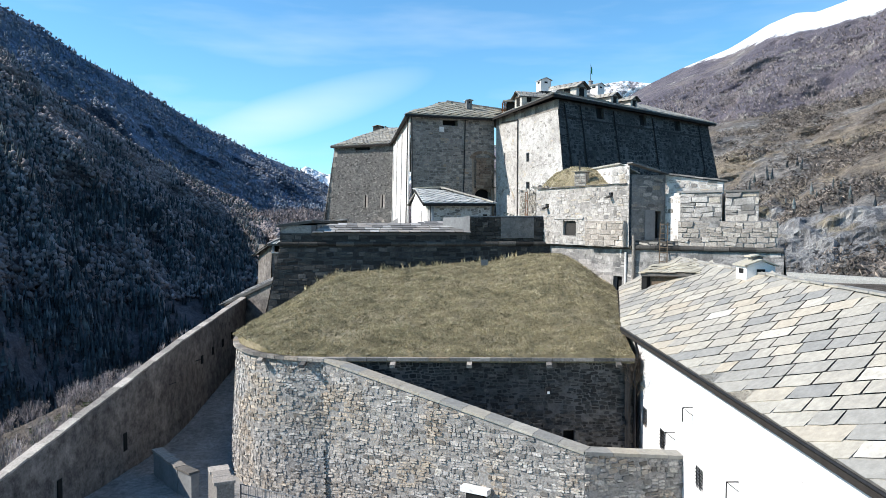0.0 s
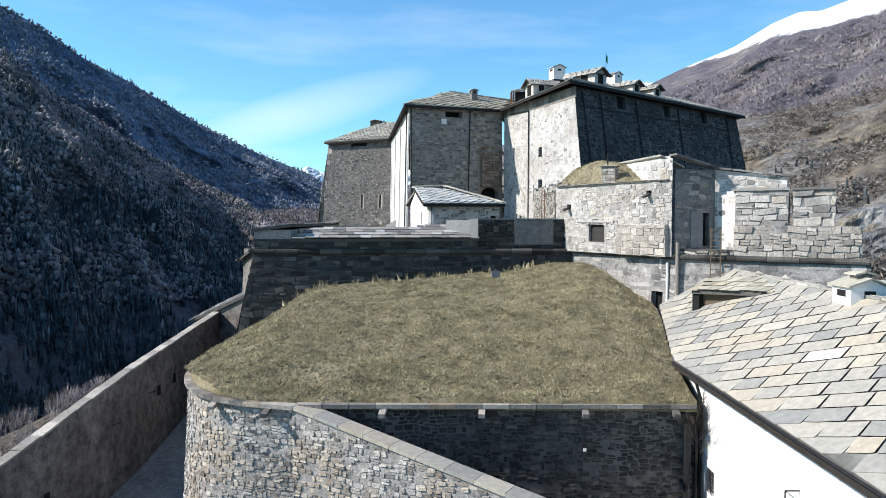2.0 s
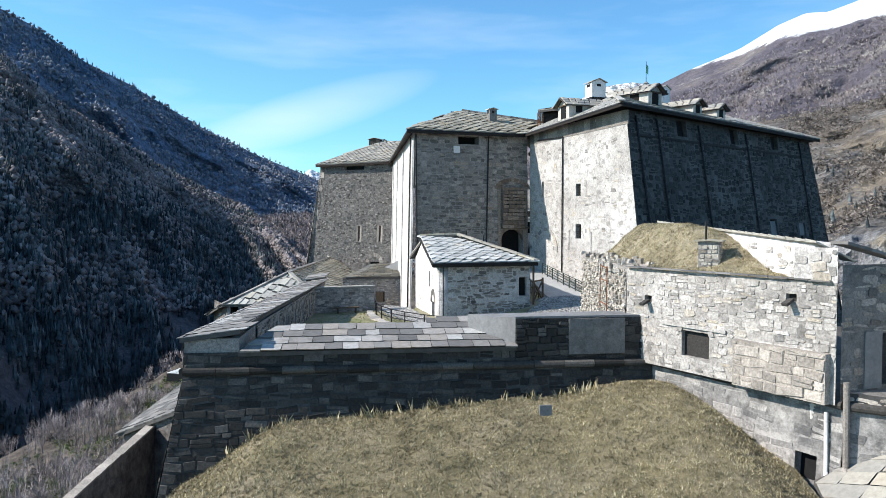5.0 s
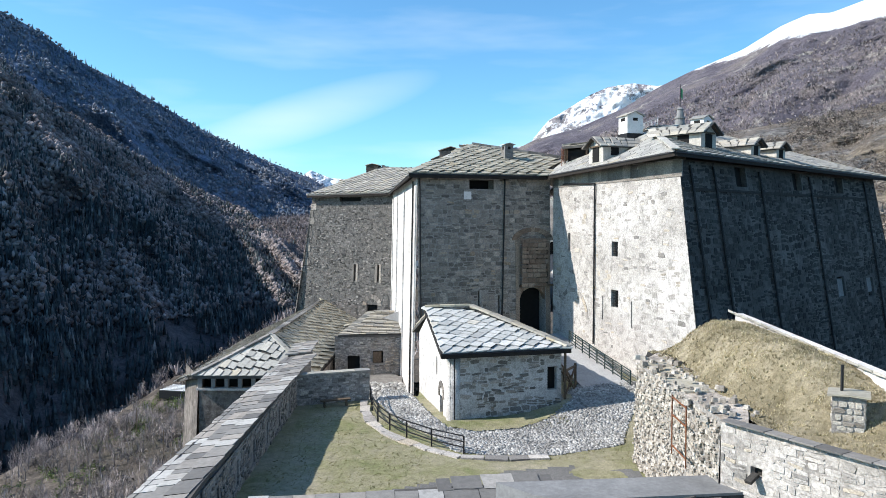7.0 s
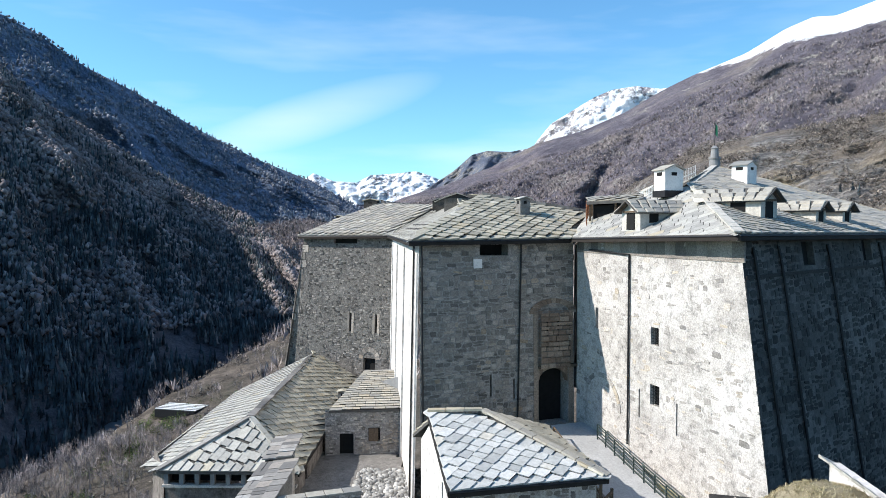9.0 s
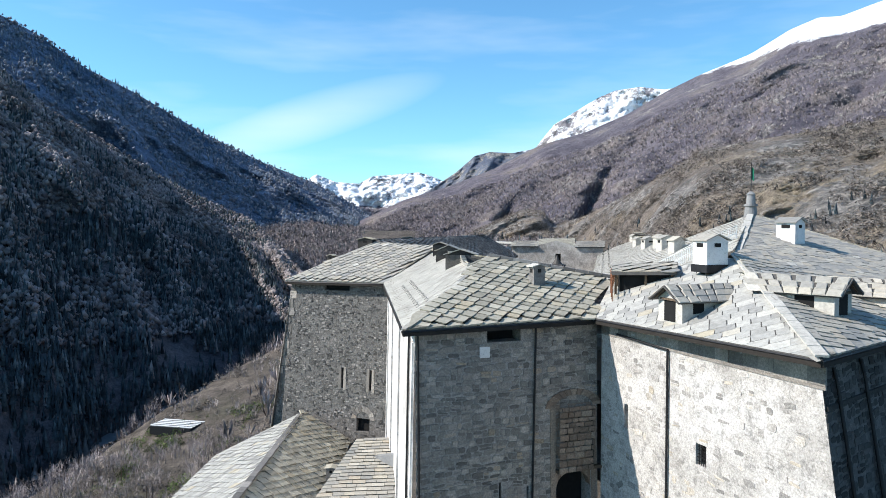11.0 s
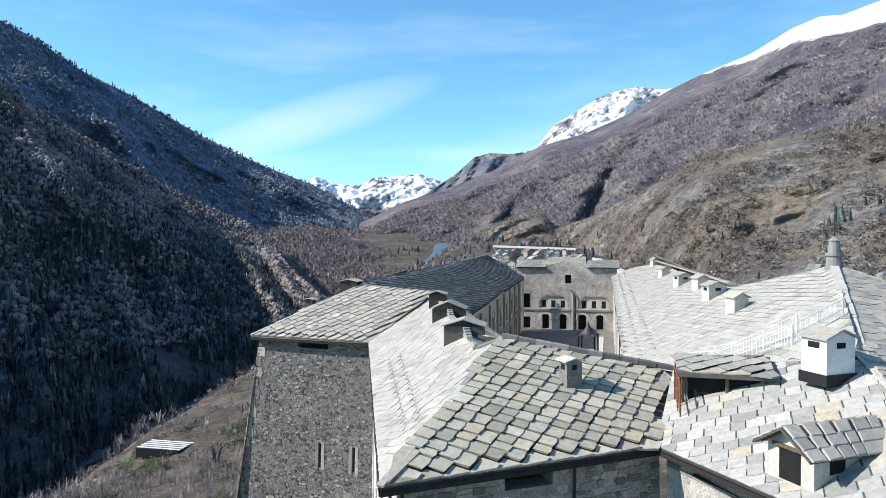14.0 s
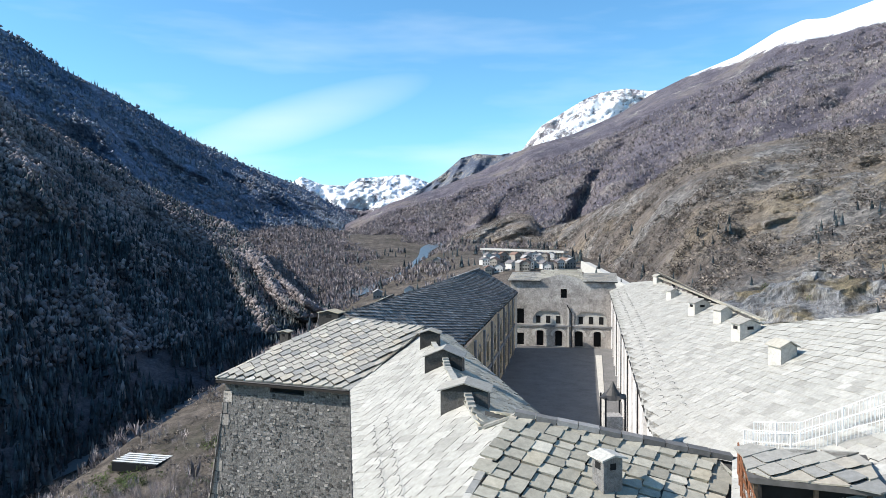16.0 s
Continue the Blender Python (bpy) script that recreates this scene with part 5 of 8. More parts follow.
for k in range(9):
    strip(lw_wall, at, 1.0 + 9.2 * k - 0.4, 1.0 + 9.2 * k + 0.4, 22, 33.8, 0.3, M_CONCRETE, "pilaster")
strip(lw_wall, at, 0, 71, 27.4, 27.8, 0.2, M_CONCRETE, "string_course")
for u, z, w, h in lw_holes:
    arch_ring(lw_wall, at, u, z + h - 0.05, 1.3, 0.05, 0.3, M_CONCRETE, n=6, out=0.05, tall=0.8)
rc0, rc1 = (29.6, 231), (9.9, 129.5)
rc_holes = [(6 + 9.2 * k, z, 2.6, h) for k in range(10) for z, h in ((23.0, 3.6), (28.6, 2.8))]
rc_wall = wall_part(main_block, [(rc0, rc1, 22, 34.1, 0.0, rc_holes), ((9.9, 129.5), (8.0, 119.0), 22, 34.1, 0.0, [])], M_PLASTER, name="court_wall", hole="arcade_opening", depth=0.8)
at, d, n = on_wall(rc0, rc1, 34.1)
for k in range(12):
    strip(rc_wall, at, 1.4 + 9.2 * k - 0.4, 1.4 + 9.2 * k + 0.4, 22, 33.8, 0.3, M_PLASTER, "pilaster")
    if k % 2:
        pipe_run(main_block, [at(2.2 + 9.2 * k, 34, 0.2), at(2.2 + 9.2 * k, 22.5, 0.2)])
eave(main_block, (29, 231, 34.15), (9.3, 129.3, 34.15))
eave(left_wing, (-4.4, 155, 34.15), (9.6, 229, 34.15))

court_house = building("court_house", "weathered rendered range with arcades at the end of the court", (19, 232, 22))
CF0, CF1 = (8.6, 234.5), (29.8, 229.3)
M_OLD = ground_material("stained_render", [(0.12, [(0.36, (0.27, 0.245, 0.225)), (0.5, (0.40, 0.365, 0.33)), (0.64, (0.52, 0.485, 0.44))]), (0.5, [(0.38, G(0.6)), (0.56, G(1.0))]), (3.0, [(0.36, G(0.65)), (0.6, G(1.1))])], relief=0.02)
cf_holes = [(11.3, 32.6, 1.3, 1.9), (8.0, 26.9, 6.4, 3.0), (16.9, 26.9, 6.6, 3.0), (2.0, 27.0, 1.8, 3.2), (2.0, 22.4, 1.8, 2.6), (6.3, 22.4, 1.5, 3.2), (10.2, 22.4, 1.5, 3.3), (14.4, 22.4, 1.7, 3.3), (18.2, 22.5, 1.5, 3.3)]
cf_wall = wall_part(court_house, [(CF0, CF1, 21, 36.2, 0.0, cf_holes)], M_OLD, depth=0.7)
at, d, n = on_wall(CF0, CF1, 36.2)
s = Shape()
s.add([at(6.6, 36.2, 0.0), at(15.0, 36.2, 0.0), at(15.0, 36.6, 0.0), at(10.8, 37.6, 0.0), at(6.6, 36.6, 0.0), at(6.6, 36.2, -0.6), at(15.0, 36.2, -0.6), at(15.0, 36.6, -0.6), at(10.8, 37.6, -0.6), at(6.6, 36.6, -0.6)],
      [(0, 1, 2, 3, 4), (9, 8, 7, 6, 5), (2, 7, 8, 3), (3, 8, 9, 4), (0, 4, 9, 5), (1, 6, 7, 2)])
s.out("gable", M_OLD, cf_wall)
for u, w in ((8.0, 6.4), (16.9, 6.6)):
    strip(cf_wall, at, u - w / 2, u + w / 2, 26.9, 29.9, -0.35, M_CREAM, "loggia_back", inset=0.7)
    for k in (-1, 0, 1):
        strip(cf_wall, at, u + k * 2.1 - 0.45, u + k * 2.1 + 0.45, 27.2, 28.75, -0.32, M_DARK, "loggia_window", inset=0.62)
    strip(cf_wall, at, u - w / 2, u + w / 2, 29.75, 29.9, -0.02, M_OLD, "arch_head", inset=0.6)
    for k in (-1, 1):
        q = Shape()
        for i in range(5):
            a0, a1 = i / 5, (i + 1) / 5
            h = lambda t: 29.9 - 1.6 * (t ** 2)  # noqa: E731
            x0, x1 = u + k * w / 2 * (0.4 + 0.6 * a0), u + k * w / 2 * (0.4 + 0.6 * a1)
            q.add([at(x0, h(a0), 0.012), at(x1, h(a1), 0.012), at(x1, 29.95, 0.012), at(x0, 29.95, 0.012)], [(0, 1, 2, 3)])
        q.out("spandrel", M_OLD, cf_wall)
strip(cf_wall, at, 0, 21.5, 26.5, 26.85, 0.25, M_CONCRETE, "string_course")
strip(cf_wall, at, 12.1, 12.45, 22.3, 30.6, 0.25, M_CREAM, "buttress")
pipe_run(court_house, [at(12.0, 31.2, 0.3), at(12.9, 29.6, 0.3), at(13.0, 22.4, 0.3)], 0.1)
for u in (6.3, 10.2, 14.4, 18.2):
    arch_ring(cf_wall, at, u, 24.6, 1.15, 0.05, 0.5, M_CREAM, n=9, out=0.05, tall=1.0)
for u, w in ((8.0, 6.4), (16.9, 6.6)):
    strip(cf_wall, at, u - w / 2 - 0.1, u + w / 2 + 0.1, 26.85, 27.05, 0.12, M_CREAM, "loggia_sill")
slate_roof(court_house, (8.0, 234.0, 36.2), (14.8, 232.4, 36.2), (14.0, 240, 37.2), [(8.0, 234.0), (14.8, 232.4), (16, 241), (9.6, 242)], M_SLATE_PALE, 0.8, (0.8, 1.4))
slate_roof(court_house, (23.4, 230.3, 36.2), (30.2, 228.7, 36.2), (29.4, 237, 37.2), [(23.4, 230.3), (30.2, 228.7), (32, 238), (25, 239)], M_SLATE_PALE, 0.8, (0.8, 1.4))
slate_roof(court_house, (14.9, 233.3, 36.1), (23.5, 231.2, 36.1), (19.4, 240, 37.6), [(14.9, 233.4), (23.6, 231.3), (25, 241), (16, 242)], M_SLATE, 0.8, (0.8, 1.4))
s = Shape()
s.prism([(9.0, 236.2), (30.2, 231.0), (32, 245), (10, 247)], 15, 36.0)
s.out("body", M_OLD, court_house)
s = Shape()
s.prism([(8, 112), (29.5, 229), (9, 234), (-4, 158), (1, 125)], 21.5, 22.3)
# gravel darker than the yard's: the court's shade is in its colour
tagged(s.out("court", M_GRAVEL), "gravelled inner courtyard of the fort", "courtyard", kind="structure")
# pale strip: sunlight past the left wing's shadow, painted on the floor
s = Shape()
s.prism([(24.2, 221.5), (25.4, 221.3), (15.6, 172.0), (12.0, 150), (11.0, 150)], 22.2, 22.36)
tagged(s.out("pavement", M_CREAM), "pale strip on the court floor with its sunlight put into the colour", "pavement", kind="structure")

# guard house
guard_house = building("guard_house", "small whitewashed stone guard house with slate roof", (0, 91, 17))
H0, H1, H2, H3 = (-3.1, 86.8), (4.6, 88.9), (2.5, 97.5), (-5.6, 95.5)
hut_wall = wall_part(guard_house, [(H0, H1, 14, 22.1, 0.0, [(7.3, 19.2, 0.7, 1.6)])], M_LIME, dict(RAGGED, course=(0.15, 0.4), width=(0.2, 0.9), proud=(0.0, 0.03), skip=0.5), M_STONE, 300, NEAR(0, 87, 20), jag=0.3)
s = Shape()
s.tube((-2.83, 87.27, 14), (-2.83, 87.27, 22.05), 0.52, 20)
s.out("rounded_corner", M_LIME, guard_house, True, "rounded plastered corner")
hut_side = wall_part(guard_house, [(H3, H0, 14, 22.1, 0.0, [(5.6, 19.9, 0.3, 1.3), (6.9, 16.2, 1.0, 2.5)]), (H1, H2, 14, 22.1, 0, []), (H2, H3, 14, 22.1, 0, [])], M_LIMEWASH, name="plastered_wall")
s = Shape()
s.add([(-5.6, 95.5, 22.1), (-3.1, 86.8, 22.1), (-4.75, 93.3, 23.95)], [(0, 1, 2)])
s.out("gable", M_LIMEWASH, hut_side)
at, d, n = on_wall(H3, H0, 22.1)
arch_ring(hut_side, at, 6.9, 18.6, 0.5, 0.05, 0.28, M_STONE, n=7, out=0.06, tall=1.5)
strip(hut_side, at, 6.45, 7.35, 16.2, 18.5, -0.25, M_WOOD, "door", "weathered plank door", inset=0.32)
slate_roof(guard_house, (-3.6, 86.2, 22.1), (5.2, 88.5, 22.15), (-4.9, 94.35, 24.2), [(-3.6, 86.2), (5.2, 88.5), (-1.6, 94.2), (-5.1, 94.35)], M_SLATE_WHITE, 0.72, (0.55, 1.15), 0.09, 150, NEAR(0, 90, 23), jag=0.1, gap=0.03, skew=44)
slate_roof(guard_house, (5.2, 88.5, 22.15), (2.7, 98.2, 22.2), (-1.6, 94.2, 24.25), [(5.2, 88.5), (2.7, 98.2), (-1.6, 94.2)], M_SLATE, 0.9, (0.7, 1.5), 0.14, 100, NEAR(3, 90, 23), skew=40)
slate_roof(guard_house, (2.7, 98.2, 22.2), (-6.2, 96.2, 22.2), (-1.6, 94.2, 24.25), [(2.7, 98.2), (-6.2, 96.2), (-5.1, 94.35), (-1.6, 94.2)], M_SLATE, 0.85, (0.7, 1.5), 0.1)
cap_line(guard_house, (5.2, 88.5, 22.25), (-1.6, 94.2, 24.4), M_SLATE_PALE, 0.5, 0.14, 1.0, name="hip_cap")
cap_line(guard_house, (-5.1, 94.35, 24.3), (-1.6, 94.2, 24.4), M_SLATE, 0.5, 0.14, 1.0)
eave(guard_house, (-3.6, 86.2, 22.08), (5.2, 88.5, 22.12))
eave(guard_house, (-5.1, 94.35, 24.15), (-3.6, 86.2, 22.1))
at, d, n = on_wall(H0, H1, 22.1)
pipe_run(guard_house, [at(0.3, 22.0, 0.1), at(0.3, 17.0, 0.1)], 0.05)
# timber porch at the back corner, over the ramp
s = Shape()
s.bar((4.9, 89.2, 17.5), (4.9, 89.2, 21.9), 0.16)
s.bar((5.9, 91.0, 18.2), (5.9, 91.0, 20.6), 0.16)
s.bar((4.9, 89.2, 20.4), (5.9, 91.0, 20.4), 0.12)
s.bar((4.9, 89.2, 18.6), (5.9, 91.0, 20.4), 0.1)
s.bar((4.9, 89.2, 20.4), (5.9, 91.0, 18.6), 0.1)
s.out("porch_frame", M_WOOD, guard_house)

# terreplein, moat, ramp
def in_plan(plan, x, y):
    return sum(((a[1] > y) != (b[1] > y)) and x < (b[0] - a[0]) * (y - a[1]) / (b[1] - a[1]) + a[0] for a, b in zip(plan, plan[1:] + plan[:1])) % 2


def patch(name, plan, zf, mat, label, category, step=0.8, jitter=0.0):
    """A ground patch: a grid over a plan polygon's box, kept where it lies inside."""
    xs, ys = [p[0] for p in plan], [p[1] for p in plan]
    nx, ny = int((max(xs) - min(xs)) / step) + 1, int((max(ys) - min(ys)) / step) + 1
    idx, v, f = {}, [], []
    for j in range(ny):
        for i in range(nx):
            x, y = min(xs) + (i + 0.5) * step, min(ys) + (j + 0.5) * step
            if not in_plan(plan, x, y):
                continue
            q = []
            for a, b in ((i, j), (i + 1, j), (i + 1, j + 1), (i, j + 1)):
                if (a, b) not in idx:
                    px, py = min(xs) + a * step, min(ys) + b * step
                    idx[a, b] = len(v)
                    v.append((px, py, zf(px, py)))
                q.append(idx[a, b])
            f.append(tuple(q))
    return tagged(mesh(name, v, f, mat, None, True), label, category, kind="structure")


def terre_z(x, y):
    return 17.45 + 1.35 * smooth(84, 92, y) * smooth(0, 6, x) + 0.05 * noise.fractal(Vector((x / 2, y / 2, 5)), 1.0, 2.0, 3)


patch("court_lawn", [(-15.2, 63.9), (9.2, 67.0), (8.0, 79), (12.5, 92), (8, 107), (4, 105), (-4, 97.5), (-6.6, 92.8), (-9.2, 92.9), (-14.6, 91)], terre_z, M_LAWN, "worn winter lawn on the bastion top", "lawn", 0.6)
COBBLED = [(-8.6, 96.5), (-8.5, 91.9), (-6.4, 86.9), (-4.1, 83.6), (-2.6, 80.4), (-1.0, 80.0), (3.1, 80.1), (5.2, 81.0), (7.3, 82.0), (8.0, 84.5), (11.2, 92.6), (10.3, 93.5), (6.5, 92.4), (5.2, 90.4), (2.9, 88.2), (0.5, 85.9), (-1.6, 85.0), (-3.2, 85.4), (-4.4, 88.5), (-6.2, 94.5)]
patch("cobbled_path", COBBLED, lambda x, y: terre_z(x, y) + 0.035, M_COBBLE, "cobbled path of rounded grey stones", "path", 0.2)
patch("wall_grass", [(-2.9, 85.3), (-1.4, 84.4), (1.2, 85.0), (3.6, 86.9), (5.5, 89.4), (5.0, 90.2), (4.6, 88.9), (-3.0, 86.9)], lambda x, y: terre_z(x, y) + 0.12, M_LAWN, "green grass wedge at the foot of the guard house", "grass", 0.2)
patch("worn_soil", [(-4, 70.5), (7.2, 70.8), (7.2, 77.5), (3.6, 78.2), (-1, 77.0), (-7, 74)], lambda x, y: terre_z(x, y) + 0.03 - 0.12 * abs(noise.noise(Vector((x / 3, y / 3, 2)))), M_GRAVEL, "bare gravelly patch in the lawn", "soil", 0.3)
patch("moat_floor", [(-17.5, 91), (-6.2, 92.5), (-5.4, 100), (-9, 117), (-16.5, 117)], lambda x, y: 13.9 + 0.02 * (y - 92) + 0.1 * noise.fractal(Vector((x, y, 1)), 1.0, 2.0, 3), M_ROUGH, "stony floor of the dry moat", "moat", 0.7)
s = Shape()
s.hexa([(6.6, 90.6, 17.6), (10.2, 91.6, 17.6), (8.2, 106.4, 19.6), (4.0, 104.6, 19.6), (6.6, 90.6, 18.75), (10.2, 91.6, 18.75), (8.2, 106.4, 20.5), (4.0, 104.6, 20.5)])
ramp_deck = tagged(s.out("ramp", ground_material("pale_planks", [(0.5, [(0.3, G(0.36)), (0.7, G(0.48))]), (6.0, [(0.3, G(0.7)), (0.7, G(1.1))])], relief=0.02)), "pale paved ramp leading to the gateway", "ramp", kind="structure")
railing("ramp_railing", "dark green steel railing beside the gate ramp", [(10.05, 91.8, 18.75), (8.6, 97.0, 19.4), (7.2, 102.4, 20.1)], 1.15, 1.5, (0.18, 0.4, 0.62, 0.84, 1.0), M_RAIL, 0.09, 0.06)
railing("ramp_fence", "old timber fence at the ramp edge", [(5.6, 91.5, 18.5), (5.0, 96.5, 19.2), (3.9, 102.0, 20.0)], 1.1, 1.6, (0.5, 1.0), M_WOOD, 0.12, 0.08)
railing("moat_railing", "dark iron railing curving along the moat edge", [(-9.1, 92.6, 17.5), (-8.6, 89.5, 17.5), (-7.9, 86.9, 17.5), (-6.9, 84.8, 17.5), (-5.7, 83.2, 17.5), (-4.1, 81.5, 17.5), (-2.2, 80.1, 17.5)], 1.0, 2.0, (0.35, 0.68, 1.0), M_IRON, 0.09, 0.06)
kerb = thing("kerb", "row of flat pale edging slabs beside the railing", "kerb", (-6, 84, 17.4))
line = [(-9.6, 92.2), (-9.0, 89.0), (-8.3, 86.5), (-7.2, 84.2), (-5.9, 82.5), (-4.2, 80.8), (-2.4, 79.5), (0.3, 79.3), (2.6, 79.6)]
for p, q in zip(line, line[1:]):
    dd, ln = plan_dir(p, q)
    m = max(1, int(ln / 1.1))
    for i in range(m):
        c = Vector((*p, 17.48)) + dd * ln * (i + 0.5) / m
        s = Shape()
        s.box(c, (ln / m * 0.95, rng.uniform(0.5, 0.8), 0.14), math.atan2(dd.y, dd.x) + rng.uniform(-0.08, 0.08))
        s.out("slab", M_STONE_LIGHT, kerb)
bench = thing("bench", "low dark wooden bench on the lawn", "bench", (-11.4, 90.6, 17.4))
s = Shape()
s.box((-11.4, 90.6, 17.95), (2.2, 0.45, 0.08), 0.35)
s.out("seat", M_WOOD, bench)
for k in (-0.8, 0.8):
    s = Shape()
    s.box((-11.4 + k * 0.94, 90.6 + k * 0.34, 17.68), (0.1, 0.4, 0.5), 0.35)
    s.out("leg", M_WOOD, bench)

# bastion
bastion = thing("bastion", "dark stained stone bastion with rounded cordon and slate-capped parapet", "bastion", (0, 66, 10))
M_FLANK = ground_material("streaked_render", [(0.35, [(0.34, G(0.11, 0.03)), (0.5, G(0.26, 0.05)), (0.66, G(0.40, 0.06))]), (1.6, [(0.36, G(0.45)), (0.56, G(1.05))]), (9.0, [(0.3, G(0.65)), (0.7, G(1.2))])], relief=0.04)
M_STONE_FLANK = piece_material("stained_ashlar", [(0.0, G(0.15, 0.04)), (0.4, G(0.24, 0.05)), (0.8, G(0.33, 0.06)), (1.0, G(0.42, 0.07))], stain=0.8, stain_col=(0.08, 0.078, 0.078), stain_scale=0.55)
B0, B1, B2, B3 = (-15.4, 63.4), (9.0, 66.7), (14.4, 57.4), (23.7, 51.55)
BLOCKS = dict(course=(0.22, 0.5), width=(0.35, 1.2), proud=(0.0, 0.05), wob=0.15, split=0.2)
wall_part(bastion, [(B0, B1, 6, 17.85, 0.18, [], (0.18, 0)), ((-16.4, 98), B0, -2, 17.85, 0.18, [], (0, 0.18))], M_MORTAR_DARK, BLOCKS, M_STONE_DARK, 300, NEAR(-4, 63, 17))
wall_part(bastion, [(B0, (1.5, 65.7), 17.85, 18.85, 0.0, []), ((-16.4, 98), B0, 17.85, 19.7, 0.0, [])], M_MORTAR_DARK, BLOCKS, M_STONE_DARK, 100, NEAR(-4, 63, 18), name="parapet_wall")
wall_part(bastion, [(B1, B2, 6, 17.85, 0.08, [(9.2, 14.3, 1.0, 1.2)]), (B2, B3, 6, 17.85, 0.08, []), (B3, (30, 80), 0, 17.85, 0.1, [])], M_FLANK, dict(RAGGED, course=(0.28, 0.5), width=(0.5, 1.2), proud=(-0.005, 0.025), wob=0.05, skip=0.3), M_STONE_FLANK, 200, NEAR(14, 57, 17), jag=0.14, name="side_wall")
for p, q in (((-16.4, 98), B0), (B0, B1), (B1, B2), (B2, B3)):
    dd, ln = plan_dir(p, q)
    nn = Vector((dd.y, -dd.x, 0)) * 0.08
    m = int(ln / 1.6)
    for i in range(m):
        a, b = Vector((*p, 17.9)) + dd * ln * i / m + nn, Vector((*p, 17.9)) + dd * ln * (i + 0.985) / m + nn
        s = Shape()
        s.tube(a, b, 0.2 * rng.uniform(0.94, 1.04), 10)
        s.out("cordon", M_STONE_DARK, bastion)
s = Shape()
s.prism([(-12.7, 63.85), (1.5, 65.75), (1.5, 69.6), (-11.6, 67.4)], 17.3, [18.8, 18.8, 19.55, 19.55])
s.out("parapet", M_MORTAR, bastion)
slate_roof(bastion, (-12.7, 63.7, 18.9), (1.5, 65.6, 18.9), (-4.0, 68.6, 19.68), [(-12.7, 63.6), (1.55, 65.55), (1.5, 69.7), (-11.6, 67.5)], M_SLATE_CAP, 0.95, (0.7, 1.5), 0.08, 200, NEAR(-5, 65, 19), name="capping_slab")
s = Shape()
s.prism([(1.5, 65.7), (8.9, 66.75), (8.4, 68.6), (-1.0, 67.9), (0.4, 66.6)], 17.3, [20.45, 20.45, 20.45, 20.3, 20.3])
s.out("merlon", M_CONCRETE, bastion)
at, d, n = on_wall((1.5, 65.7), (8.9, 66.75), 20.4)
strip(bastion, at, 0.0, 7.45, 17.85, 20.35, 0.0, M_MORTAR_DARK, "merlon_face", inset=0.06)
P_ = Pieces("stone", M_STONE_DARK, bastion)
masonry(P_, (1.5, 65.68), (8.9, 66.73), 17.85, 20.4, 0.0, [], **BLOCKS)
P_.done()
strip(bastion, at, 2.9, 6.0, 18.4, 20.3, 0.12, M_ROUGH, "cement_patch", "smooth grey cement patch")
s = Shape()
s.prism([(-15.4, 63.5), (-12.7, 63.8), (-13.2, 68.5), (-14.3, 91), (-14.7, 98), (-16.4, 98)], 17, 19.55)
s.out("flank_parapet", M_MORTAR, bastion)
slate_roof(bastion, (-16.6, 98, 19.6), (-15.5, 63.3, 19.6), (-13.2, 68.5, 19.95), [(-16.6, 98), (-15.55, 63.3), (-12.6, 63.7), (-13.1, 68.5), (-14.2, 91), (-14.6, 98)], M_SLATE_CAP, 0.85, (0.5, 1.7), 0.035, 250, NEAR(-14.5, 72, 19.7), name="capping_slab")
niches = [(2.0 + 3.4 * k, 17.7, 0.8, 1.3) for k in range(7)]
wall_part(bastion, [((-13.1, 68.6), (-14.25, 91.0), 17, 19.6, 0.0, niches)], M_MORTAR, SMALL, M_STONE, 0, name="inner_wall", hole="niche")
lw = wall_part(bastion, [((-14.4, 90.7), (-9.2, 92.7), 13.5, 19.6, 0.0, []), ((-9.2, 92.7), (-9.35, 93.2), 13.5, 19.6, 0, []), ((-9.35, 93.2), (-14.5, 91.3), 13.5, 19.6, 0, [])], M_MORTAR, SMALL, M_RUBBLE, 0, name="cross_wall")
cap_line(bastion, (-14.5, 91.0, 19.65), (-9.2, 93.0, 19.65), M_SLATE_PALE, 0.8, 0.1, 1.0, name="coping")
s = Shape()
s.prism([(-16.4, 98), (-14.7, 98), (-15.7, 102.9), (-16.8, 102.9)], 8, 19.8)
s.out("end_wall", M_ROUGHCAST, bastion)
slate_roof(bastion, (-16.6, 98, 19.75), (-16.95, 103.0, 19.85), (-15.0, 99, 20.05), [(-16.6, 98), (-14.55, 98), (-15.6, 103.0), (-16.95, 103.0)], M_SLATE_CAP, 1.0, (0.6, 1.1), 0.09, name="capping_slab")
s = Shape()
s.box((2.7, 62.3, 16.2), (0.6, 0.12, 0.8), 0.1)
sign = tagged(s.out("slab_panel", M_CONCRETE), "grey stone slab leaning against the bastion wall", "slab")
sign.rotation_euler = (0, 0, 0)

# casemate
M_CASEMATE = ground_material("weathered_limewash", [(0.4, [(0.34, G(0.20, 0.07)), (0.5, G(0.36, 0.08)), (0.66, G(0.52, 0.07))]), (1.4, [(0.34, G(0.5)), (0.54, G(1.05))]), (8.0, [(0.32, G(0.55)), (0.6, G(1.12))])], relief=0.06)
casemate = building("casemate", "half-ruined stone casemate with turf roof and broken edges", (11, 68, 18))
C0, C1, C2 = (7.4, 79.2), (7.8, 67.6), (14.0, 57.4)
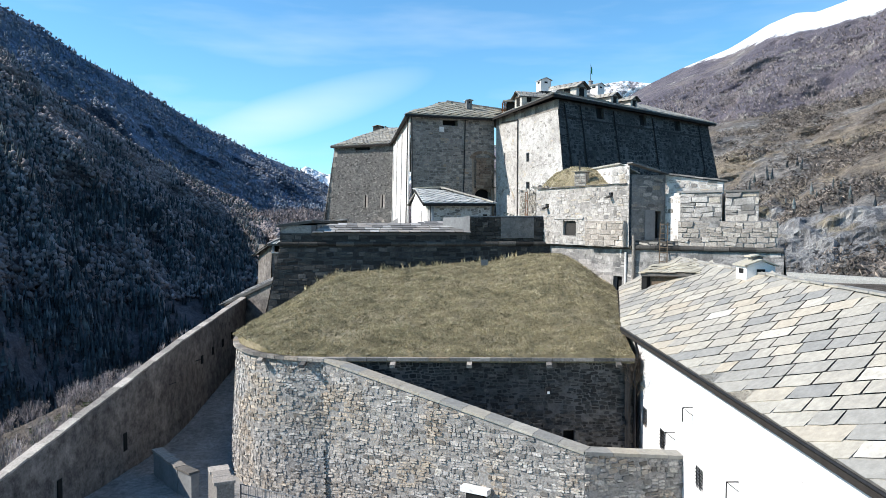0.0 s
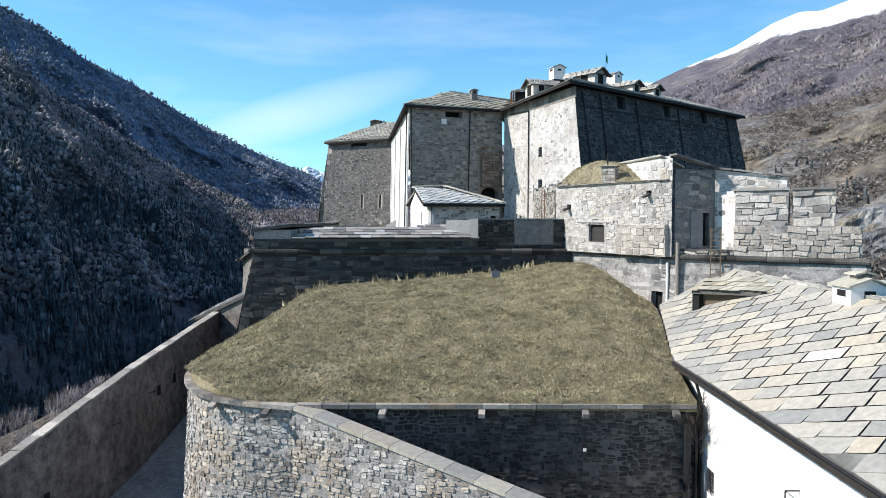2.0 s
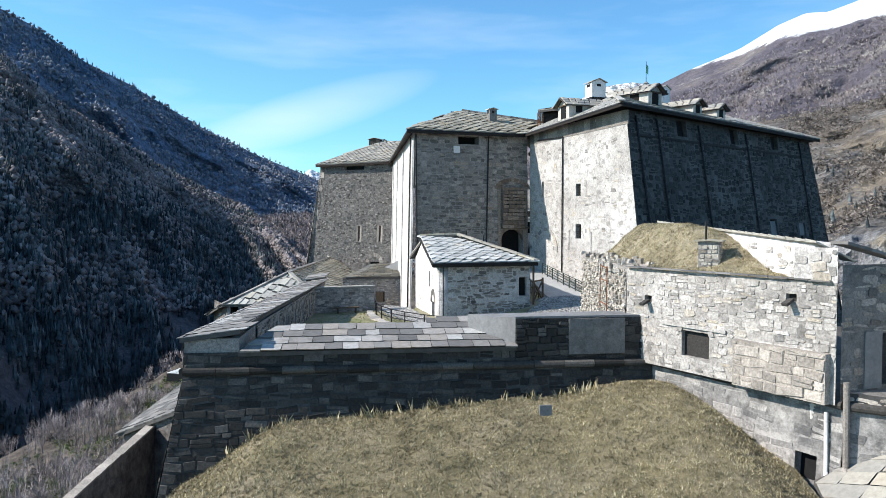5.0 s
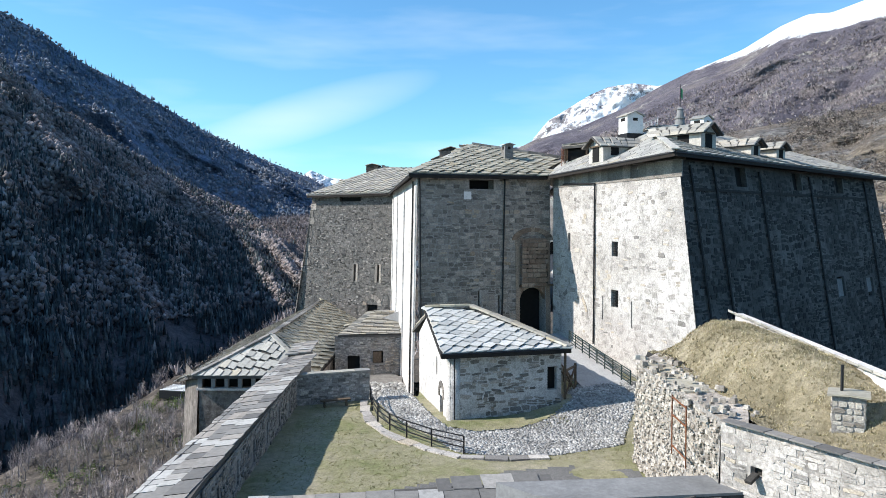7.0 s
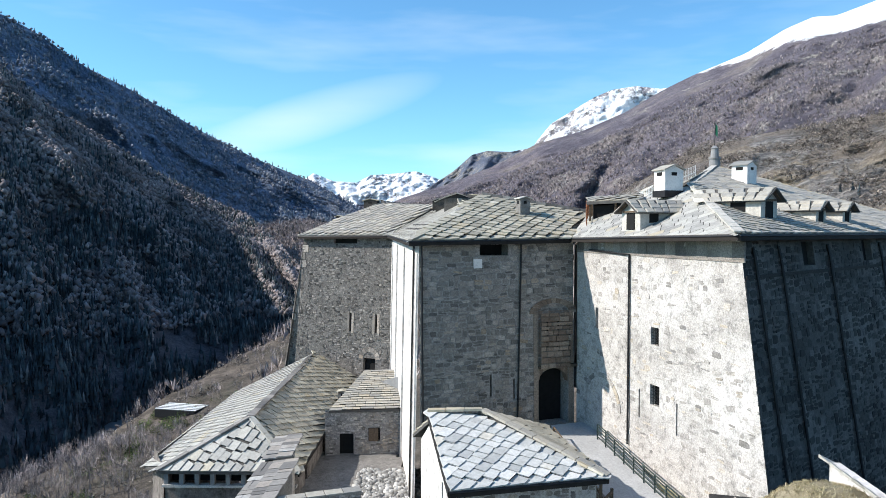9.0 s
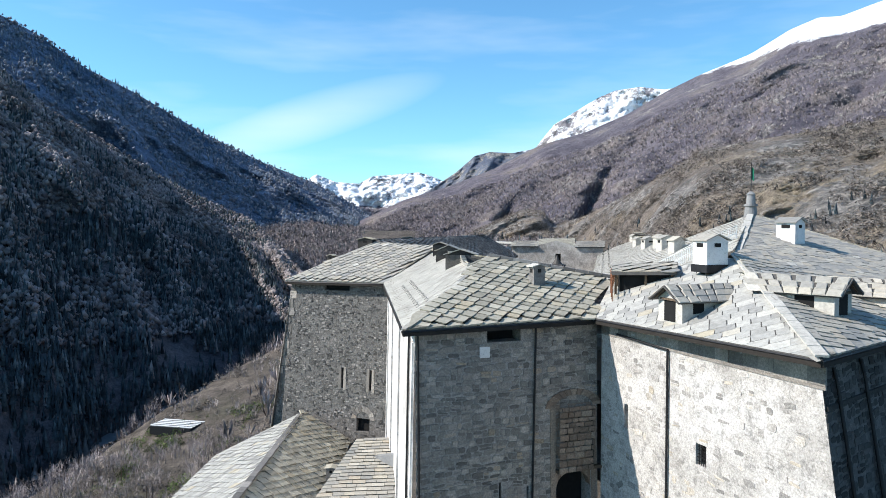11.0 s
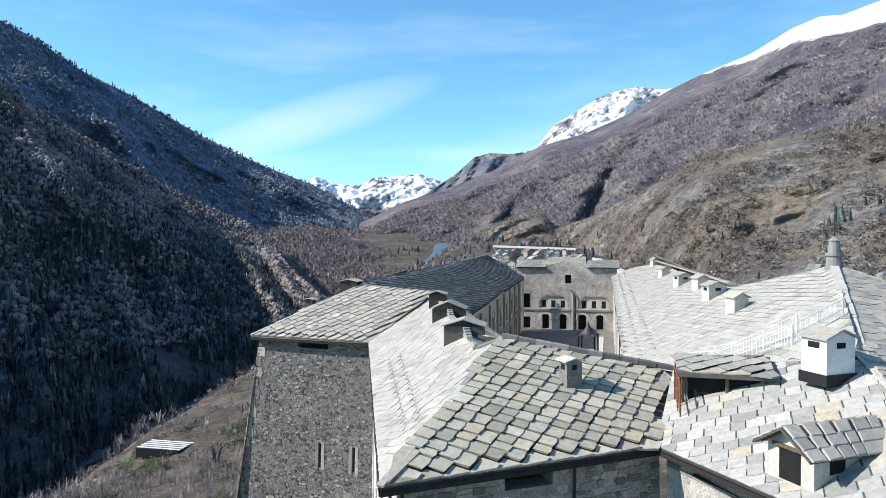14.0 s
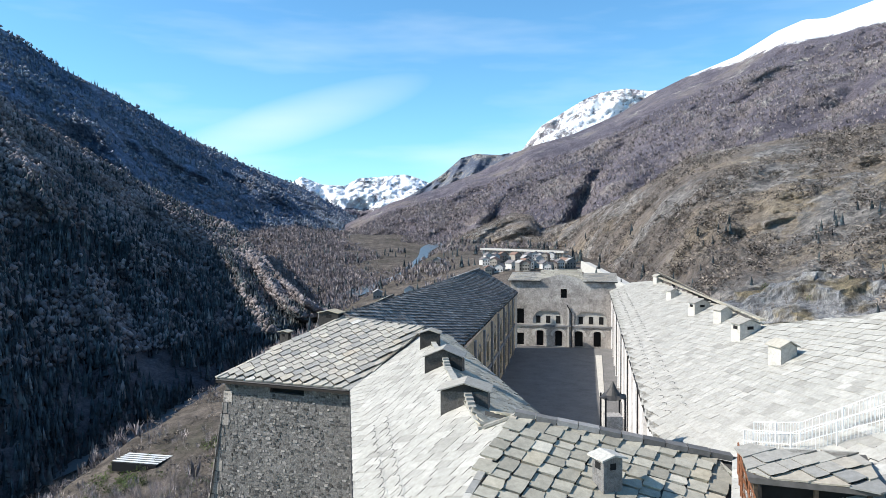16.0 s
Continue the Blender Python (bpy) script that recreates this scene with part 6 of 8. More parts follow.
cas_side = wall_part(casemate, [(C0, C1, 16, 23.0, 0.03, [])], M_MORTAR, dict(SMALL, course=(0.1, 0.24), width=(0.14, 0.45), proud=(0.01, 0.11), skip=0.1), M_RUBBLE_PALE, 200, NEAR(7.5, 72, 22), jag=0.3, name="broken_wall", label="broken rubble wall core")
cas_wall = wall_part(casemate, [(C1, C2, 17.9, 22.95, 0.0, [(4.75, 18.7, 1.7, 1.3), (1.6, 21.2, 0.5, 0.35), (9.9, 22.0, 0.5, 0.35)])], M_CASEMATE, dict(course=(0.14, 0.4), width=(0.18, 0.85), proud=(0.0, 0.035), joint=0.025, wob=0.25, split=0.3, skip=0.2), M_STONE_LIGHT, 300, NEAR(10, 63, 22), depth=0.9, jag=0.3)
cap_line(casemate, (C1[0] + 0.1, C1[1] - 0.1, 23.0), (C2[0], C2[1] + 0.2, 23.0), M_SLATE_DARK, 0.55, 0.05, 0.9, name="edge_slab")
cap_line(casemate, (8.3, 72.0, 22.98), (8.2, 79.0, 22.98), M_SLATE, 1.3, 0.1, 1.4, name="edge_slab")
at, d, n = on_wall(C1, C2, 22.95)
arch_ring(cas_wall, at, 4.75, 19.9, 0.85, 0.05, 0.3, M_STONE_LIGHT, n=7, tall=0.6)
strip(cas_wall, at, 7.2, 11.7, 17.9, 20.0, 0.35, M_STONE, "ledge_block", "projecting ashlar ledge")
P_ = Pieces("stone", M_STONE_GREY, cas_wall, 20, None, 0.14)
masonry(P_, tuple(at(7.2, 0, 0.36)[:2]), tuple(at(11.7, 0, 0.36)[:2]), 17.9, 20.0, 0, [], course=(0.36, 0.58), width=(0.4, 1.3), proud=(0.0, 0.05), joint=0.03, split=0.2, wob=0.1)
P_.done()
for u, z in ((1.6, 21.2), (9.9, 22.0)):
    s = Shape()
    s.bar(at(u, z + 0.1, 0.0), at(u + 0.05, z - 0.1, 0.55), 0.26, 0.13)
    s.out("drain_spout", M_STONE_DARK, cas_wall)
strip(cas_wall, at, 2.6, 6.6, 20.15, 20.3, 0.1, M_STONE_LIGHT, "string_course")


def turf_z(x, y):
    # low along the broken front, rising to a crest beside the parapet wall
    inner = (x - 7.8) * 0.855 + (y - 67.6) * 0.52
    rise = smooth(0.6, 5.2, inner) * smooth(8.7, 11.8, x + 0.03 * (y - 74)) * smooth(57, 72, y) * (1 - smooth(79.0, 83.5, y))
    fall = 1.0 - 0.12 * smooth(12.5, 14.0, x)
    return 22.9 + 2.4 * rise * fall + 0.1 * noise.fractal(Vector((x, y, 3)), 1.0, 2.0, 4)


turf = patch("turf_roof", [(9.3, 80.2), (9.1, 70.5), (8.9, 67.0), (8.6, 66.6), (13.9, 57.7), (13.75, 83), (9.6, 83)], turf_z, M_TURF, "dry turf covering the casemate vault", "grass", 0.4)
s = Shape()
s.prism([(7.6, 79), (8.0, 67.8), (13.9, 58.0), (13.6, 84), (9.5, 85)], 17.95, 22.6)
s.out("vault", M_STONE_DARK, casemate)
stack = chimney(casemate, (11.7, 65.7), (1.05, 0.9), -0.5, 22.6, 24.45, M_MORTAR, 0.04, vents=False, cap_mat=M_SLATE)
turn = lambda x, y: (11.7 + math.cos(-0.5) * x - math.sin(-0.5) * y, 65.7 + math.sin(-0.5) * x + math.cos(-0.5) * y)  # noqa: E731
ring = [turn(-0.525, -0.45), turn(0.525, -0.45), turn(0.525, 0.45), turn(-0.525, 0.45)]
P_ = Pieces("stone", M_RUBBLE_PALE, stack, 60, None, 0.3)
for p, q in zip(ring, ring[1:] + ring[:1]):
    masonry(P_, p, q, 22.7, 24.35, 0.0, [], course=(0.12, 0.28), width=(0.2, 0.5), proud=(0.0, 0.05), joint=0.02, skip=0.08)
P_.done()
s = Shape()
s.tube((11.55, 65.9, 24.3), (11.55, 65.9, 25.5), 0.06, 6)
s.out("pole", M_IRON, casemate)
# flat rubble head of the broken wall
s = Shape()
s.prism([(7.45, 79.1), (7.9, 67.9), (8.6, 66.9), (9.6, 69.5), (10.2, 83.5)], 22.5, [22.95, 22.95, 22.95, 23.05, 23.05])
s.out("wall_head", M_ROUGHCAST, casemate)
# broken stones along the torn edge
for k in range(150):
    y = rng.uniform(67.6, 79.2)
    s = Shape()
    r = rng.uniform(0.12, 0.34)
    s.box((7.5 + rng.uniform(-0.15, 1.9), y, 22.95 + rng.uniform(-0.3, 0.35)), (r, r * rng.uniform(0.6, 1.3), r * 0.7), rng.uniform(0, 3), 0.8)
    s.out("loose_stone", M_RUBBLE_PALE, cas_side)
s = Shape()
for z in (20.6, 22.0, 22.8):
    s.bar((7.2, 70.0, z), (7.2, 72.0, z), 0.05)
s.bar((7.2, 70.0, 20.2), (7.2, 70.0, 22.9), 0.05)
s.bar((7.2, 72.0, 20.2), (7.2, 72.0, 22.9), 0.05)
s.out("iron_frame", M_RUST, casemate)
s = Shape()
s.prism([(13.6, 58.6), (14.1, 58.2), (14.0, 81.3), (13.55, 81.3)], 17, [24.6, 24.6, 25.45, 25.45])
white_parapet = s.out("white_wall", M_LIMEWASH, casemate, label="limewashed parapet wall")
P_ = Pieces("stone", M_STONE_LIGHT, white_parapet, 30, NEAR(13.6, 62, 24), 0.3)
masonry(P_, (13.55, 81.3), (13.6, 58.6), 22.9, 24.5, 0.0, [], **dict(RAGGED, proud=(-0.01, 0.03), skip=0.6))
P_.done()
for k in range(26):
    y = 58.0 + 0.92 * k
    s = Shape()
    s.hexa([(13.4, y, 24.6 + k * 0.034), (15.0, y, 23.8 + k * 0.034), (15.0, y + 1.0, 23.8 + k * 0.034), (13.4, y + 1.0, 24.6 + k * 0.034), (13.4, y, 24.68 + k * 0.034), (15.0, y, 23.88 + k * 0.034), (15.0, y + 1.0, 23.96 + k * 0.034), (13.4, y + 1.0, 24.76 + k * 0.034)])
    s.out("coping_slab", M_SLATE_CREAM, casemate)
at, d, n = on_wall((14.2, 57.4), (17.2, 58.5), 24.5)
bay = wall_part(casemate, [((14.2, 57.4), (17.2, 58.5), 17.9, 23.7, 0.0, [(2.5, 18.6, 0.55, 2.2)])], M_ROUGH, dict(RAGGED, proud=(0.0, 0.03), skip=0.45), M_STONE, 20, NEAR(15, 58, 22), jag=0.3, name="bay_wall", hole="doorway")
strip(bay, at, 1.25, 2.2, 18.5, 20.9, 0.06, M_CONCRETE, "door_panel", "grey weathered door panel")
P0, P1, P2, P3, P4 = (17.2, 58.7), (17.75, 56.4), (20.4, 54.75), (20.6, 54.62), (22.6, 53.38)
pier = wall_part(casemate, [(P0, P1, 17.9, 22.2, 0.0, [])], M_LIMEWASH, dict(RAGGED, proud=(-0.01, 0.02), skip=0.75), M_STONE_LIGHT, 20, NEAR(17, 57, 20), jag=0.3, name="pier_side", label="flaking limewash on the pier")
pier2 = wall_part(casemate, [(P1, P2, 17.9, 22.2, 0.0, []), (P3, P4, 17.9, 22.2, 0, [])], M_FLANK, dict(RAGGED, course=(0.3, 0.6), width=(0.5, 1.6), proud=(0.0, 0.09), joint=0.012, split=0.15, wob=0.12), M_STONE_LIGHT, 100, NEAR(18, 55, 20), jag=0.13, name="pier_wall")
ledge = wall_part(casemate, [((17.35, 55.5), (23.3, 51.78), 17.9, 20.0, 0.0, [])], M_FLANK, dict(RAGGED, course=(0.3, 0.55), width=(0.4, 1.2), proud=(0.0, 0.08), joint=0.012, wob=0.12), M_STONE_GREY, 100, NEAR(18, 55, 19), jag=0.13, name="ledge_wall")
wall_part(casemate, [((14.4, 57.35), (17.35, 55.5), 17.9, 18.45, 0.0, [])], M_MORTAR_MID, dict(RAGGED, course=(0.2, 0.3)), M_STONE_GREY, 20, NEAR(16, 56, 18), jag=0.3, name="low_wall")
s = Shape()
s.prism([(17.35, 55.56), (23.3, 51.84), (23.7, 53.2), (17.9, 56.6)], 17.9, 19.97)
s.out("ledge_core", M_ROUGHCAST, casemate)
s = Shape()
s.prism([(14.42, 57.4), (17.35, 55.56), (17.6, 56.6), (17.25, 58.55)], 17.7, 18.42)
s.out("low_wall_top", M_ROUGH, casemate)
s = Shape()
s.prism([(P1[0] + 0.03, P1[1] + 0.04), (20.4, 54.8), (21.2, 56.3), (17.3, 58.65)], 17, 22.15)
s.prism([(20.62, 54.68), (22.6, 53.44), (23.2, 54.8), (21.3, 56.2)], 17, 22.15)
s.out("pier_core", M_STONE, casemate)
pa, pd_, pn_ = on_wall(P1, P2, 22.2)
strip(pier2, pa, -0.25, 3.2, 22.2, 22.36, 0.12, M_SLATE_DARK, "pier_cornice")
pa, pd_, pn_ = on_wall(P3, P4, 22.2)
strip(pier2, pa, 0.0, 2.4, 22.2, 22.34, 0.12, M_SLATE_DARK, "pier_cornice")
s = Shape()
s.prism([(17.2, 58.72), (21.05, 56.4), (21.3, 56.85), (17.45, 59.2)], 17, [23.75, 23.05, 23.05, 23.75])
back_wall = s.out("back_wall", M_LIMEWASH, casemate)
P_ = Pieces("stone", M_STONE_LIGHT, back_wall, 20, NEAR(18, 58, 23), 0.3)
masonry(P_, (17.2, 58.71), (21.05, 56.39), 22.2, 23.6, 0.0, [], top=lambda u: 23.65 - 0.155 * u, **dict(RAGGED, proud=(0.0, 0.05), skip=0.25))
P_.done()
for p, q in (((14.0, 57.3, 24.6), (17.2, 58.6, 23.85)), ((17.2, 58.85, 23.85), (21.5, 56.3, 23.12))):
    cap_line(casemate, p, q, M_SLATE_DARK, 0.8, 0.12, 0.6, name="tile_coping")
s = Shape()
s.prism([(14.4, 57.5), (23.65, 51.65), (30, 80), (14.5, 84)], 14, 17.8)
s.out("platform", M_STONE_DARK, casemate)

wall_part(casemate, [((13.0, 59.05), C2, 22.9, 24.4, 0.0, []), (C2, (14.25, 58.6), 17.9, 24.4, 0, [])], M_LIME, dict(RAGGED, proud=(-0.01, 0.04), skip=0.35), M_STONE_LIGHT, 0, jag=0.3, name="corner_wall")

# ladder, pipes by the corner
ladder = thing("ladder", "old wooden ladder leaning against the wall", "ladder", (15.8, 56.2, 15.4))
for dx in (0, 0.5):
    s = Shape()
    s.bar((15.8 + dx, 55.2 - dx * 0.6, 15.2), (16.15 + dx, 56.15 - dx * 0.6, 19.9), 0.07)
    s.out("rail", M_WOOD, ladder)
for k in range(13):
    t = (k + 0.6) / 13
    s = Shape()
    s.bar((15.8 + 0.35 * t, 55.2 + 0.95 * t, 15.2 + 4.7 * t), (16.3 + 0.35 * t, 54.9 + 0.95 * t, 15.2 + 4.7 * t), 0.05)
    s.out("rung", M_WOOD, ladder)
drain = thing("drain_pipe", "pale drain pipes running down the bastion corner", "pipe", (14.2, 57, 15))
pipe_run(drain, [(13.9, 57.9, 17.5), (13.86, 57.75, 15.0), (13.6, 57.2, 14.5)], 0.09, "pipe", M_PLASTER)
pipe_run(drain, [(14.35, 57.2, 18.9), (14.3, 57.05, 15.4), (14.1, 56.6, 14.7)], 0.13, "pipe", M_STONE)

# retaining wall with its coping
retaining = thing("retaining_wall", "curved rubble retaining wall with stone coping in front of the grass mound", "wall", (-2, 44, 5))
ARC = [(-15.6, 62.0), (-15.6, 52.5), (-15.1, 49.6), (-14.4, 47.6), (-13.3, 45.7), (-11.9, 44.3), (-10.2, 43.4), (-7.7, 42.7)]


def rounded(pts, n=4):
    """A finer line through the same corners."""
    out = []
    for i in range(len(pts) - 1):
        p0, p1, p2, p3 = (Vector(pts[min(max(k, 0), len(pts) - 1)]) for k in (i - 1, i, i + 1, i + 2))
        for j in range(n):
            t = j / n
            out.append(tuple(0.5 * ((2 * p1) + (p2 - p0) * t + (2 * p0 - 5 * p1 + 4 * p2 - p3) * t * t + (3 * p1 - p0 - 3 * p2 + p3) * t ** 3)))
    return [pts[0], *rounded_tail(out, pts)]


def rounded_tail(out, pts):
    return out[1:] + [pts[-1]]


FINE_ARC = [ARC[0], *rounded(ARC[1:], 3)]
ret_wall = wall_part(retaining, [(p, q, 3.0, 11.5, 0.05, [], (0.004, 0.004)) for p, q in zip(FINE_ARC, FINE_ARC[1:])], M_MORTAR)
P_ = Pieces("stone", M_RUBBLE, ret_wall, 300, NEAR(-10, 43, 9), 0.3)
for p, q in zip(FINE_ARC, FINE_ARC[1:]):
    masonry(P_, p, q, 3.0, 11.5, 0.05, [], (0.03, 0.03), **SMALL)
P_.done()
dark_face = wall_part(retaining, [((-7.7, 43.2), (11.2, 43.6), 3.0, 11.5, 0.02, [(14.8, 5.6, 0.7, 1.6)])], M_MORTAR_MID, SMALL, M_STONE_BLACKISH, 100, NEAR(3, 43, 10), jag=0.3, name="shaded_wall")
for p, q in [*zip(FINE_ARC, FINE_ARC[1:]), ((-7.7, 43.0), (11.0, 43.4))]:
    dd, ln = plan_dir(p, q)
    m = max(1, int(ln / 1.2))
    for i in range(m):
        a, b = Vector((*p, 11.62)) + dd * ln * i / m, Vector((*p, 11.62)) + dd * ln * (i + 0.98) / m
        s = Shape()
        s.bar(a, b, 0.55, 0.2)
        s.out("coping_stone", M_STONE, retaining)
for x, y in ((-11.9, 43.9), (-9.0, 42.6), (-3.6, 42.7), (1.0, 42.8), (5.8, 42.9), (10.0, 43.0)):
    s = Shape()
    s.bar((x, y + 0.4, 11.45), (x - 0.05, y - 0.35, 11.3), 0.3, 0.2)
    s.out("drain_spout", M_STONE, retaining)
s = Shape()
s.box((5.75, 43.0, 9.75), (0.3, 0.3, 0.35))
s.tube((5.75, 43.3, 10.0), (5.75, 42.9, 10.1), 0.04, 6)
wall_lamp = tagged(s.out("wall_lamp", M_IRON), "small dark floodlight fixed to the shaded wall", "lamp")
s = Shape()
s.box((5.75, 42.83, 9.66), (0.15, 0.06, 0.14))
s.out("glass", M_WHITE, wall_lamp)
pipe_run(retaining, [(10.6, 43.2, 11.4), (10.6, 43.2, 3.5)], 0.16, "drain_pipe")
pipe_run(retaining, [(11.05, 43.35, 11.0), (11.05, 43.35, 3.5)], 0.09, "drain_pipe")


def mound_z(x, y):
    top = 11.75 + 0.15
    rise = 0.3 + 3.2 * smooth(-16.5, -9.5, x) + 0.75 * smooth(-9, 2, x) + 0.85 * smooth(2, 8.5, x) - 1.9 * smooth(9.2, 13.5, x)
    k = min(1, max(0, (y - 43.3) / 19.3))
    k = 0.75 * k + 0.25 * math.sin(k * math.pi / 2) + 0.06 * math.sin(k * math.pi)
    return top + rise * k + 0.10 * noise.fractal(Vector((x / 2.5, y / 2.5, 0)), 1.0, 2.0, 5)


def mound_left(y):
    return -15.5 + 0.62 * max(0, 49.5 - y) ** 1.25 * 0.72


def mound_right(y):
    return 11.0 + 2.2 * smooth(45, 60, y)


def arc_front(x):
    """The wall's inner line under the mound's front edge."""
    for (x0, y0), (x1, y1) in zip(ARC[1:], ARC[2:]):
        if x0 <= x <= x1:
            return y0 + (y1 - y0) * (x - x0) / max(0.01, x1 - x0)
    return 43.0


def mound():
    nx, ny = 150, 120
    v = []
    for j in range(ny + 1):
        y = 43.0 + 24.2 * j / ny
        xl, xr = mound_left(y), mound_right(y)
        for i in range(nx + 1):
            x = xl + (xr - xl) * i / nx
            y = max(43.0 + 24.2 * j / ny, arc_front(x) + 0.12)
            edge = smooth(0, 0.012, i / nx)
            v.append((x, y, 11.4 if j == 0 else 11.6 + (mound_z(x, y) - 11.6) * (0.3 + 0.7 * edge)))
    f = [(j * (nx + 1) + i, j * (nx + 1) + i + 1, (j + 1) * (nx + 1) + i + 1, (j + 1) * (nx + 1) + i) for j in range(ny) for i in range(nx)]
    tagged(mesh("grass_mound", v, f, M_GRASS, None, True), "sloping mound of dry winter grass behind the wall", "grass", kind="structure")


mound()

# ramp wall: sloping rubble wall with slab coping
ramp_wall = thing("ramp_wall", "sloping rubble wall with flat stone coping", "wall", (2, 38, 5))
RW = [(-7.8, 42.6, 11.55), (6.5, 34.95, 8.5), (12.2, 35.9, 8.0)]
s = Shape()
for (x0, y0, t0), (x1, y1, t1) in zip(RW, RW[1:]):
    dd, ln = plan_dir((x0, y0), (x1, y1))
    nn = Vector((-dd.y, dd.x, 0)) * 0.75
    a, b = Vector((x0, y0, 0)), Vector((x1, y1, 0))
    lo = Vector((0, 0, 1.0))
    s.hexa([a + lo, b + lo, b + nn + lo, a + nn + lo, a + Vector((0, 0, t0)), b + Vector((0, 0, t1)), b + nn + Vector((0, 0, t1)), a + nn + Vector((0, 0, t0))])
rw_body = s.out("wall", M_MORTAR, ramp_wall)
P_ = Pieces("stone", M_RUBBLE, rw_body, 300, NEAR(0, 38, 8), 0.3)
for (x0, y0, t0), (x1, y1, t1) in zip(RW, RW[1:]):
    ln = plan_dir((x0, y0), (x1, y1))[1]
    masonry(P_, (x0, y0), (x1, y1), 1.5, t0, 0.0, [], top=lambda u: t0 + (t1 - t0) * u / ln, **SMALL)  # noqa: B023
P_.done()
for (x0, y0, t0), (x1, y1, t1) in zip(RW, RW[1:]):
    dd, ln = plan_dir((x0, y0), (x1, y1))
    nn = Vector((-dd.y, dd.x, 0)) * 0.37
    m = int(ln / 1.25)
    for i in range(m):
        a = Vector((x0, y0, t0)).lerp(Vector((x1, y1, t1)), i / m) + nn + Vector((0, 0, 0.08))
        b = Vector((x0, y0, t0)).lerp(Vector((x1, y1, t1)), (i + 0.985) / m) + nn + Vector((0, 0, 0.08))
        s = Shape()
        s.bar(a, b, 0.95, 0.16)
        s.out("coping_stone", M_SLATE_PALE, ramp_wall)
s = Shape()
s.box((1.25, 37.5, 4.9), (1.0, 0.5, 1.7), -0.49)
s.out("niche", M_DARK, ramp_wall)
s = Shape()
s.box((1.2, 37.45, 5.75), (1.6, 0.5, 0.28), -0.49)
s.out("niche_lintel", M_PLASTER, ramp_wall)

def yard_z(x, y):
    return 3.15 + 0.13 * max(0.0, y - 52) + 0.05 * max(0.0, 44 - y) + 0.06 * max(0.0, x + 8) * smooth(50, 40, y) + 0.06 * noise.fractal(Vector((x / 2, y / 2, 4)), 1.0, 2.0, 4)


patch("yard", [(-24.5, 2), (12.5, 2), (12.5, 46), (-13.5, 49), (-15, 66), (-17, 72), (-22, 90), (-22, 60), (-22.5, 38)], yard_z, M_YARD, "grey gravel yard between the walls", "yard", 0.7)
low_wall = thing("yard_wall", "low curved parapet wall and square pier in the yard", "wall", (-15, 42, 4))
pts = [(-19.5, 47.0), (-18.0, 45.2), (-16.6, 43.6), (-15.4, 42.6)]
for p, q in zip(pts, pts[1:]):
    dd, ln = plan_dir(p, q)
    nn = Vector((dd.y, -dd.x)) * 0.5
    s = Shape()
    s.prism([p, (p[0] + nn.x, p[1] + nn.y), (q[0] + nn.x, q[1] + nn.y), q], -1, 4.7)
    s.out("wall", M_CONCRETE, low_wall)
    cap_line(low_wall, (p[0] + nn.x / 2, p[1] + nn.y / 2, 4.75), (q[0] + nn.x / 2, q[1] + nn.y / 2, 4.75), M_STONE, 0.7, 0.14, 0.8, name="coping")
s = Shape()
s.box((-12.6, 38.2, 4.6), (0.9, 2.6, 3.0), 0.5)
s.out("pier", M_STONE, low_wall)
cap_line(low_wall, (-12.0, 37.0, 6.15), (-13.2, 39.5, 6.15), M_STONE_GREY, 1.0, 0.16, 0.9, name="coping")
railing("yard_railing", "thin steel railing at the edge of the gravel yard", [(-11.6, 38.4, 4.6), (-8.4, 36.8, 4.6), (-5.0, 35.0, 4.5)], 1.0, 1.6, (0.5, 1.0), M_CONCRETE, 0.05, 0.04, 0.16)

# curtain wall
curtain = thing("curtain_wall", "long plastered curtain wall with pale slab coping", "wall", (-21, 50, 3))
CW = [(-24.6, 10, 2.0), (-22.8, 36, 6.9), (-21.2, 55.8, 10.5), (-21.9, 82, 12.4)]
M_CURTAIN = ground_material("old_brown_plaster", [(0.25, [(0.36, (0.12, 0.106, 0.098)), (0.5, (0.20, 0.175, 0.157)), (0.64, (0.29, 0.255, 0.228))]), (1.5, [(0.36, G(0.4)), (0.6, G(1.15))]), (9.0, [(0.3, G(0.7)), (0.7, G(1.2))])], relief=0.08)
for (x0, y0, t0), (x1, y1, t1) in zip(CW, CW[1:]):
    s = Shape()
    s.hexa([(x0 - 0.55, y0, -8), (x0, y0, -8), (x1, y1, -8), (x1 - 0.55, y1, -8), (x0 - 0.55, y0, t0), (x0, y0, t0), (x1, y1, t1), (x1 - 0.55, y1, t1)])
    s.out("wall", M_CURTAIN, curtain)
    m = int((y1 - y0) / 1.5)
    a, b = Vector((x0 - 0.28, y0, t0 + 0.07)), Vector((x1 - 0.28, y1, t1 + 0.07))
    for i in range(m):
        s = Shape()
        s.bar(a.lerp(b, i / m), a.lerp(b, (i + 0.98) / m) + Vector((0, 0, rng.uniform(-0.02, 0.05))), 0.62 * rng.uniform(0.93, 1.05), 0.12)
        s.out("coping_stone", M_STONE_GREY, curtain)
for y, z in ((40, 4.6), (47, 5.2), (60, 8.2), (63, 8.4), (66, 8.6), (69, 8.8)):
    x = -22.8 + (y - 36) * 0.08 if y < 55.8 else -21.2 - (y - 55.8) * 0.027
    s = Shape()
    s.box((x, y, z), (0.12, 0.45, 1.2 if y < 50 else 0.7))
    s.out("loophole", M_DARK, curtain)
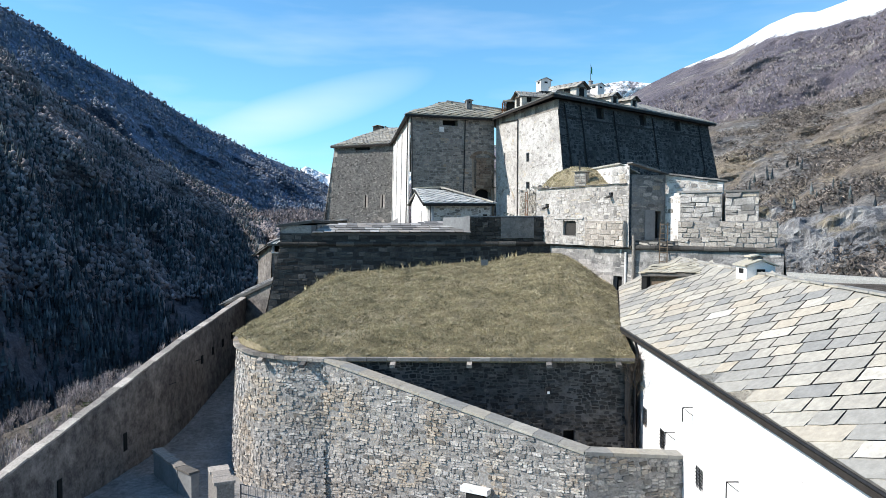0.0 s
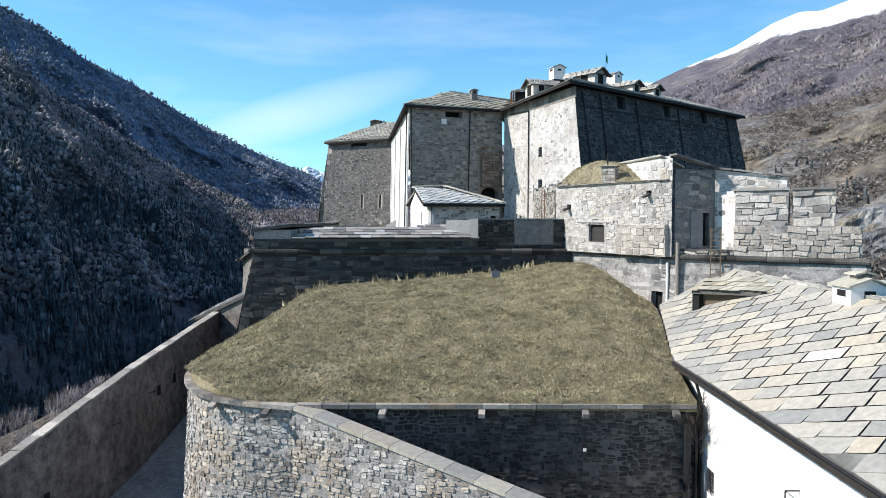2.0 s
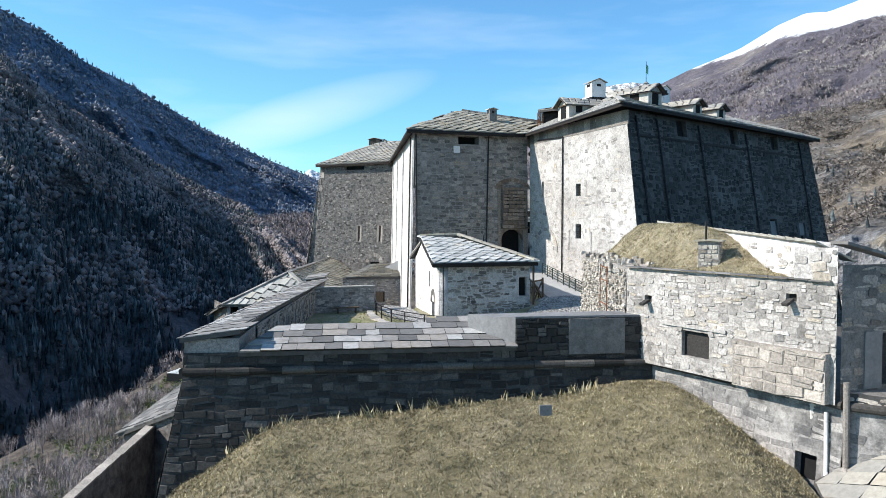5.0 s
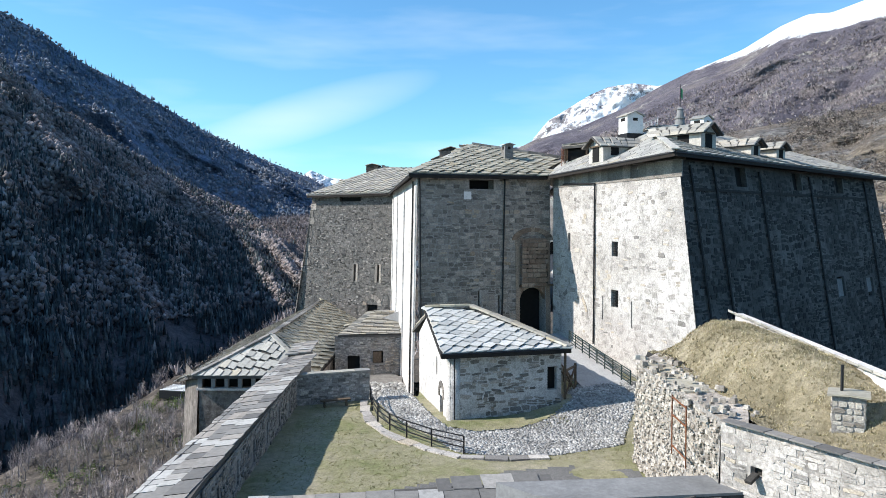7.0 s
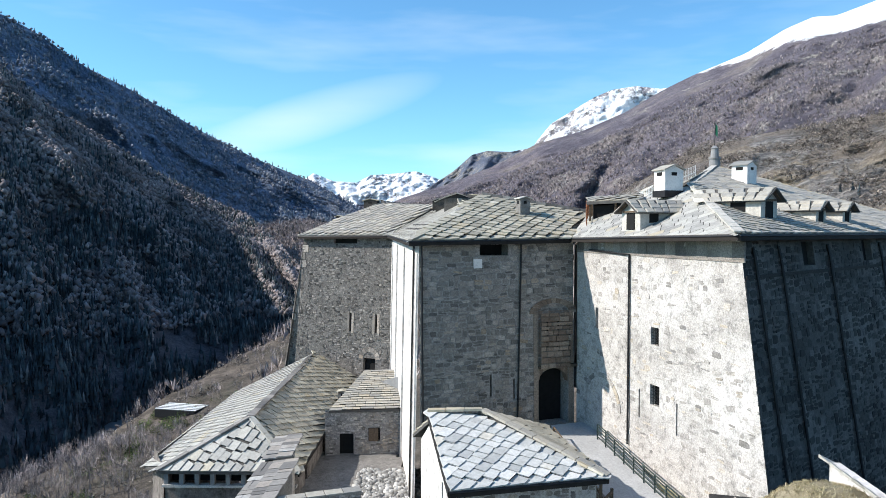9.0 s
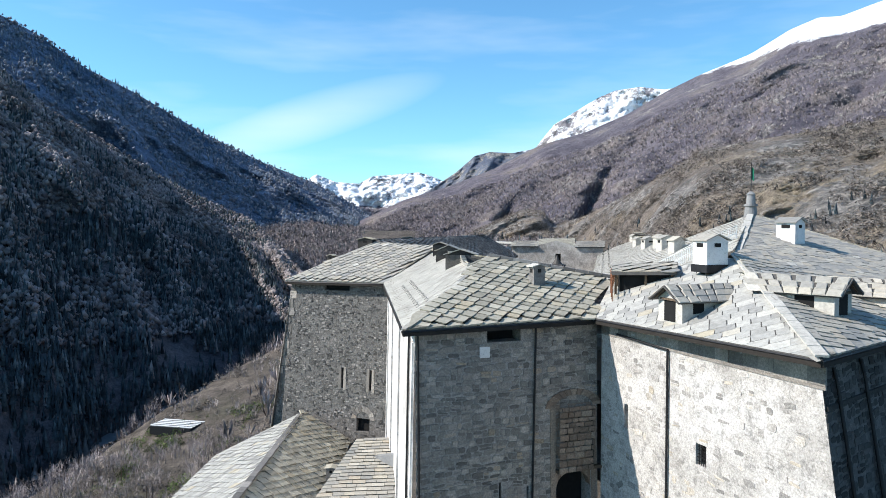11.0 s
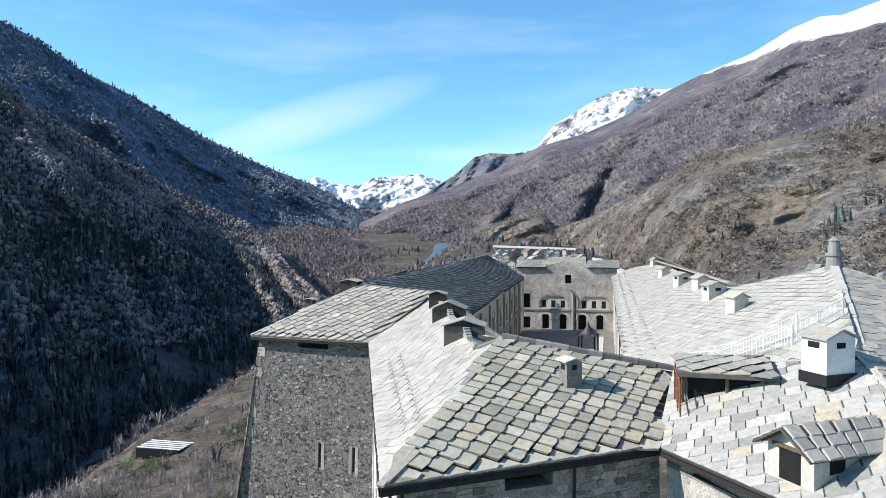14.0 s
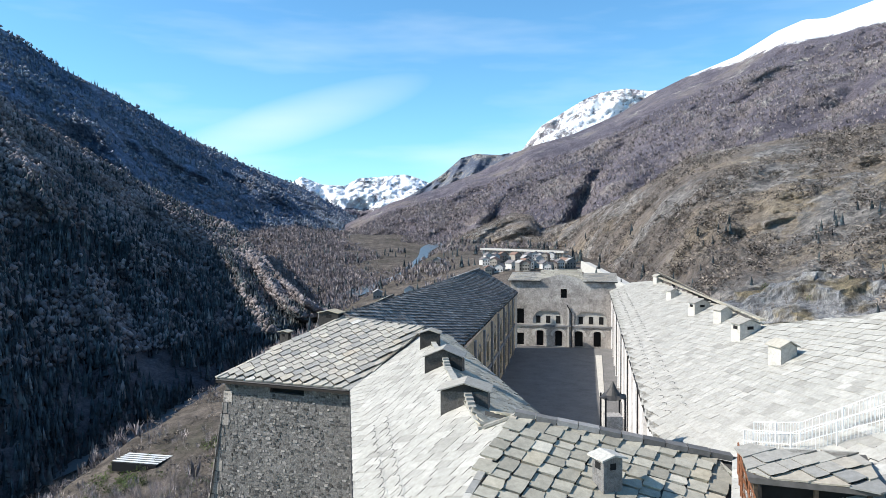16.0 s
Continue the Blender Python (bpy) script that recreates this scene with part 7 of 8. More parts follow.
for y, z in ((33, 4.0), (52, 7.6), (57, 8.4)):
    pipe_run(curtain, [(-21.6 - abs(y - 56) * 0.05, y, z), (-21.0 - abs(y - 56) * 0.05, y + 2.0, z)], 0.04, "iron_bar")
s = Shape()
s.prism([(-24.5, 76), (-17.2, 72), (-17.0, 84), (-24.8, 88)], -6, [11.0, 14.2, 15.2, 11.6])
block = s.out("buttress_block", M_CURTAIN, curtain)
slate_roof(curtain, (-24.6, 76, 11.1), (-24.8, 88, 11.7), (-17.1, 78, 14.8), [(-24.8, 75.8), (-24.9, 88), (-17.0, 84), (-17.1, 71.8)], M_SLATE_DARK, 0.9, (0.7, 1.3), 0.07)

# white house
white_house = building("white_house", "whitewashed house with large slate roof", (14, 40, 4))
WH0, WH1 = (11.5, 46.4), (11.8, 5)
wh_holes = [(3.7, 7.7, 0.9, 1.1), (7.2, 7.4, 0.95, 1.1), (13.0, 7.4, 1.0, 1.0), (19.5, 7.2, 1.0, 1.0)]
wh_wall = wall_part(white_house, [(WH0, WH1, 2, 12.9, 0.0, wh_holes), ((13.5, 58), WH0, 2, 12.9, 0, [])], M_PLASTER)
at, d, n = on_wall(WH0, WH1, 12.9)
for u, z, w, h in wh_holes:
    g = Shape()
    for k in range(1, 5):
        g.bar(at(u - w / 2 + w * k / 5, z, 0.03), at(u - w / 2 + w * k / 5, z + h, 0.03), 0.03)
    for k in range(1, 6):
        g.bar(at(u - w / 2, z + h * k / 6, 0.03), at(u + w / 2, z + h * k / 6, 0.03), 0.03)
    g.out("window_grille", M_IRON, wh_wall)
for u, z in ((9.3, 9.0), (15.0, 6.6), (17.5, 9.4), (12.0, 11.0)):
    g = Shape()
    g.bar(at(u, z, 0), at(u, z, 0.5), 0.04)
    g.bar(at(u, z, 0.5), at(u, z - 0.7, 0.5), 0.04)
    g.bar(at(u, z, 0.5), at(u, z - 0.4, 0.0), 0.03)
    g.out("iron_bracket", M_IRON, wh_wall)
slate_roof(white_house, (10.9, 46.5, 13.15), (11.15, 5, 13.1), (17.2, 30, 17.0), [(10.9, 46.5), (11.15, 5), (17.2, 5), (17.4, 56.5), (13.3, 57.6)], M_SLATE_PALE, 0.82, (0.9, 1.9), 0.035, 250, NEAR(13, 34, 14), gap=0.006, skew=27, cover=(0.985, 0.999))
slate_roof(white_house, (23, 5, 13.1), (23, 55, 13.1), (17.2, 30, 17.0), [(17.2, 5), (23, 5), (23, 55), (17.4, 56.5)], M_SLATE_PALE, 0.85, (0.9, 2.1), 0.06)
cap_line(white_house, (17.2, 5, 17.05), (17.4, 56.5, 17.1), M_SLATE_PALE, 0.5, 0.1, 1.2)
eave(white_house, (10.9, 46.5, 13.1), (11.15, 5, 13.05))
pipe_run(white_house, [(11.0, 43.6, 13.0), (11.4, 43.8, 11.8), (11.4, 43.9, 4.0)], 0.07)
s = Shape()
s.hexa([(14.0, 52.3, 14.3), (15.3, 53.6, 14.8), (17.6, 49.6, 15.5), (16.3, 48.0, 15.3), (14.0, 52.3, 16.2), (15.3, 53.6, 16.35), (17.6, 49.6, 16.75), (16.3, 48.0, 16.55)])
hatch = s.out("roof_hatch", M_WOOD, white_house, label="dark boarded roof hatch")
slate_roof(white_house, (13.7, 52.0, 16.25), (16.5, 47.2, 16.6), (15.2, 53.6, 16.75), [(13.6, 52.0), (16.4, 47.2), (18.0, 49.2), (15.2, 54.2)], M_SLATE, 0.8, (0.5, 0.9), 0.06, 30, NEAR(15, 53, 16))
s = Shape()
s.box((13.98, 52.0, 15.55), (0.5, 0.4, 1.1), -1.05)
s.out("hatch_opening", M_DARK, white_house)
chimney(white_house, (17.3, 41.2), (1.6, 1.5), 0.0, 15.8, 17.45, M_PLASTER, 0.35, name="roof_vent")
chimney(white_house, (17.3, 41.2), (0.6, 0.6), 0.0, 17.5, 17.95, M_SLATE_DARK, 0.1, name="vent_top", vents=False)

# annex beside the moat
annex = building("annex", "low annex with wide slate hipped roof beside the moat", (-21, 120, 8))
slate_roof(annex, (-15.8, 104.6, 16.6), (-15.9, 138, 16.8), (-21.3, 120, 19.9), [(-15.8, 104.6), (-15.9, 138), (-21.5, 138.5), (-20.9, 109)], M_SLATE, 0.75, (0.7, 1.3), 0.12, 200, NEAR(-17, 108, 18), skew=-20)
slate_roof(annex, (-27.3, 104.9, 16.5), (-15.8, 104.6, 16.6), (-20.9, 109, 19.75), [(-27.3, 104.9), (-15.8, 104.6), (-20.9, 109)], M_SLATE_BRIGHT, 0.75, (0.7, 1.3), 0.09, 100, NEAR(-20, 105, 18), skew=62)
slate_roof(annex, (-31.5, 138, 15.0), (-27.3, 104.9, 16.5), (-20.9, 109, 19.75), [(-31.5, 138), (-31.5, 112), (-27.3, 104.9), (-20.9, 109), (-21.5, 138.5)], M_SLATE_BRIGHT, 0.75, (0.7, 1.3), 0.06, skew=30)
cap_line(annex, (-20.9, 109, 19.85), (-21.5, 138.5, 20.0), M_SLATE_DARK, 0.6, 0.14, 1.2)
cap_line(annex, (-27.3, 104.9, 16.55), (-20.9, 109, 19.85), M_SLATE_DARK, 0.6, 0.14, 1.2, name="hip_cap")
cap_line(annex, (-15.8, 104.6, 16.65), (-20.9, 109, 19.85), M_SLATE_CREAM, 0.5, 0.14, 1.2, name="hip_cap")
wall_part(annex, [((-30.5, 138), (-30.5, 112), -12, 15.4, 0.05, []), ((-30.5, 112), (-26.8, 105.4), -12, 16.3, 0.05, []), ((-26.8, 105.4), (-16.2, 105.2), -12, 15.2, 0, []), ((-16.2, 105.2), (-16.3, 138), 10, 16.5, 0, [(4.0, 14.0, 1.0, 2.0), (12, 13.9, 1.0, 2.2), (20, 14, 1.0, 1.2)])], M_CURTAIN)
for k in range(9):
    s = Shape()
    s.box((-26.6 + k * 1.25, 105.3, 15.75), (0.35, 0.35, 1.2))
    s.out("loggia_post", M_CONCRETE, annex)
s = Shape()
s.box((-21.5, 105.3, 15.25), (10.8, 0.6, 0.2))
s.out("loggia_sill", M_STONE_LIGHT, annex)
# black backing stands for the dark inside the loggia
s = Shape()
s.box((-21.5, 106.5, 15.8), (10.2, 0.2, 1.1))
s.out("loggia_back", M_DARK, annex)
eave(annex, (-15.8, 104.6, 16.55), (-15.9, 138, 16.75))
chimney(annex, (-15.6, 124.6), (0.9, 0.9), 0, 16.2, 18.4, M_STONE, 0.1)
link = building("moat_building", "stone link building with flat slate roof across the moat", (-11.5, 118, 14))
wall_part(link, [((-15.8, 115.6), (-8.2, 116.6), 12, 18.6, 0.0, [(2.0, 14.2, 1.3, 2.2), (4.6, 15.6, 1.1, 1.3)])], M_MORTAR, SMALL, M_RUBBLE, 100, NEAR(-12, 116, 17), jag=0.3)
s = Shape()
s.box((-11.3, 116.1, 16.25), (0.9, 0.1, 1.2), 0.13)
s.out("shutter", M_WOOD, link)
slate_roof(link, (-15.9, 115.3, 18.7), (-8.0, 116.3, 18.7), (-13.0, 132, 19.6), [(-15.4, 115.4), (-8.0, 116.3), (-9.6, 130), (-14.0, 130)], M_SLATE_PALE, 0.8, (0.7, 1.3), 0.08)
s = Shape()
s.prism([(-12.5, 126), (-9.2, 122), (-9.0, 122.6), (-12.2, 126.6)], 18, [18.9, 20.6, 20.6, 18.9])
s.out("parapet", M_CONCRETE, link)

# ---- vegetation and the valley ----
nprng = np.random.default_rng(5)


def conifer_template(seed=0):
    """A fir far off: ragged tiers round one stem, joined at the tip."""
    r = random.Random(seed)
    v, f = [(0, 0, 1.0)], []
    for z0, z1, rad in ((0.06, 0.5, 0.17), (0.26, 0.74, 0.135), (0.5, 1.0, 0.085)):
        k, n = len(v), 7
        for i in range(n):
            a = 2 * math.pi * (i + r.random() * 0.6) / n
            rr = rad * r.uniform(0.55, 1.15)
            v.append((math.cos(a) * rr, math.sin(a) * rr, z0 + r.uniform(-0.06, 0.04)))
        v.append((0, 0, z1))
        f += [(k + i, k + (i + 1) % n, k + n) for i in range(n)]
        f.append((0, k + n, k))
    return np.array(v), np.array(f)


def plume_template(seed, n=5, spread=0.3, width=0.06, low=0.12, crown=True):
    """A leafless tree far off: a ragged crown of twigs with plumes standing out of it, on one foot."""
    r = random.Random(seed)
    v, f = [(r.uniform(-0.08, 0.08), r.uniform(-0.08, 0.08), r.uniform(0.8, 0.95)), (0, 0, low)], []
    for i in range(6):
        a, e = 1.047 * (i + r.uniform(-0.3, 0.3)), spread * r.uniform(0.5, 1.05)
        v.append((math.cos(a) * e, math.sin(a) * e, r.uniform(0.35, 0.68)))
    for i in range(6 if crown else 0):
        f += [(0, 2 + i, 2 + (i + 1) % 6), (1, 2 + (i + 1) % 6, 2 + i)]
    for i in range(n):
        a = 2 * math.pi * (i + r.uniform(-0.4, 0.4)) / n
        e = spread * r.uniform(0.3, 1.15)
        tip = (math.cos(a) * e, math.sin(a) * e, r.uniform(0.75, 1.05) - 0.45 * e)
        k = len(v)
        mid, b = (math.cos(a) * e * 0.6, math.sin(a) * e * 0.6), a + r.uniform(0.8, 2.3)
        v += [(mid[0] - math.sin(b) * width, mid[1] + math.cos(b) * width, r.uniform(0.35, 0.6)), tip, (mid[0] + math.sin(b) * width, mid[1] - math.cos(b) * width, r.uniform(0.35, 0.6))]
        f += [(1, k, k + 1), (1, k + 1, k + 2)]
    return np.array(v), np.array(f)


def twig_template(seed, n=16, spread=0.4, width=0.012):
    """A leafless tree near by: a trunk, rising boughs and fine twigs, all grown from one foot."""
    r = random.Random(seed)
    v, f = [(0.02, 0, -0.03), (-0.02, 0.01, -0.03), (0, 0, 0.6)], [(0, 1, 2)]
    for i in range(n):
        a, z = r.uniform(0, 6.28), r.uniform(0.05, 0.5)
        e = spread * r.uniform(0.3, 1.0)
        m = Vector((math.cos(a) * e * 0.5, math.sin(a) * e * 0.5, z + 0.2))
        k = len(v)
        v += [(0, 0, z), tuple(m), tuple(m + Vector((0, 0, 0.02)))]
        f += [(k, k + 1, k + 2), (2, k, 1)] if i == 0 else [(k, k + 1, k + 2)]
        for _ in range(3):
            b = a + r.uniform(-0.7, 0.7)
            tip = Vector((math.cos(b) * e * r.uniform(0.6, 1.1), math.sin(b) * e * r.uniform(0.6, 1.1), min(1.0, z + r.uniform(0.3, 0.6))))
            s_ = Vector((-math.sin(b), math.cos(b), 0)) * width
            q = len(v)
            v += [tuple(m.lerp(tip, 0.45) + s_), tuple(tip)]
            f.append((k + 1, q, q + 1))
    return np.array(v), np.array(f)


def bush_template(seed, leaves=70, big=1.0):
    """A leafy shrub: many small upright leaf blades in an uneven heap."""
    r = random.Random(seed)
    v, f = [], []
    for _ in range(leaves):
        a, e, z = r.uniform(0, 6.28), r.random() ** 0.6 * 0.5, r.random()
        e *= math.sqrt(max(0.05, 1 - z * z * 0.8))
        c = Vector((math.cos(a) * e, math.sin(a) * e, z * 0.75))
        u, w = Vector((r.uniform(-1, 1), r.uniform(-1, 1), r.uniform(-0.3, 1))).normalized() * 0.11 * big, Vector((r.uniform(-1, 1), r.uniform(-1, 1), r.uniform(-1, 1))).normalized() * 0.07 * big
        k = len(v)
        v.extend([tuple(c - u), tuple(c + w), tuple(c + u)])
        f.append((k, k + 1, k + 2))
    return np.array(v), np.array(f)


def scatter(name, spots, templates, mat, label, category, sizes, lean=0.04):
    """Many plants of one kind in one mesh."""
    V, Fs, k = [], [], 0
    for i, p in enumerate(spots):
        tv, tf = templates[i % len(templates)]
        h = sizes[0] + (sizes[1] - sizes[0]) * nprng.random() ** 1.3
        w = h * nprng.uniform(0.85, 1.25)
        a = nprng.uniform(0, 6.28)
        c, s_ = math.cos(a), math.sin(a)
        q = tv @ np.array([[c * w, s_ * w, 0], [-s_ * w, c * w, 0], [nprng.normal(0, lean) * h, nprng.normal(0, lean) * h, h]])
        V.append(q + np.array(p))
        Fs.append(tf + k)
        k += len(tv)
    if not V:
        return None
    V, Fs = np.concatenate(V), np.concatenate(Fs)
    me = bpy.data.meshes.new(name)
    me.vertices.add(len(V))
    me.vertices.foreach_set("co", V.ravel())
    me.loops.add(len(Fs) * 3)
    me.loops.foreach_set("vertex_index", Fs.ravel())
    me.polygons.add(len(Fs))
    me.polygons.foreach_set("loop_start", np.arange(0, len(Fs) * 3, 3))
    me.update(calc_edges=True)
    me.materials.append(mat)
    return tagged(new(name, me), label, category, kind="stuff")


def foliage(name, stops, scale=0.12, swing=0.65):
    m, n, l, b = material(name, 0.9)
    col = ramp(n, l, piece_random(n, l), stops)
    l.new(mix(n, l, col, ramp(n, l, noise_node(n, l, scale, 4), [(0.38, G(1.05 - swing)), (0.62, G(1.05 + swing))]), 1.0, "MULTIPLY"), b.inputs["Base Color"])
    return m


M_FIR = foliage("conifer", [(0.0, (0.018, 0.027, 0.033)), (0.55, (0.036, 0.05, 0.056)), (0.88, (0.07, 0.088, 0.09)), (1.0, (0.17, 0.155, 0.15))])
# far firs: paler and bluer than conifer, distance haze put into the colour
M_FIR_FAR = foliage("hazed_fir", [(0.0, (0.07, 0.10, 0.135)), (0.6, (0.105, 0.14, 0.18)), (1.0, (0.15, 0.18, 0.215))], 0.02, 0.4)
# darker copy of bare_twigs for the shaded flank; the shade is in its colour
M_BARE_SHADE = foliage("bare_twigs_shade", [(0.0, (0.115, 0.102, 0.106)), (0.6, (0.175, 0.155, 0.156)), (1.0, (0.26, 0.23, 0.222))], 0.02, 0.45)
# far twigs, likewise tinted blue for the haze
M_BARE_FAR = foliage("hazed_twigs", [(0.0, (0.15, 0.165, 0.20)), (0.6, (0.19, 0.205, 0.24)), (1.0, (0.25, 0.26, 0.285))], 0.012, 0.25)
M_BARE = foliage("bare_twigs", [(0.0, (0.14, 0.123, 0.128)), (0.6, (0.235, 0.205, 0.205)), (1.0, (0.34, 0.295, 0.28))])
M_BUSH = foliage("evergreen_shrub", [(0.0, (0.035, 0.055, 0.014)), (0.6, (0.075, 0.11, 0.03)), (1.0, (0.14, 0.17, 0.06))])
M_THICKET = foliage("grey_brown_thicket", [(0.0, (0.085, 0.073, 0.066)), (0.6, (0.16, 0.137, 0.122)), (1.0, (0.27, 0.23, 0.19))])
M_SCRUB = foliage("dry_scrub", [(0.0, (0.09, 0.075, 0.065)), (0.6, (0.17, 0.14, 0.115)), (1.0, (0.27, 0.22, 0.16))])
FIR = [conifer_template(i) for i in range(6)]
BARE = [plume_template(i, 4, 0.4, 0.05, 0.2) for i in range(10)]
OPEN = [plume_template(30 + i, 8, 0.34, 0.045, 0.1, False) for i in range(8)]
NEARBY = [twig_template(80 + i) for i in range(6)]
BUSH = [bush_template(i) for i in range(6)]
FINE_TWIGS = [twig_template(120 + i, 22, 0.34, 0.006) for i in range(6)]
SHRUB = [bush_template(90 + i, 16, 1.7) for i in range(8)]


def on_flank(surf, n, t0=0.0, t1=1.0, s0=0.0, s1=1.0, clump=120.0, keep=0.0, seed=0.0):
    """Places on a mountain flank, denser in patches."""
    out, tries = [], 0
    while len(out) < n and tries < n * 6:
        tries += 1
        s, t = nprng.uniform(s0, s1), t0 + (t1 - t0) * nprng.random()
        p = surf(s, t)
        if noise.noise(Vector((p.x / clump, p.y / clump, p.z / clump + seed))) * 0.7 + 0.1 > keep + nprng.normal(0, 0.15):
            out.append(p)
    return out


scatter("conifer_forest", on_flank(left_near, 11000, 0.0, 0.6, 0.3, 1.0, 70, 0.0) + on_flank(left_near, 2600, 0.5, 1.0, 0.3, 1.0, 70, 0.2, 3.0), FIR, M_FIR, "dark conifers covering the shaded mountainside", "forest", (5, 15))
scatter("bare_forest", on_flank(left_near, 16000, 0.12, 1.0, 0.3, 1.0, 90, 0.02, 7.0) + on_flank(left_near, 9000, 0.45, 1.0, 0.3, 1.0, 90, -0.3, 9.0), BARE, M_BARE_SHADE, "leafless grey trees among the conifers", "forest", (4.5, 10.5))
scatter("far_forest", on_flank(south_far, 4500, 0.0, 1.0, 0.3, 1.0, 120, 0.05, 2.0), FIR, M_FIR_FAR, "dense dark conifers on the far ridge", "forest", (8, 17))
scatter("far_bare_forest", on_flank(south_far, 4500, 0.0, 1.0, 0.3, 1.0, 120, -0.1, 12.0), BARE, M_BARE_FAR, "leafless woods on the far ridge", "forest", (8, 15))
scatter("terrace_woods", on_flank(terraces, 11000, 0.0, 1.0, 0.0, 1.0, 80, -0.12, 5.0), OPEN, M_BARE, "leafless woods between the terraced fields", "forest", (6, 13))
scatter("terrace_firs", on_flank(terraces, 260, 0.0, 1.0, 0.0, 1.0, 60, 0.2, 15.0), FIR, M_FIR, "dark firs between the terraced fields", "forest", (8, 16))
scatter("hillside_scrub", on_flank(right_near, 10000, 0.0, 1.0, 0.0, 0.75, 45, 0.12, 3.0), SHRUB, M_THICKET, "leafless scrub on the rocky spur", "scrub", (2.5, 7.5))
scatter("hillside_woods", on_flank(right_main, 19000, 0.0, 0.75, 0.0, 0.8, 160, -0.1, 5.0), OPEN, M_BARE, "leafless woods on the sunny mountainside", "forest", (6, 13))
scatter("hillside_firs", on_flank(right_near, 110, 0.0, 0.5, 0.0, 0.75, 60, 0.22, 9.0), FIR, M_FIR, "scattered dark firs on the spur", "forest", (4, 9))


def on_ground(n, x0, x1, y0, y1, clump, keep, seed=0.0, ok=lambda x, y: True):
    out, tries = [], 0
    while len(out) < n and tries < n * 8:
        tries += 1
        x, y = nprng.uniform(x0, x1), nprng.uniform(y0, y1)
        if ok(x, y) and noise.noise(Vector((x / clump, y / clump, seed))) > keep + nprng.normal(0, 0.12):
            out.append((x, y, ground_z(x, y) - 0.2))
    return out


outside = lambda x, y: x < -34 and x > river_x(y) - 30 and abs(x + 131) + abs(y - 366) > 26  # noqa: E731
scatter("slope_trees", on_ground(2000, -330, -36, -20, 560, 45, -0.05, 1.0, outside), NEARBY, M_BARE, "leafless trees on the slope under the fort", "forest", (4, 10))
scatter("slope_woods", on_ground(2400, -190, -36, -10, 330, 40, -0.12, 11.0, outside), FINE_TWIGS, M_BARE, "grey leafless wood on the slope below the walls", "forest", (4.5, 10))
scatter("gorge_firs", [(x, y, ground_z(x, y) - 0.3) for x, y in zip(nprng.uniform(-430, -200, 3000), nprng.uniform(20, 520, 3000)) if abs(x - river_x(y)) > 26], FIR, M_FIR, "dark firs in the bottom of the gorge", "forest", (5, 14))
scatter("young_pines", [(x, y, ground_z(x, y) - 0.2) for x, y in zip(nprng.normal(-50, 8, 300), nprng.normal(128, 26, 300)) if x < -37], FIR, M_BUSH, "young green pines below the annex", "tree", (2.5, 7))
scatter("slope_bushes", on_ground(1500, -150, -30, 0, 380, 30, 0.1, 4.0, lambda x, y: outside(x, y) or x < -28), BUSH, M_BUSH, "green shrubs on the slope under the fort", "shrub", (1.5, 5))
scatter("slope_scrub", on_ground(4200, -260, -34, 20, 620, 25, 0.0, 8.0, outside), SHRUB, M_THICKET, "dry brown scrub on the slope", "scrub", (1.5, 4.5))
scatter("verge_thicket", [(x, y, ground_z(x, y) - 0.2) for x, y in zip(nprng.uniform(-62, -27.5, 1900), nprng.uniform(0, 130, 1900))], FINE_TWIGS, M_BARE, "dense grey leafless thicket outside the curtain wall", "scrub", (2.5, 6.5))
scatter("verge_bushes", [(x, y, ground_z(x, y) - 0.2) for x, y in zip(nprng.normal(-29, 1.6, 160), nprng.uniform(4, 44, 160)) if x < -26], BUSH, M_BUSH, "green weeds and low bushes at the foot of the curtain wall", "shrub", (0.8, 2.2))
scatter("evergreen_thicket", [(x, y, ground_z(x, y) - 0.2) for x, y in zip(nprng.normal(-39, 4.5, 480), nprng.normal(74, 20, 480)) if x < -32], BUSH, M_BUSH, "dark green evergreen bushes below the annex", "shrub", (2.5, 6.0))
scatter("valley_trees", on_ground(4000, -330, 420, 330, 1500, 90, -0.05, 2.0, lambda x, y: x > river_x(y) - 60 and not (0 < x < 190 and 560 < y < 980) and not -50 < x - river_x(y) < 40), OPEN, M_BARE, "leafless trees along the valley floor", "forest", (6, 12))
scatter("valley_firs", on_ground(300, -330, 300, 500, 1500, 70, 0.25, 6.0), FIR, M_FIR, "dark firs in the valley", "forest", (8, 16))


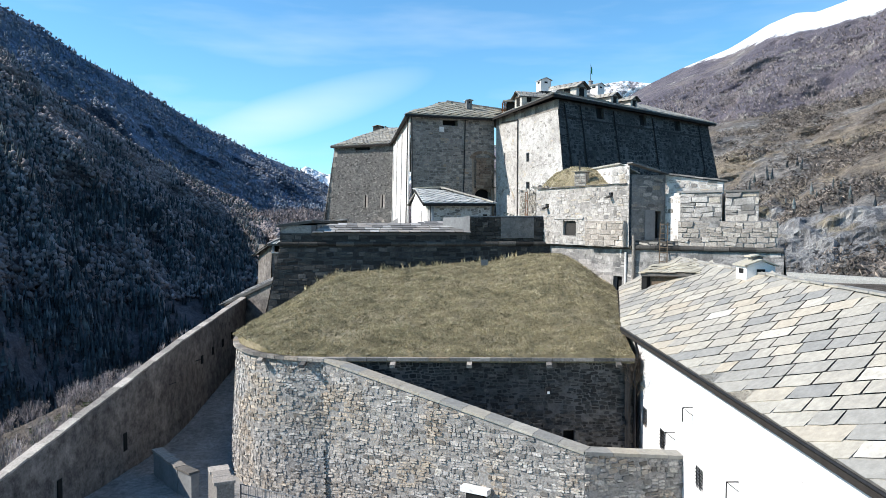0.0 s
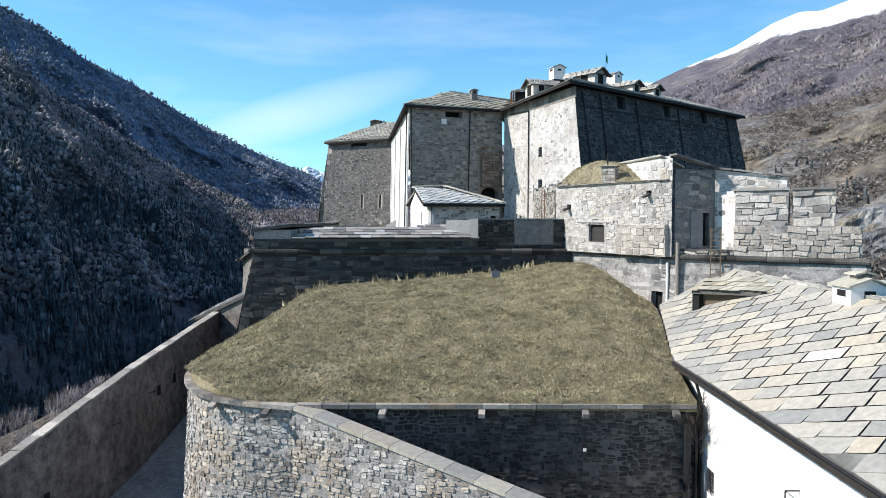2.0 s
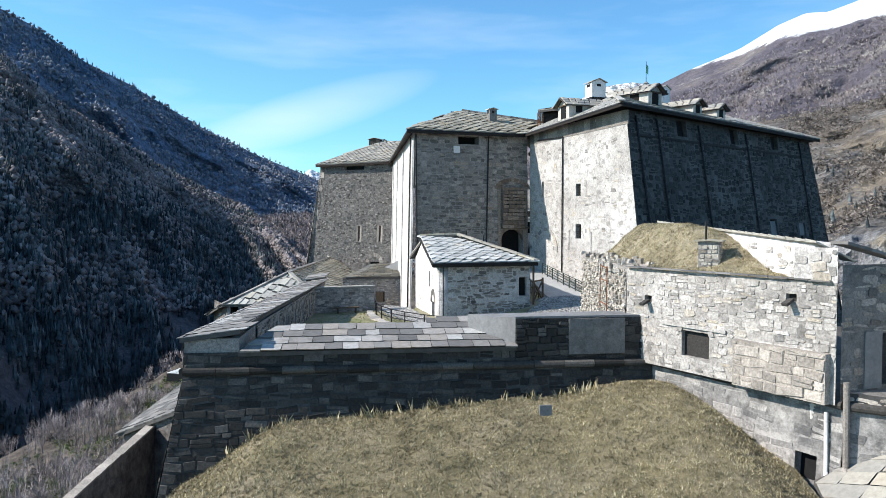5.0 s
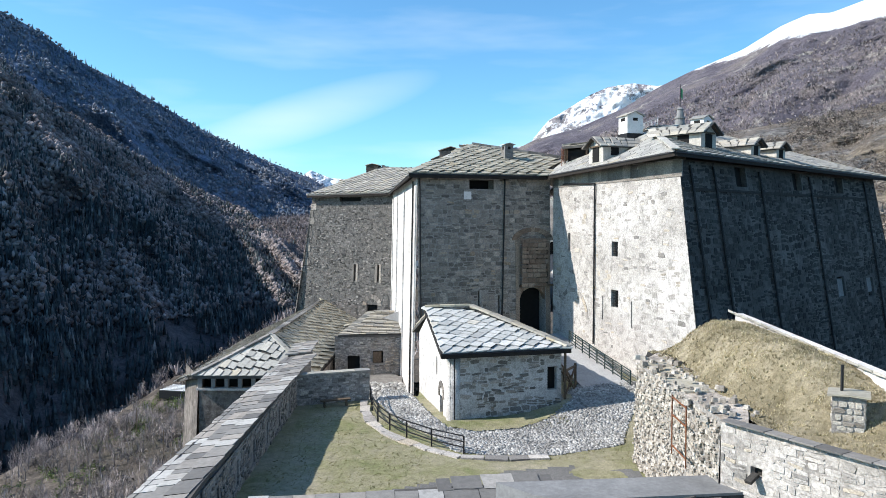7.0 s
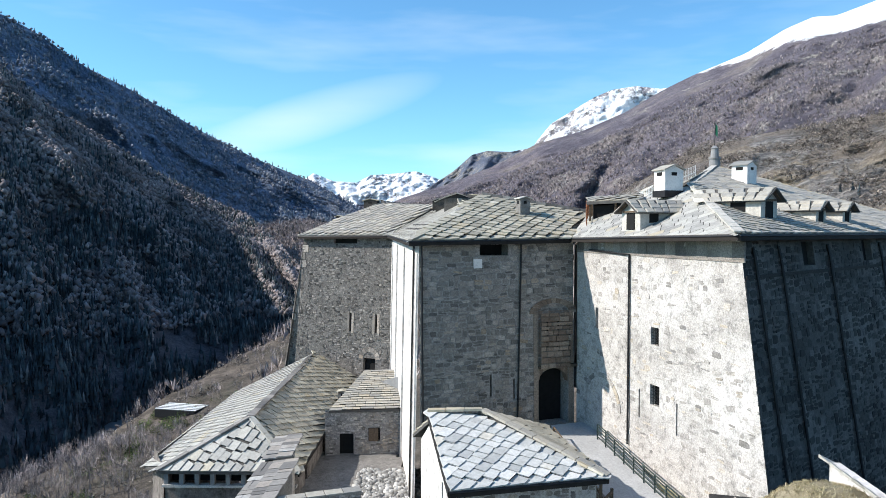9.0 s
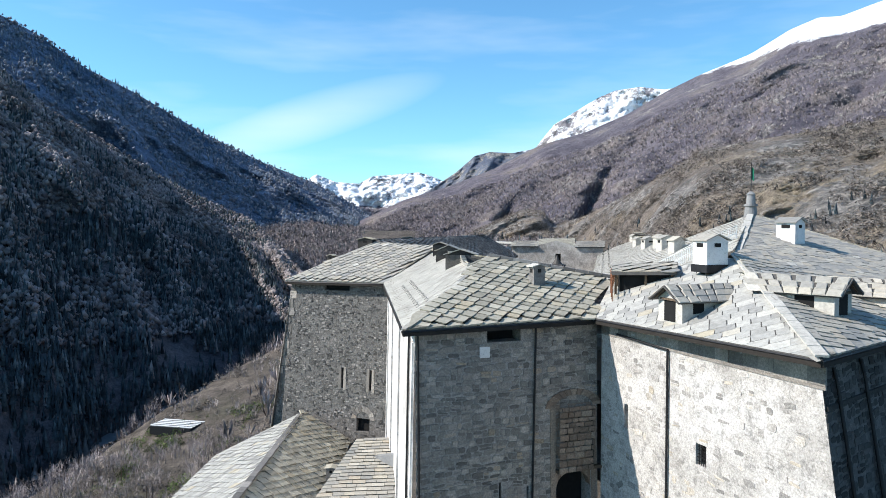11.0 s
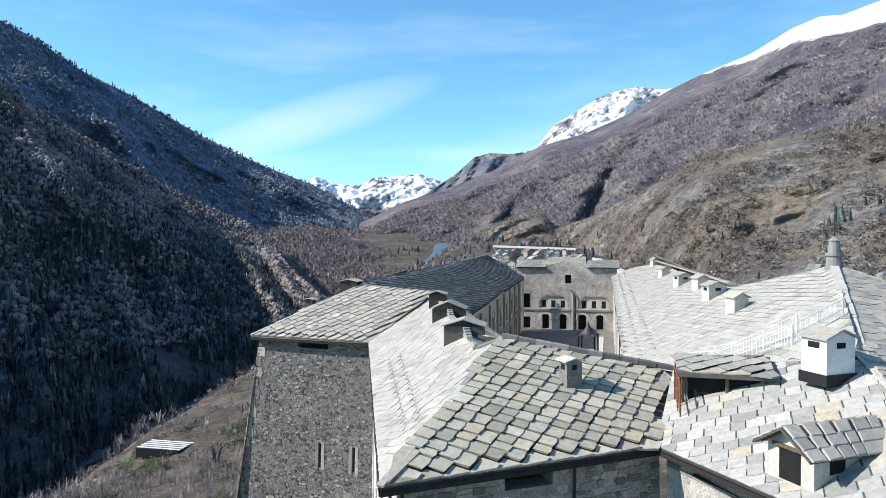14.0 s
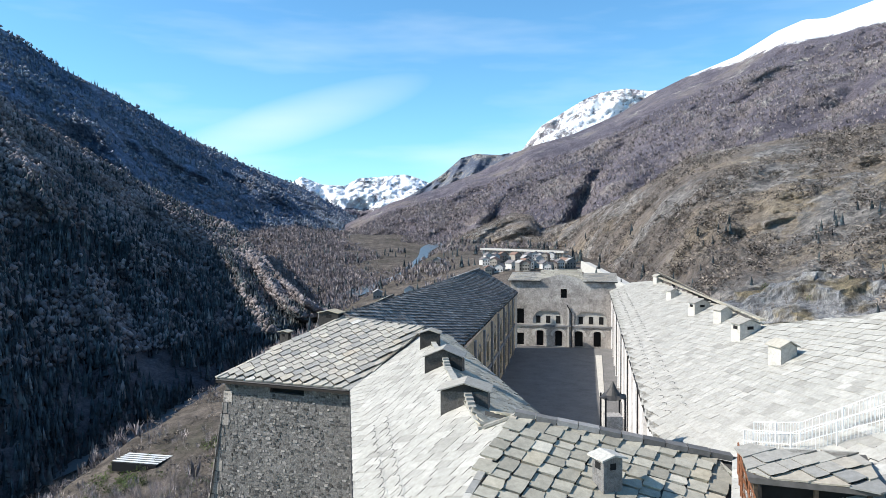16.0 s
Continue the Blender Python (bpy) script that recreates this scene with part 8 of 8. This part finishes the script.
# cliffs at the foot of the spur
def rock_material():
    m, n, l, b = material("cliff_rock", 0.85)
    g, mp = n.new("ShaderNodeNewGeometry"), n.new("ShaderNodeMapping")
    mp.inputs["Rotation"].default_value, mp.inputs["Scale"].default_value = (0.3, 0.7, 0.4), (1.0, 1.0, 0.25)
    l.new(g.outputs["Position"], mp.inputs["Vector"])
    col = ramp(n, l, noise_node(n, l, 0.12, 12, mp.outputs[0], 0.75), [(0.36, (0.05, 0.05, 0.052)), (0.48, (0.16, 0.16, 0.165)), (0.56, (0.24, 0.24, 0.24)), (0.66, (0.38, 0.36, 0.32))])
    col = mix(n, l, col, ramp(n, l, noise_node(n, l, 0.06, 8), [(0.5, (1, 1, 1)), (0.62, (0.75, 0.62, 0.40))]), 1.0, "MULTIPLY")
    l.new(mix(n, l, col, ramp(n, l, noise_node(n, l, 1.6, 8, mp.outputs[0], 0.8), [(0.36, G(0.35)), (0.64, G(1.5))]), 1.0, "MULTIPLY"), b.inputs["Base Color"])
    bump(n, l, b, noise_node(n, l, 0.5, 10, mp.outputs[0], 0.7), 1.0, 1.2)
    return m


M_CLIFF = rock_material()
cliff_spots = []


def cliff(pts, heights, back, seed):
    """A jagged rock face over a line in plan, leaning back into the hill."""
    cols, rows, v = 70, 26, []
    for j in range(rows + 1):
        for i in range(cols + 1):
            s = i / cols * (len(pts) - 1)
            k = min(int(s), len(pts) - 2)
            p = Vector((*pts[k], 0)).lerp(Vector((*pts[k + 1], 0)), s - k)
            d = Vector((pts[k + 1][0] - pts[k][0], pts[k + 1][1] - pts[k][1], 0)).normalized()
            h = heights[k] + (heights[k + 1] - heights[k]) * (s - k)
            t = j / rows
            q = p + Vector((-d.y, d.x, 0)) * back * t * t + Vector((0, 0, ground_z(p.x, p.y) - 3 + h * t))
            w = noise.ridged_multi_fractal(Vector((q.x / 16 + q.z / 30, q.y / 16, q.z / 30 + seed)), 0.8, 2.1, 5, 1.0, 2.0) - 1.0
            out = q + Vector((d.y, -d.x, 0.2)) * w * 3.4 + Vector((0, 0, w * 1.5 * t))
            v.append(out)
            if 0.1 < t and nprng.random() < 0.05:
                cliff_spots.append(tuple(out))
    w = cols + 1
    f = [(j * w + i, j * w + i + 1, (j + 1) * w + i + 1, (j + 1) * w + i) for j in range(rows) for i in range(cols)]
    tagged(mesh("rock_cliff", v, f, M_CLIFF), "jagged grey rock face at the foot of the mountain", "cliff", kind="structure")


cliff([(80, 300), (92, 275), (112, 252), (135, 240), (175, 222), (240, 190)], [6, 12, 20, 27, 34, 36], 26, 0.0)
cliff([(80, 400), (95, 372), (120, 345), (150, 325), (190, 300)], [8, 20, 28, 26, 16], 34, 4.0)
scatter("cliff_scrub", cliff_spots, NEARBY, M_SCRUB, "dry scrub on the ledges of the cliffs", "scrub", (1.5, 4))
scatter("cliff_bushes", cliff_spots[::9], BUSH, M_BUSH, "green shrubs on the ledges of the cliffs", "shrub", (1.5, 4))

# river
s = Shape()
prev = None
for k in range(60):
    y = 100 + k * 26
    x, z = river_x(y) + 18 * math.sin(y / 90), river_z(y) + 1.2
    w = 13 + 4 * math.sin(y / 40)
    cur = [(x - w, y, z), (x + w, y, z)]
    if prev:
        s.add([prev[0], prev[1], cur[1], cur[0]], [(0, 1, 2, 3)])
    prev = cur
m, n_, l_, b_ = material("river_water", 0.3)
b_.inputs["Base Color"].default_value = (0.10, 0.125, 0.14, 1)
bump(n_, l_, b_, noise_node(n_, l_, 0.6, 5), 0.4, 0.3)
tagged(s.out("river", m), "blue mountain river in the valley floor", "river", kind="structure")

# village houses
M_ROOFS = [plain("house_roof_grey", (0.16, 0.15, 0.15), 0.8), plain("house_roof_brown", (0.20, 0.13, 0.10), 0.8), plain("house_roof_pale", (0.34, 0.33, 0.32), 0.8)]
M_WALLS = [plain("house_wall_cream", (0.32, 0.29, 0.25), 0.9), plain("house_wall_grey", (0.20, 0.195, 0.185), 0.9), plain("house_wall_white", (0.50, 0.49, 0.47), 0.9)]


def house(x, y, w, dp, h, rz, k):
    z = ground_z(x, y)
    th = thing("village_house", ("small village house with grey roof", "small village house with brown roof", "pale village house with light roof")[k % 3], "house", (x, y, z), "village houses")
    c, s_ = math.cos(rz), math.sin(rz)
    P = lambda a, b, q: (x + c * a - s_ * b, y + s_ * a + c * b, z + q)  # noqa: E731
    g = h + w * 0.3
    s = Shape()
    s.add([P(-w / 2, -dp / 2, -4), P(w / 2, -dp / 2, -4), P(w / 2, dp / 2, -4), P(-w / 2, dp / 2, -4), P(-w / 2, -dp / 2, h), P(w / 2, -dp / 2, h), P(w / 2, dp / 2, h), P(-w / 2, dp / 2, h), P(0, -dp / 2, g), P(0, dp / 2, g)],
          [(0, 1, 5, 8, 4), (2, 3, 7, 9, 6), (1, 2, 6, 5), (3, 0, 4, 7)])
    wall = s.out("wall", M_WALLS[k % 3], th)
    for i in range(3):
        for q in range(int(h // 3)):
            v = Shape()
            v.box(P(-w / 2 + w * (i + 0.5) / 3, -dp / 2, 1.6 + 2.9 * q), (1.0, 0.12, 1.3), rz)
            v.out("window", M_DARK, wall)
    for sgn in (-1, 1):
        s = Shape()
        e = w / 2 + 0.6
        lo = h - 0.36
        a, b, r0, r1 = P(sgn * e, -dp / 2 - 0.5, lo), P(sgn * e, dp / 2 + 0.5, lo), P(0, -dp / 2 - 0.5, g + 0.05), P(0, dp / 2 + 0.5, g + 0.05)
        up = lambda p: (p[0], p[1], p[2] + 0.25)  # noqa: E731
        s.hexa([a, b, r1, r0, up(a), up(b), up(r1), up(r0)])
        s.out("roof", M_ROOFS[(k * 7 + 1) % 3], th)


vr = random.Random(21)
for k in range(46):
    hy = vr.uniform(690, 870)
    house(-4 + (hy - 81) * math.tan(radians(vr.uniform(2.4, 9.6))), hy, vr.uniform(5.5, 8.5), vr.uniform(7, 11), vr.uniform(4.5, 7.5), vr.uniform(-0.5, 0.6), vr.randrange(9))
for x, y in ((-95, 640), (-70, 720), (-40, 690), (-110, 820), (-20, 900)):
    house(x, y, 8, 10, 5.5, vr.uniform(-0.5, 0.5), vr.randrange(9))

# viaduct, road, greenhouse, poles
M_PALE = plain("pale_concrete", (0.45, 0.44, 0.41), 0.9)
via = thing("viaduct", "long pale road viaduct on many piers below the cliffs", "bridge", (90, 950, 0))
A, B = Vector((34, 960, 20.5)), Vector((124, 881, 19.0))
s = Shape()
s.bar(A, B, 9, 2.2)
s.out("deck", M_PALE, via)
for k in range(24):
    p = A.lerp(B, (k + 0.5) / 24)
    s = Shape()
    s.bar(p - Vector((0, 0, 14)), p - Vector((0, 0, 1)), 3.0)
    s.out("pier", M_PALE, via)
road = thing("road_wall", "pale parapet of the mountain road", "road", (150, 700, 0), kind="structure")
for a, b in ((spot(10.2, -2.4, 640), spot(12.4, -3.5, 480)), (spot(12.4, -3.5, 480), spot(15.0, -4.9, 390)), (Vector((92, 236, 3.5)), Vector((150, 205, 1.5)))):
    s = Shape()
    s.bar(a - Vector((0, 0, 4)), b - Vector((0, 0, 4)), 7, 8)
    s.bar(a + Vector((-3, -1, 0.5)), b + Vector((-3, -1, 0.5)), 0.6, 1.2)
    s.out("parapet", M_PALE, road)
gh_z = ground_z(-131, 371)
gh = thing("greenhouse", "low greenhouse with striped pale roof panels", "greenhouse", (-131, 371, gh_z))
s = Shape()
s.box((-131, 371, gh_z + 0.8), (20, 12, 3.6), -0.2)
s.out("base", M_IRON, gh)
for k in range(5):
    s = Shape()
    yy = -4.8 + 2.4 * k
    c, s_ = math.cos(-0.2), math.sin(-0.2)
    a, b = (-131 - c * 10.2 - s_ * yy, 371 - s_ * 10.2 + c * yy, gh_z + 2.9), (-131 + c * 10.2 - s_ * yy, 371 + s_ * 10.2 + c * yy, gh_z + 2.9)
    s.bar(a, b, 1.15, 0.2)
    s.out("roof_panel", M_WHITE, gh)
for x, y in ((-122, 300), (-96, 262), (-70, 330), (-150, 420), (112, 300), (170, 330), (215, 420), (150, 250)):
    z = ground_z(x, y)
    th = thing("utility_pole", "wooden utility pole on the slope", "pole", (x, y, z), "utility poles")
    s = Shape()
    s.tube((x, y, z - 1), (x, y, z + 10), 0.16, 6, 0.1)
    s.out("mast", M_WOOD, th)
    s = Shape()
    s.bar((x - 0.9, y, z + 9.2), (x + 0.9, y, z + 9.2), 0.12)
    s.out("crossarm", M_WOOD, th)

# grass blades on the mound and turf, the hanging bush by the white house
def blade_template(seed, n=9):
    r = random.Random(seed)
    v, f = [], []
    for _ in range(n):
        a, e = r.uniform(0, 6.28), r.random() * 0.5
        p = Vector((math.cos(a) * e, math.sin(a) * e, 0))
        t = p + Vector((r.uniform(-0.5, 0.5), r.uniform(-0.5, 0.5), r.uniform(0.5, 1.0)))
        s_ = Vector((-math.sin(a + 1), math.cos(a + 1), 0)) * 0.08
        k = len(v)
        v.extend([tuple(p - s_), tuple(p + s_), tuple(t)])
        f.append((k, k + 1, k + 2))
    return np.array(v), np.array(f)


M_BLADE = foliage("dry_grass_blades", [(0.0, (0.12, 0.105, 0.05)), (0.4, (0.255, 0.215, 0.125)), (0.75, (0.38, 0.325, 0.205)), (1.0, (0.54, 0.47, 0.335))], 0.9, 0.42)
TUFT = [blade_template(i, 7) for i in range(8)]
spots = []
for _ in range(56000):
    y = nprng.uniform(43.2, 66.0)
    x = nprng.uniform(mound_left(y) + 0.1, mound_right(y) - 0.1)
    spots.append((x, y, mound_z(x, y) - 0.02))
scatter("grass_tufts", spots, TUFT, M_BLADE, "dry straw-coloured grass tufts on the mound", "grass", (0.07, 0.21), 0.3)
spots = []
for _ in range(11000):
    y = nprng.uniform(58, 83)
    x = nprng.uniform(9.0, 13.6)
    if (x - 7.8) * 0.85 + (y - 67.6) * 0.53 > 0.3:
        spots.append((x, y, turf_z(x, y) - 0.02))
scatter("turf_tufts", spots, TUFT, M_BLADE, "dry grass tufts on the turf roof", "grass", (0.05, 0.18))
scatter("hanging_bush", [(11.15 + nprng.normal(0, 0.25), 43.5 + nprng.normal(0, 0.3), 10.4 + nprng.normal(0, 0.5)) for _ in range(46)], NEARBY, M_SCRUB, "dead brown creeper hanging at the house corner", "shrub", (0.7, 1.3), 0.6)
M_LBLADE = foliage("green_grass_blades", [(0.0, (0.08, 0.10, 0.03)), (0.6, (0.18, 0.17, 0.075)), (1.0, (0.30, 0.25, 0.14))], 0.5, 0.25)
spots = [(x, y, terre_z(x, y) - 0.02) for x, y in zip(nprng.uniform(-14, 8, 9000), nprng.uniform(69.5, 92, 9000)) if not in_plan(COBBLED, x, y) and not (x > -6 and y > 85) and x > -12.8 and not (-4 < x and 70.5 < y < 79)]
scatter("lawn_tufts", spots, TUFT, M_LBLADE, "short worn grass on the bastion lawn", "grass", (0.05, 0.14))
def cobble_template(seed):
    """A rounded stone: an uneven six-sided dome."""
    r = random.Random(seed)
    v = [(0, 0, r.uniform(0.25, 0.4))]
    v += [(math.cos(a) * q, math.sin(a) * q, r.uniform(0.12, 0.26)) for a, q in ((i * 1.047, r.uniform(0.3, 0.48)) for i in range(6))]
    v += [(x * 1.15, y * 1.15, -0.2) for x, y, z in v[1:7]]
    f = [(0, 1 + i, 1 + (i + 1) % 6) for i in range(6)]
    for i in range(6):
        f += [(1 + i, 7 + i, 7 + (i + 1) % 6), (1 + i, 7 + (i + 1) % 6, 1 + (i + 1) % 6)]
    return np.array(v), np.array(f)


M_COBBLE_STONE = foliage("cobble_stone", [(0.0, (0.16, 0.155, 0.148)), (0.5, (0.27, 0.265, 0.253)), (0.85, (0.36, 0.352, 0.335)), (1.0, (0.47, 0.46, 0.44))], 0.6, 0.25)
spots = [(x, y, terre_z(x, y) + 0.03) for x, y in zip(nprng.uniform(-9.5, 11.5, 26000), nprng.uniform(79.5, 97, 26000)) if in_plan(COBBLED, x, y)]
scatter("cobbles", spots, [cobble_template(i) for i in range(8)], M_COBBLE_STONE, "rounded river stones set in the path", "cobbles", (0.12, 0.26), 0.05)
spots = [(x, y, 13.95 + 0.02 * (y - 92)) for x, y in zip(nprng.uniform(-12, -5.6, 2200), nprng.uniform(92.5, 112, 2200))]
scatter("moat_stones", spots, [cobble_template(20 + i) for i in range(8)], M_COBBLE_STONE, "loose stones on the floor of the dry moat", "stones", (0.2, 0.6), 0.05)
scatter("moss_tufts", [(x, y, terre_z(x, y)) for x, y in zip(nprng.uniform(-2.0, 5, 900), nprng.uniform(84.6, 88.2, 900)) if y < 86.3 + (x + 3) * 0.27 and y > 84.0 + (x + 1) * 0.35], TUFT, M_LBLADE, "bright green grass at the foot of the guard house", "grass", (0.08, 0.2))
scatter("wall_weeds", [(x, 63.0 + 0.135 * (x + 15.4) - 0.4, mound_z(x, 62.6)) for x in nprng.uniform(-13, 7, 60)], TUFT, M_BLADE, "tall dry weeds along the wall foot", "grass", (0.3, 0.8))
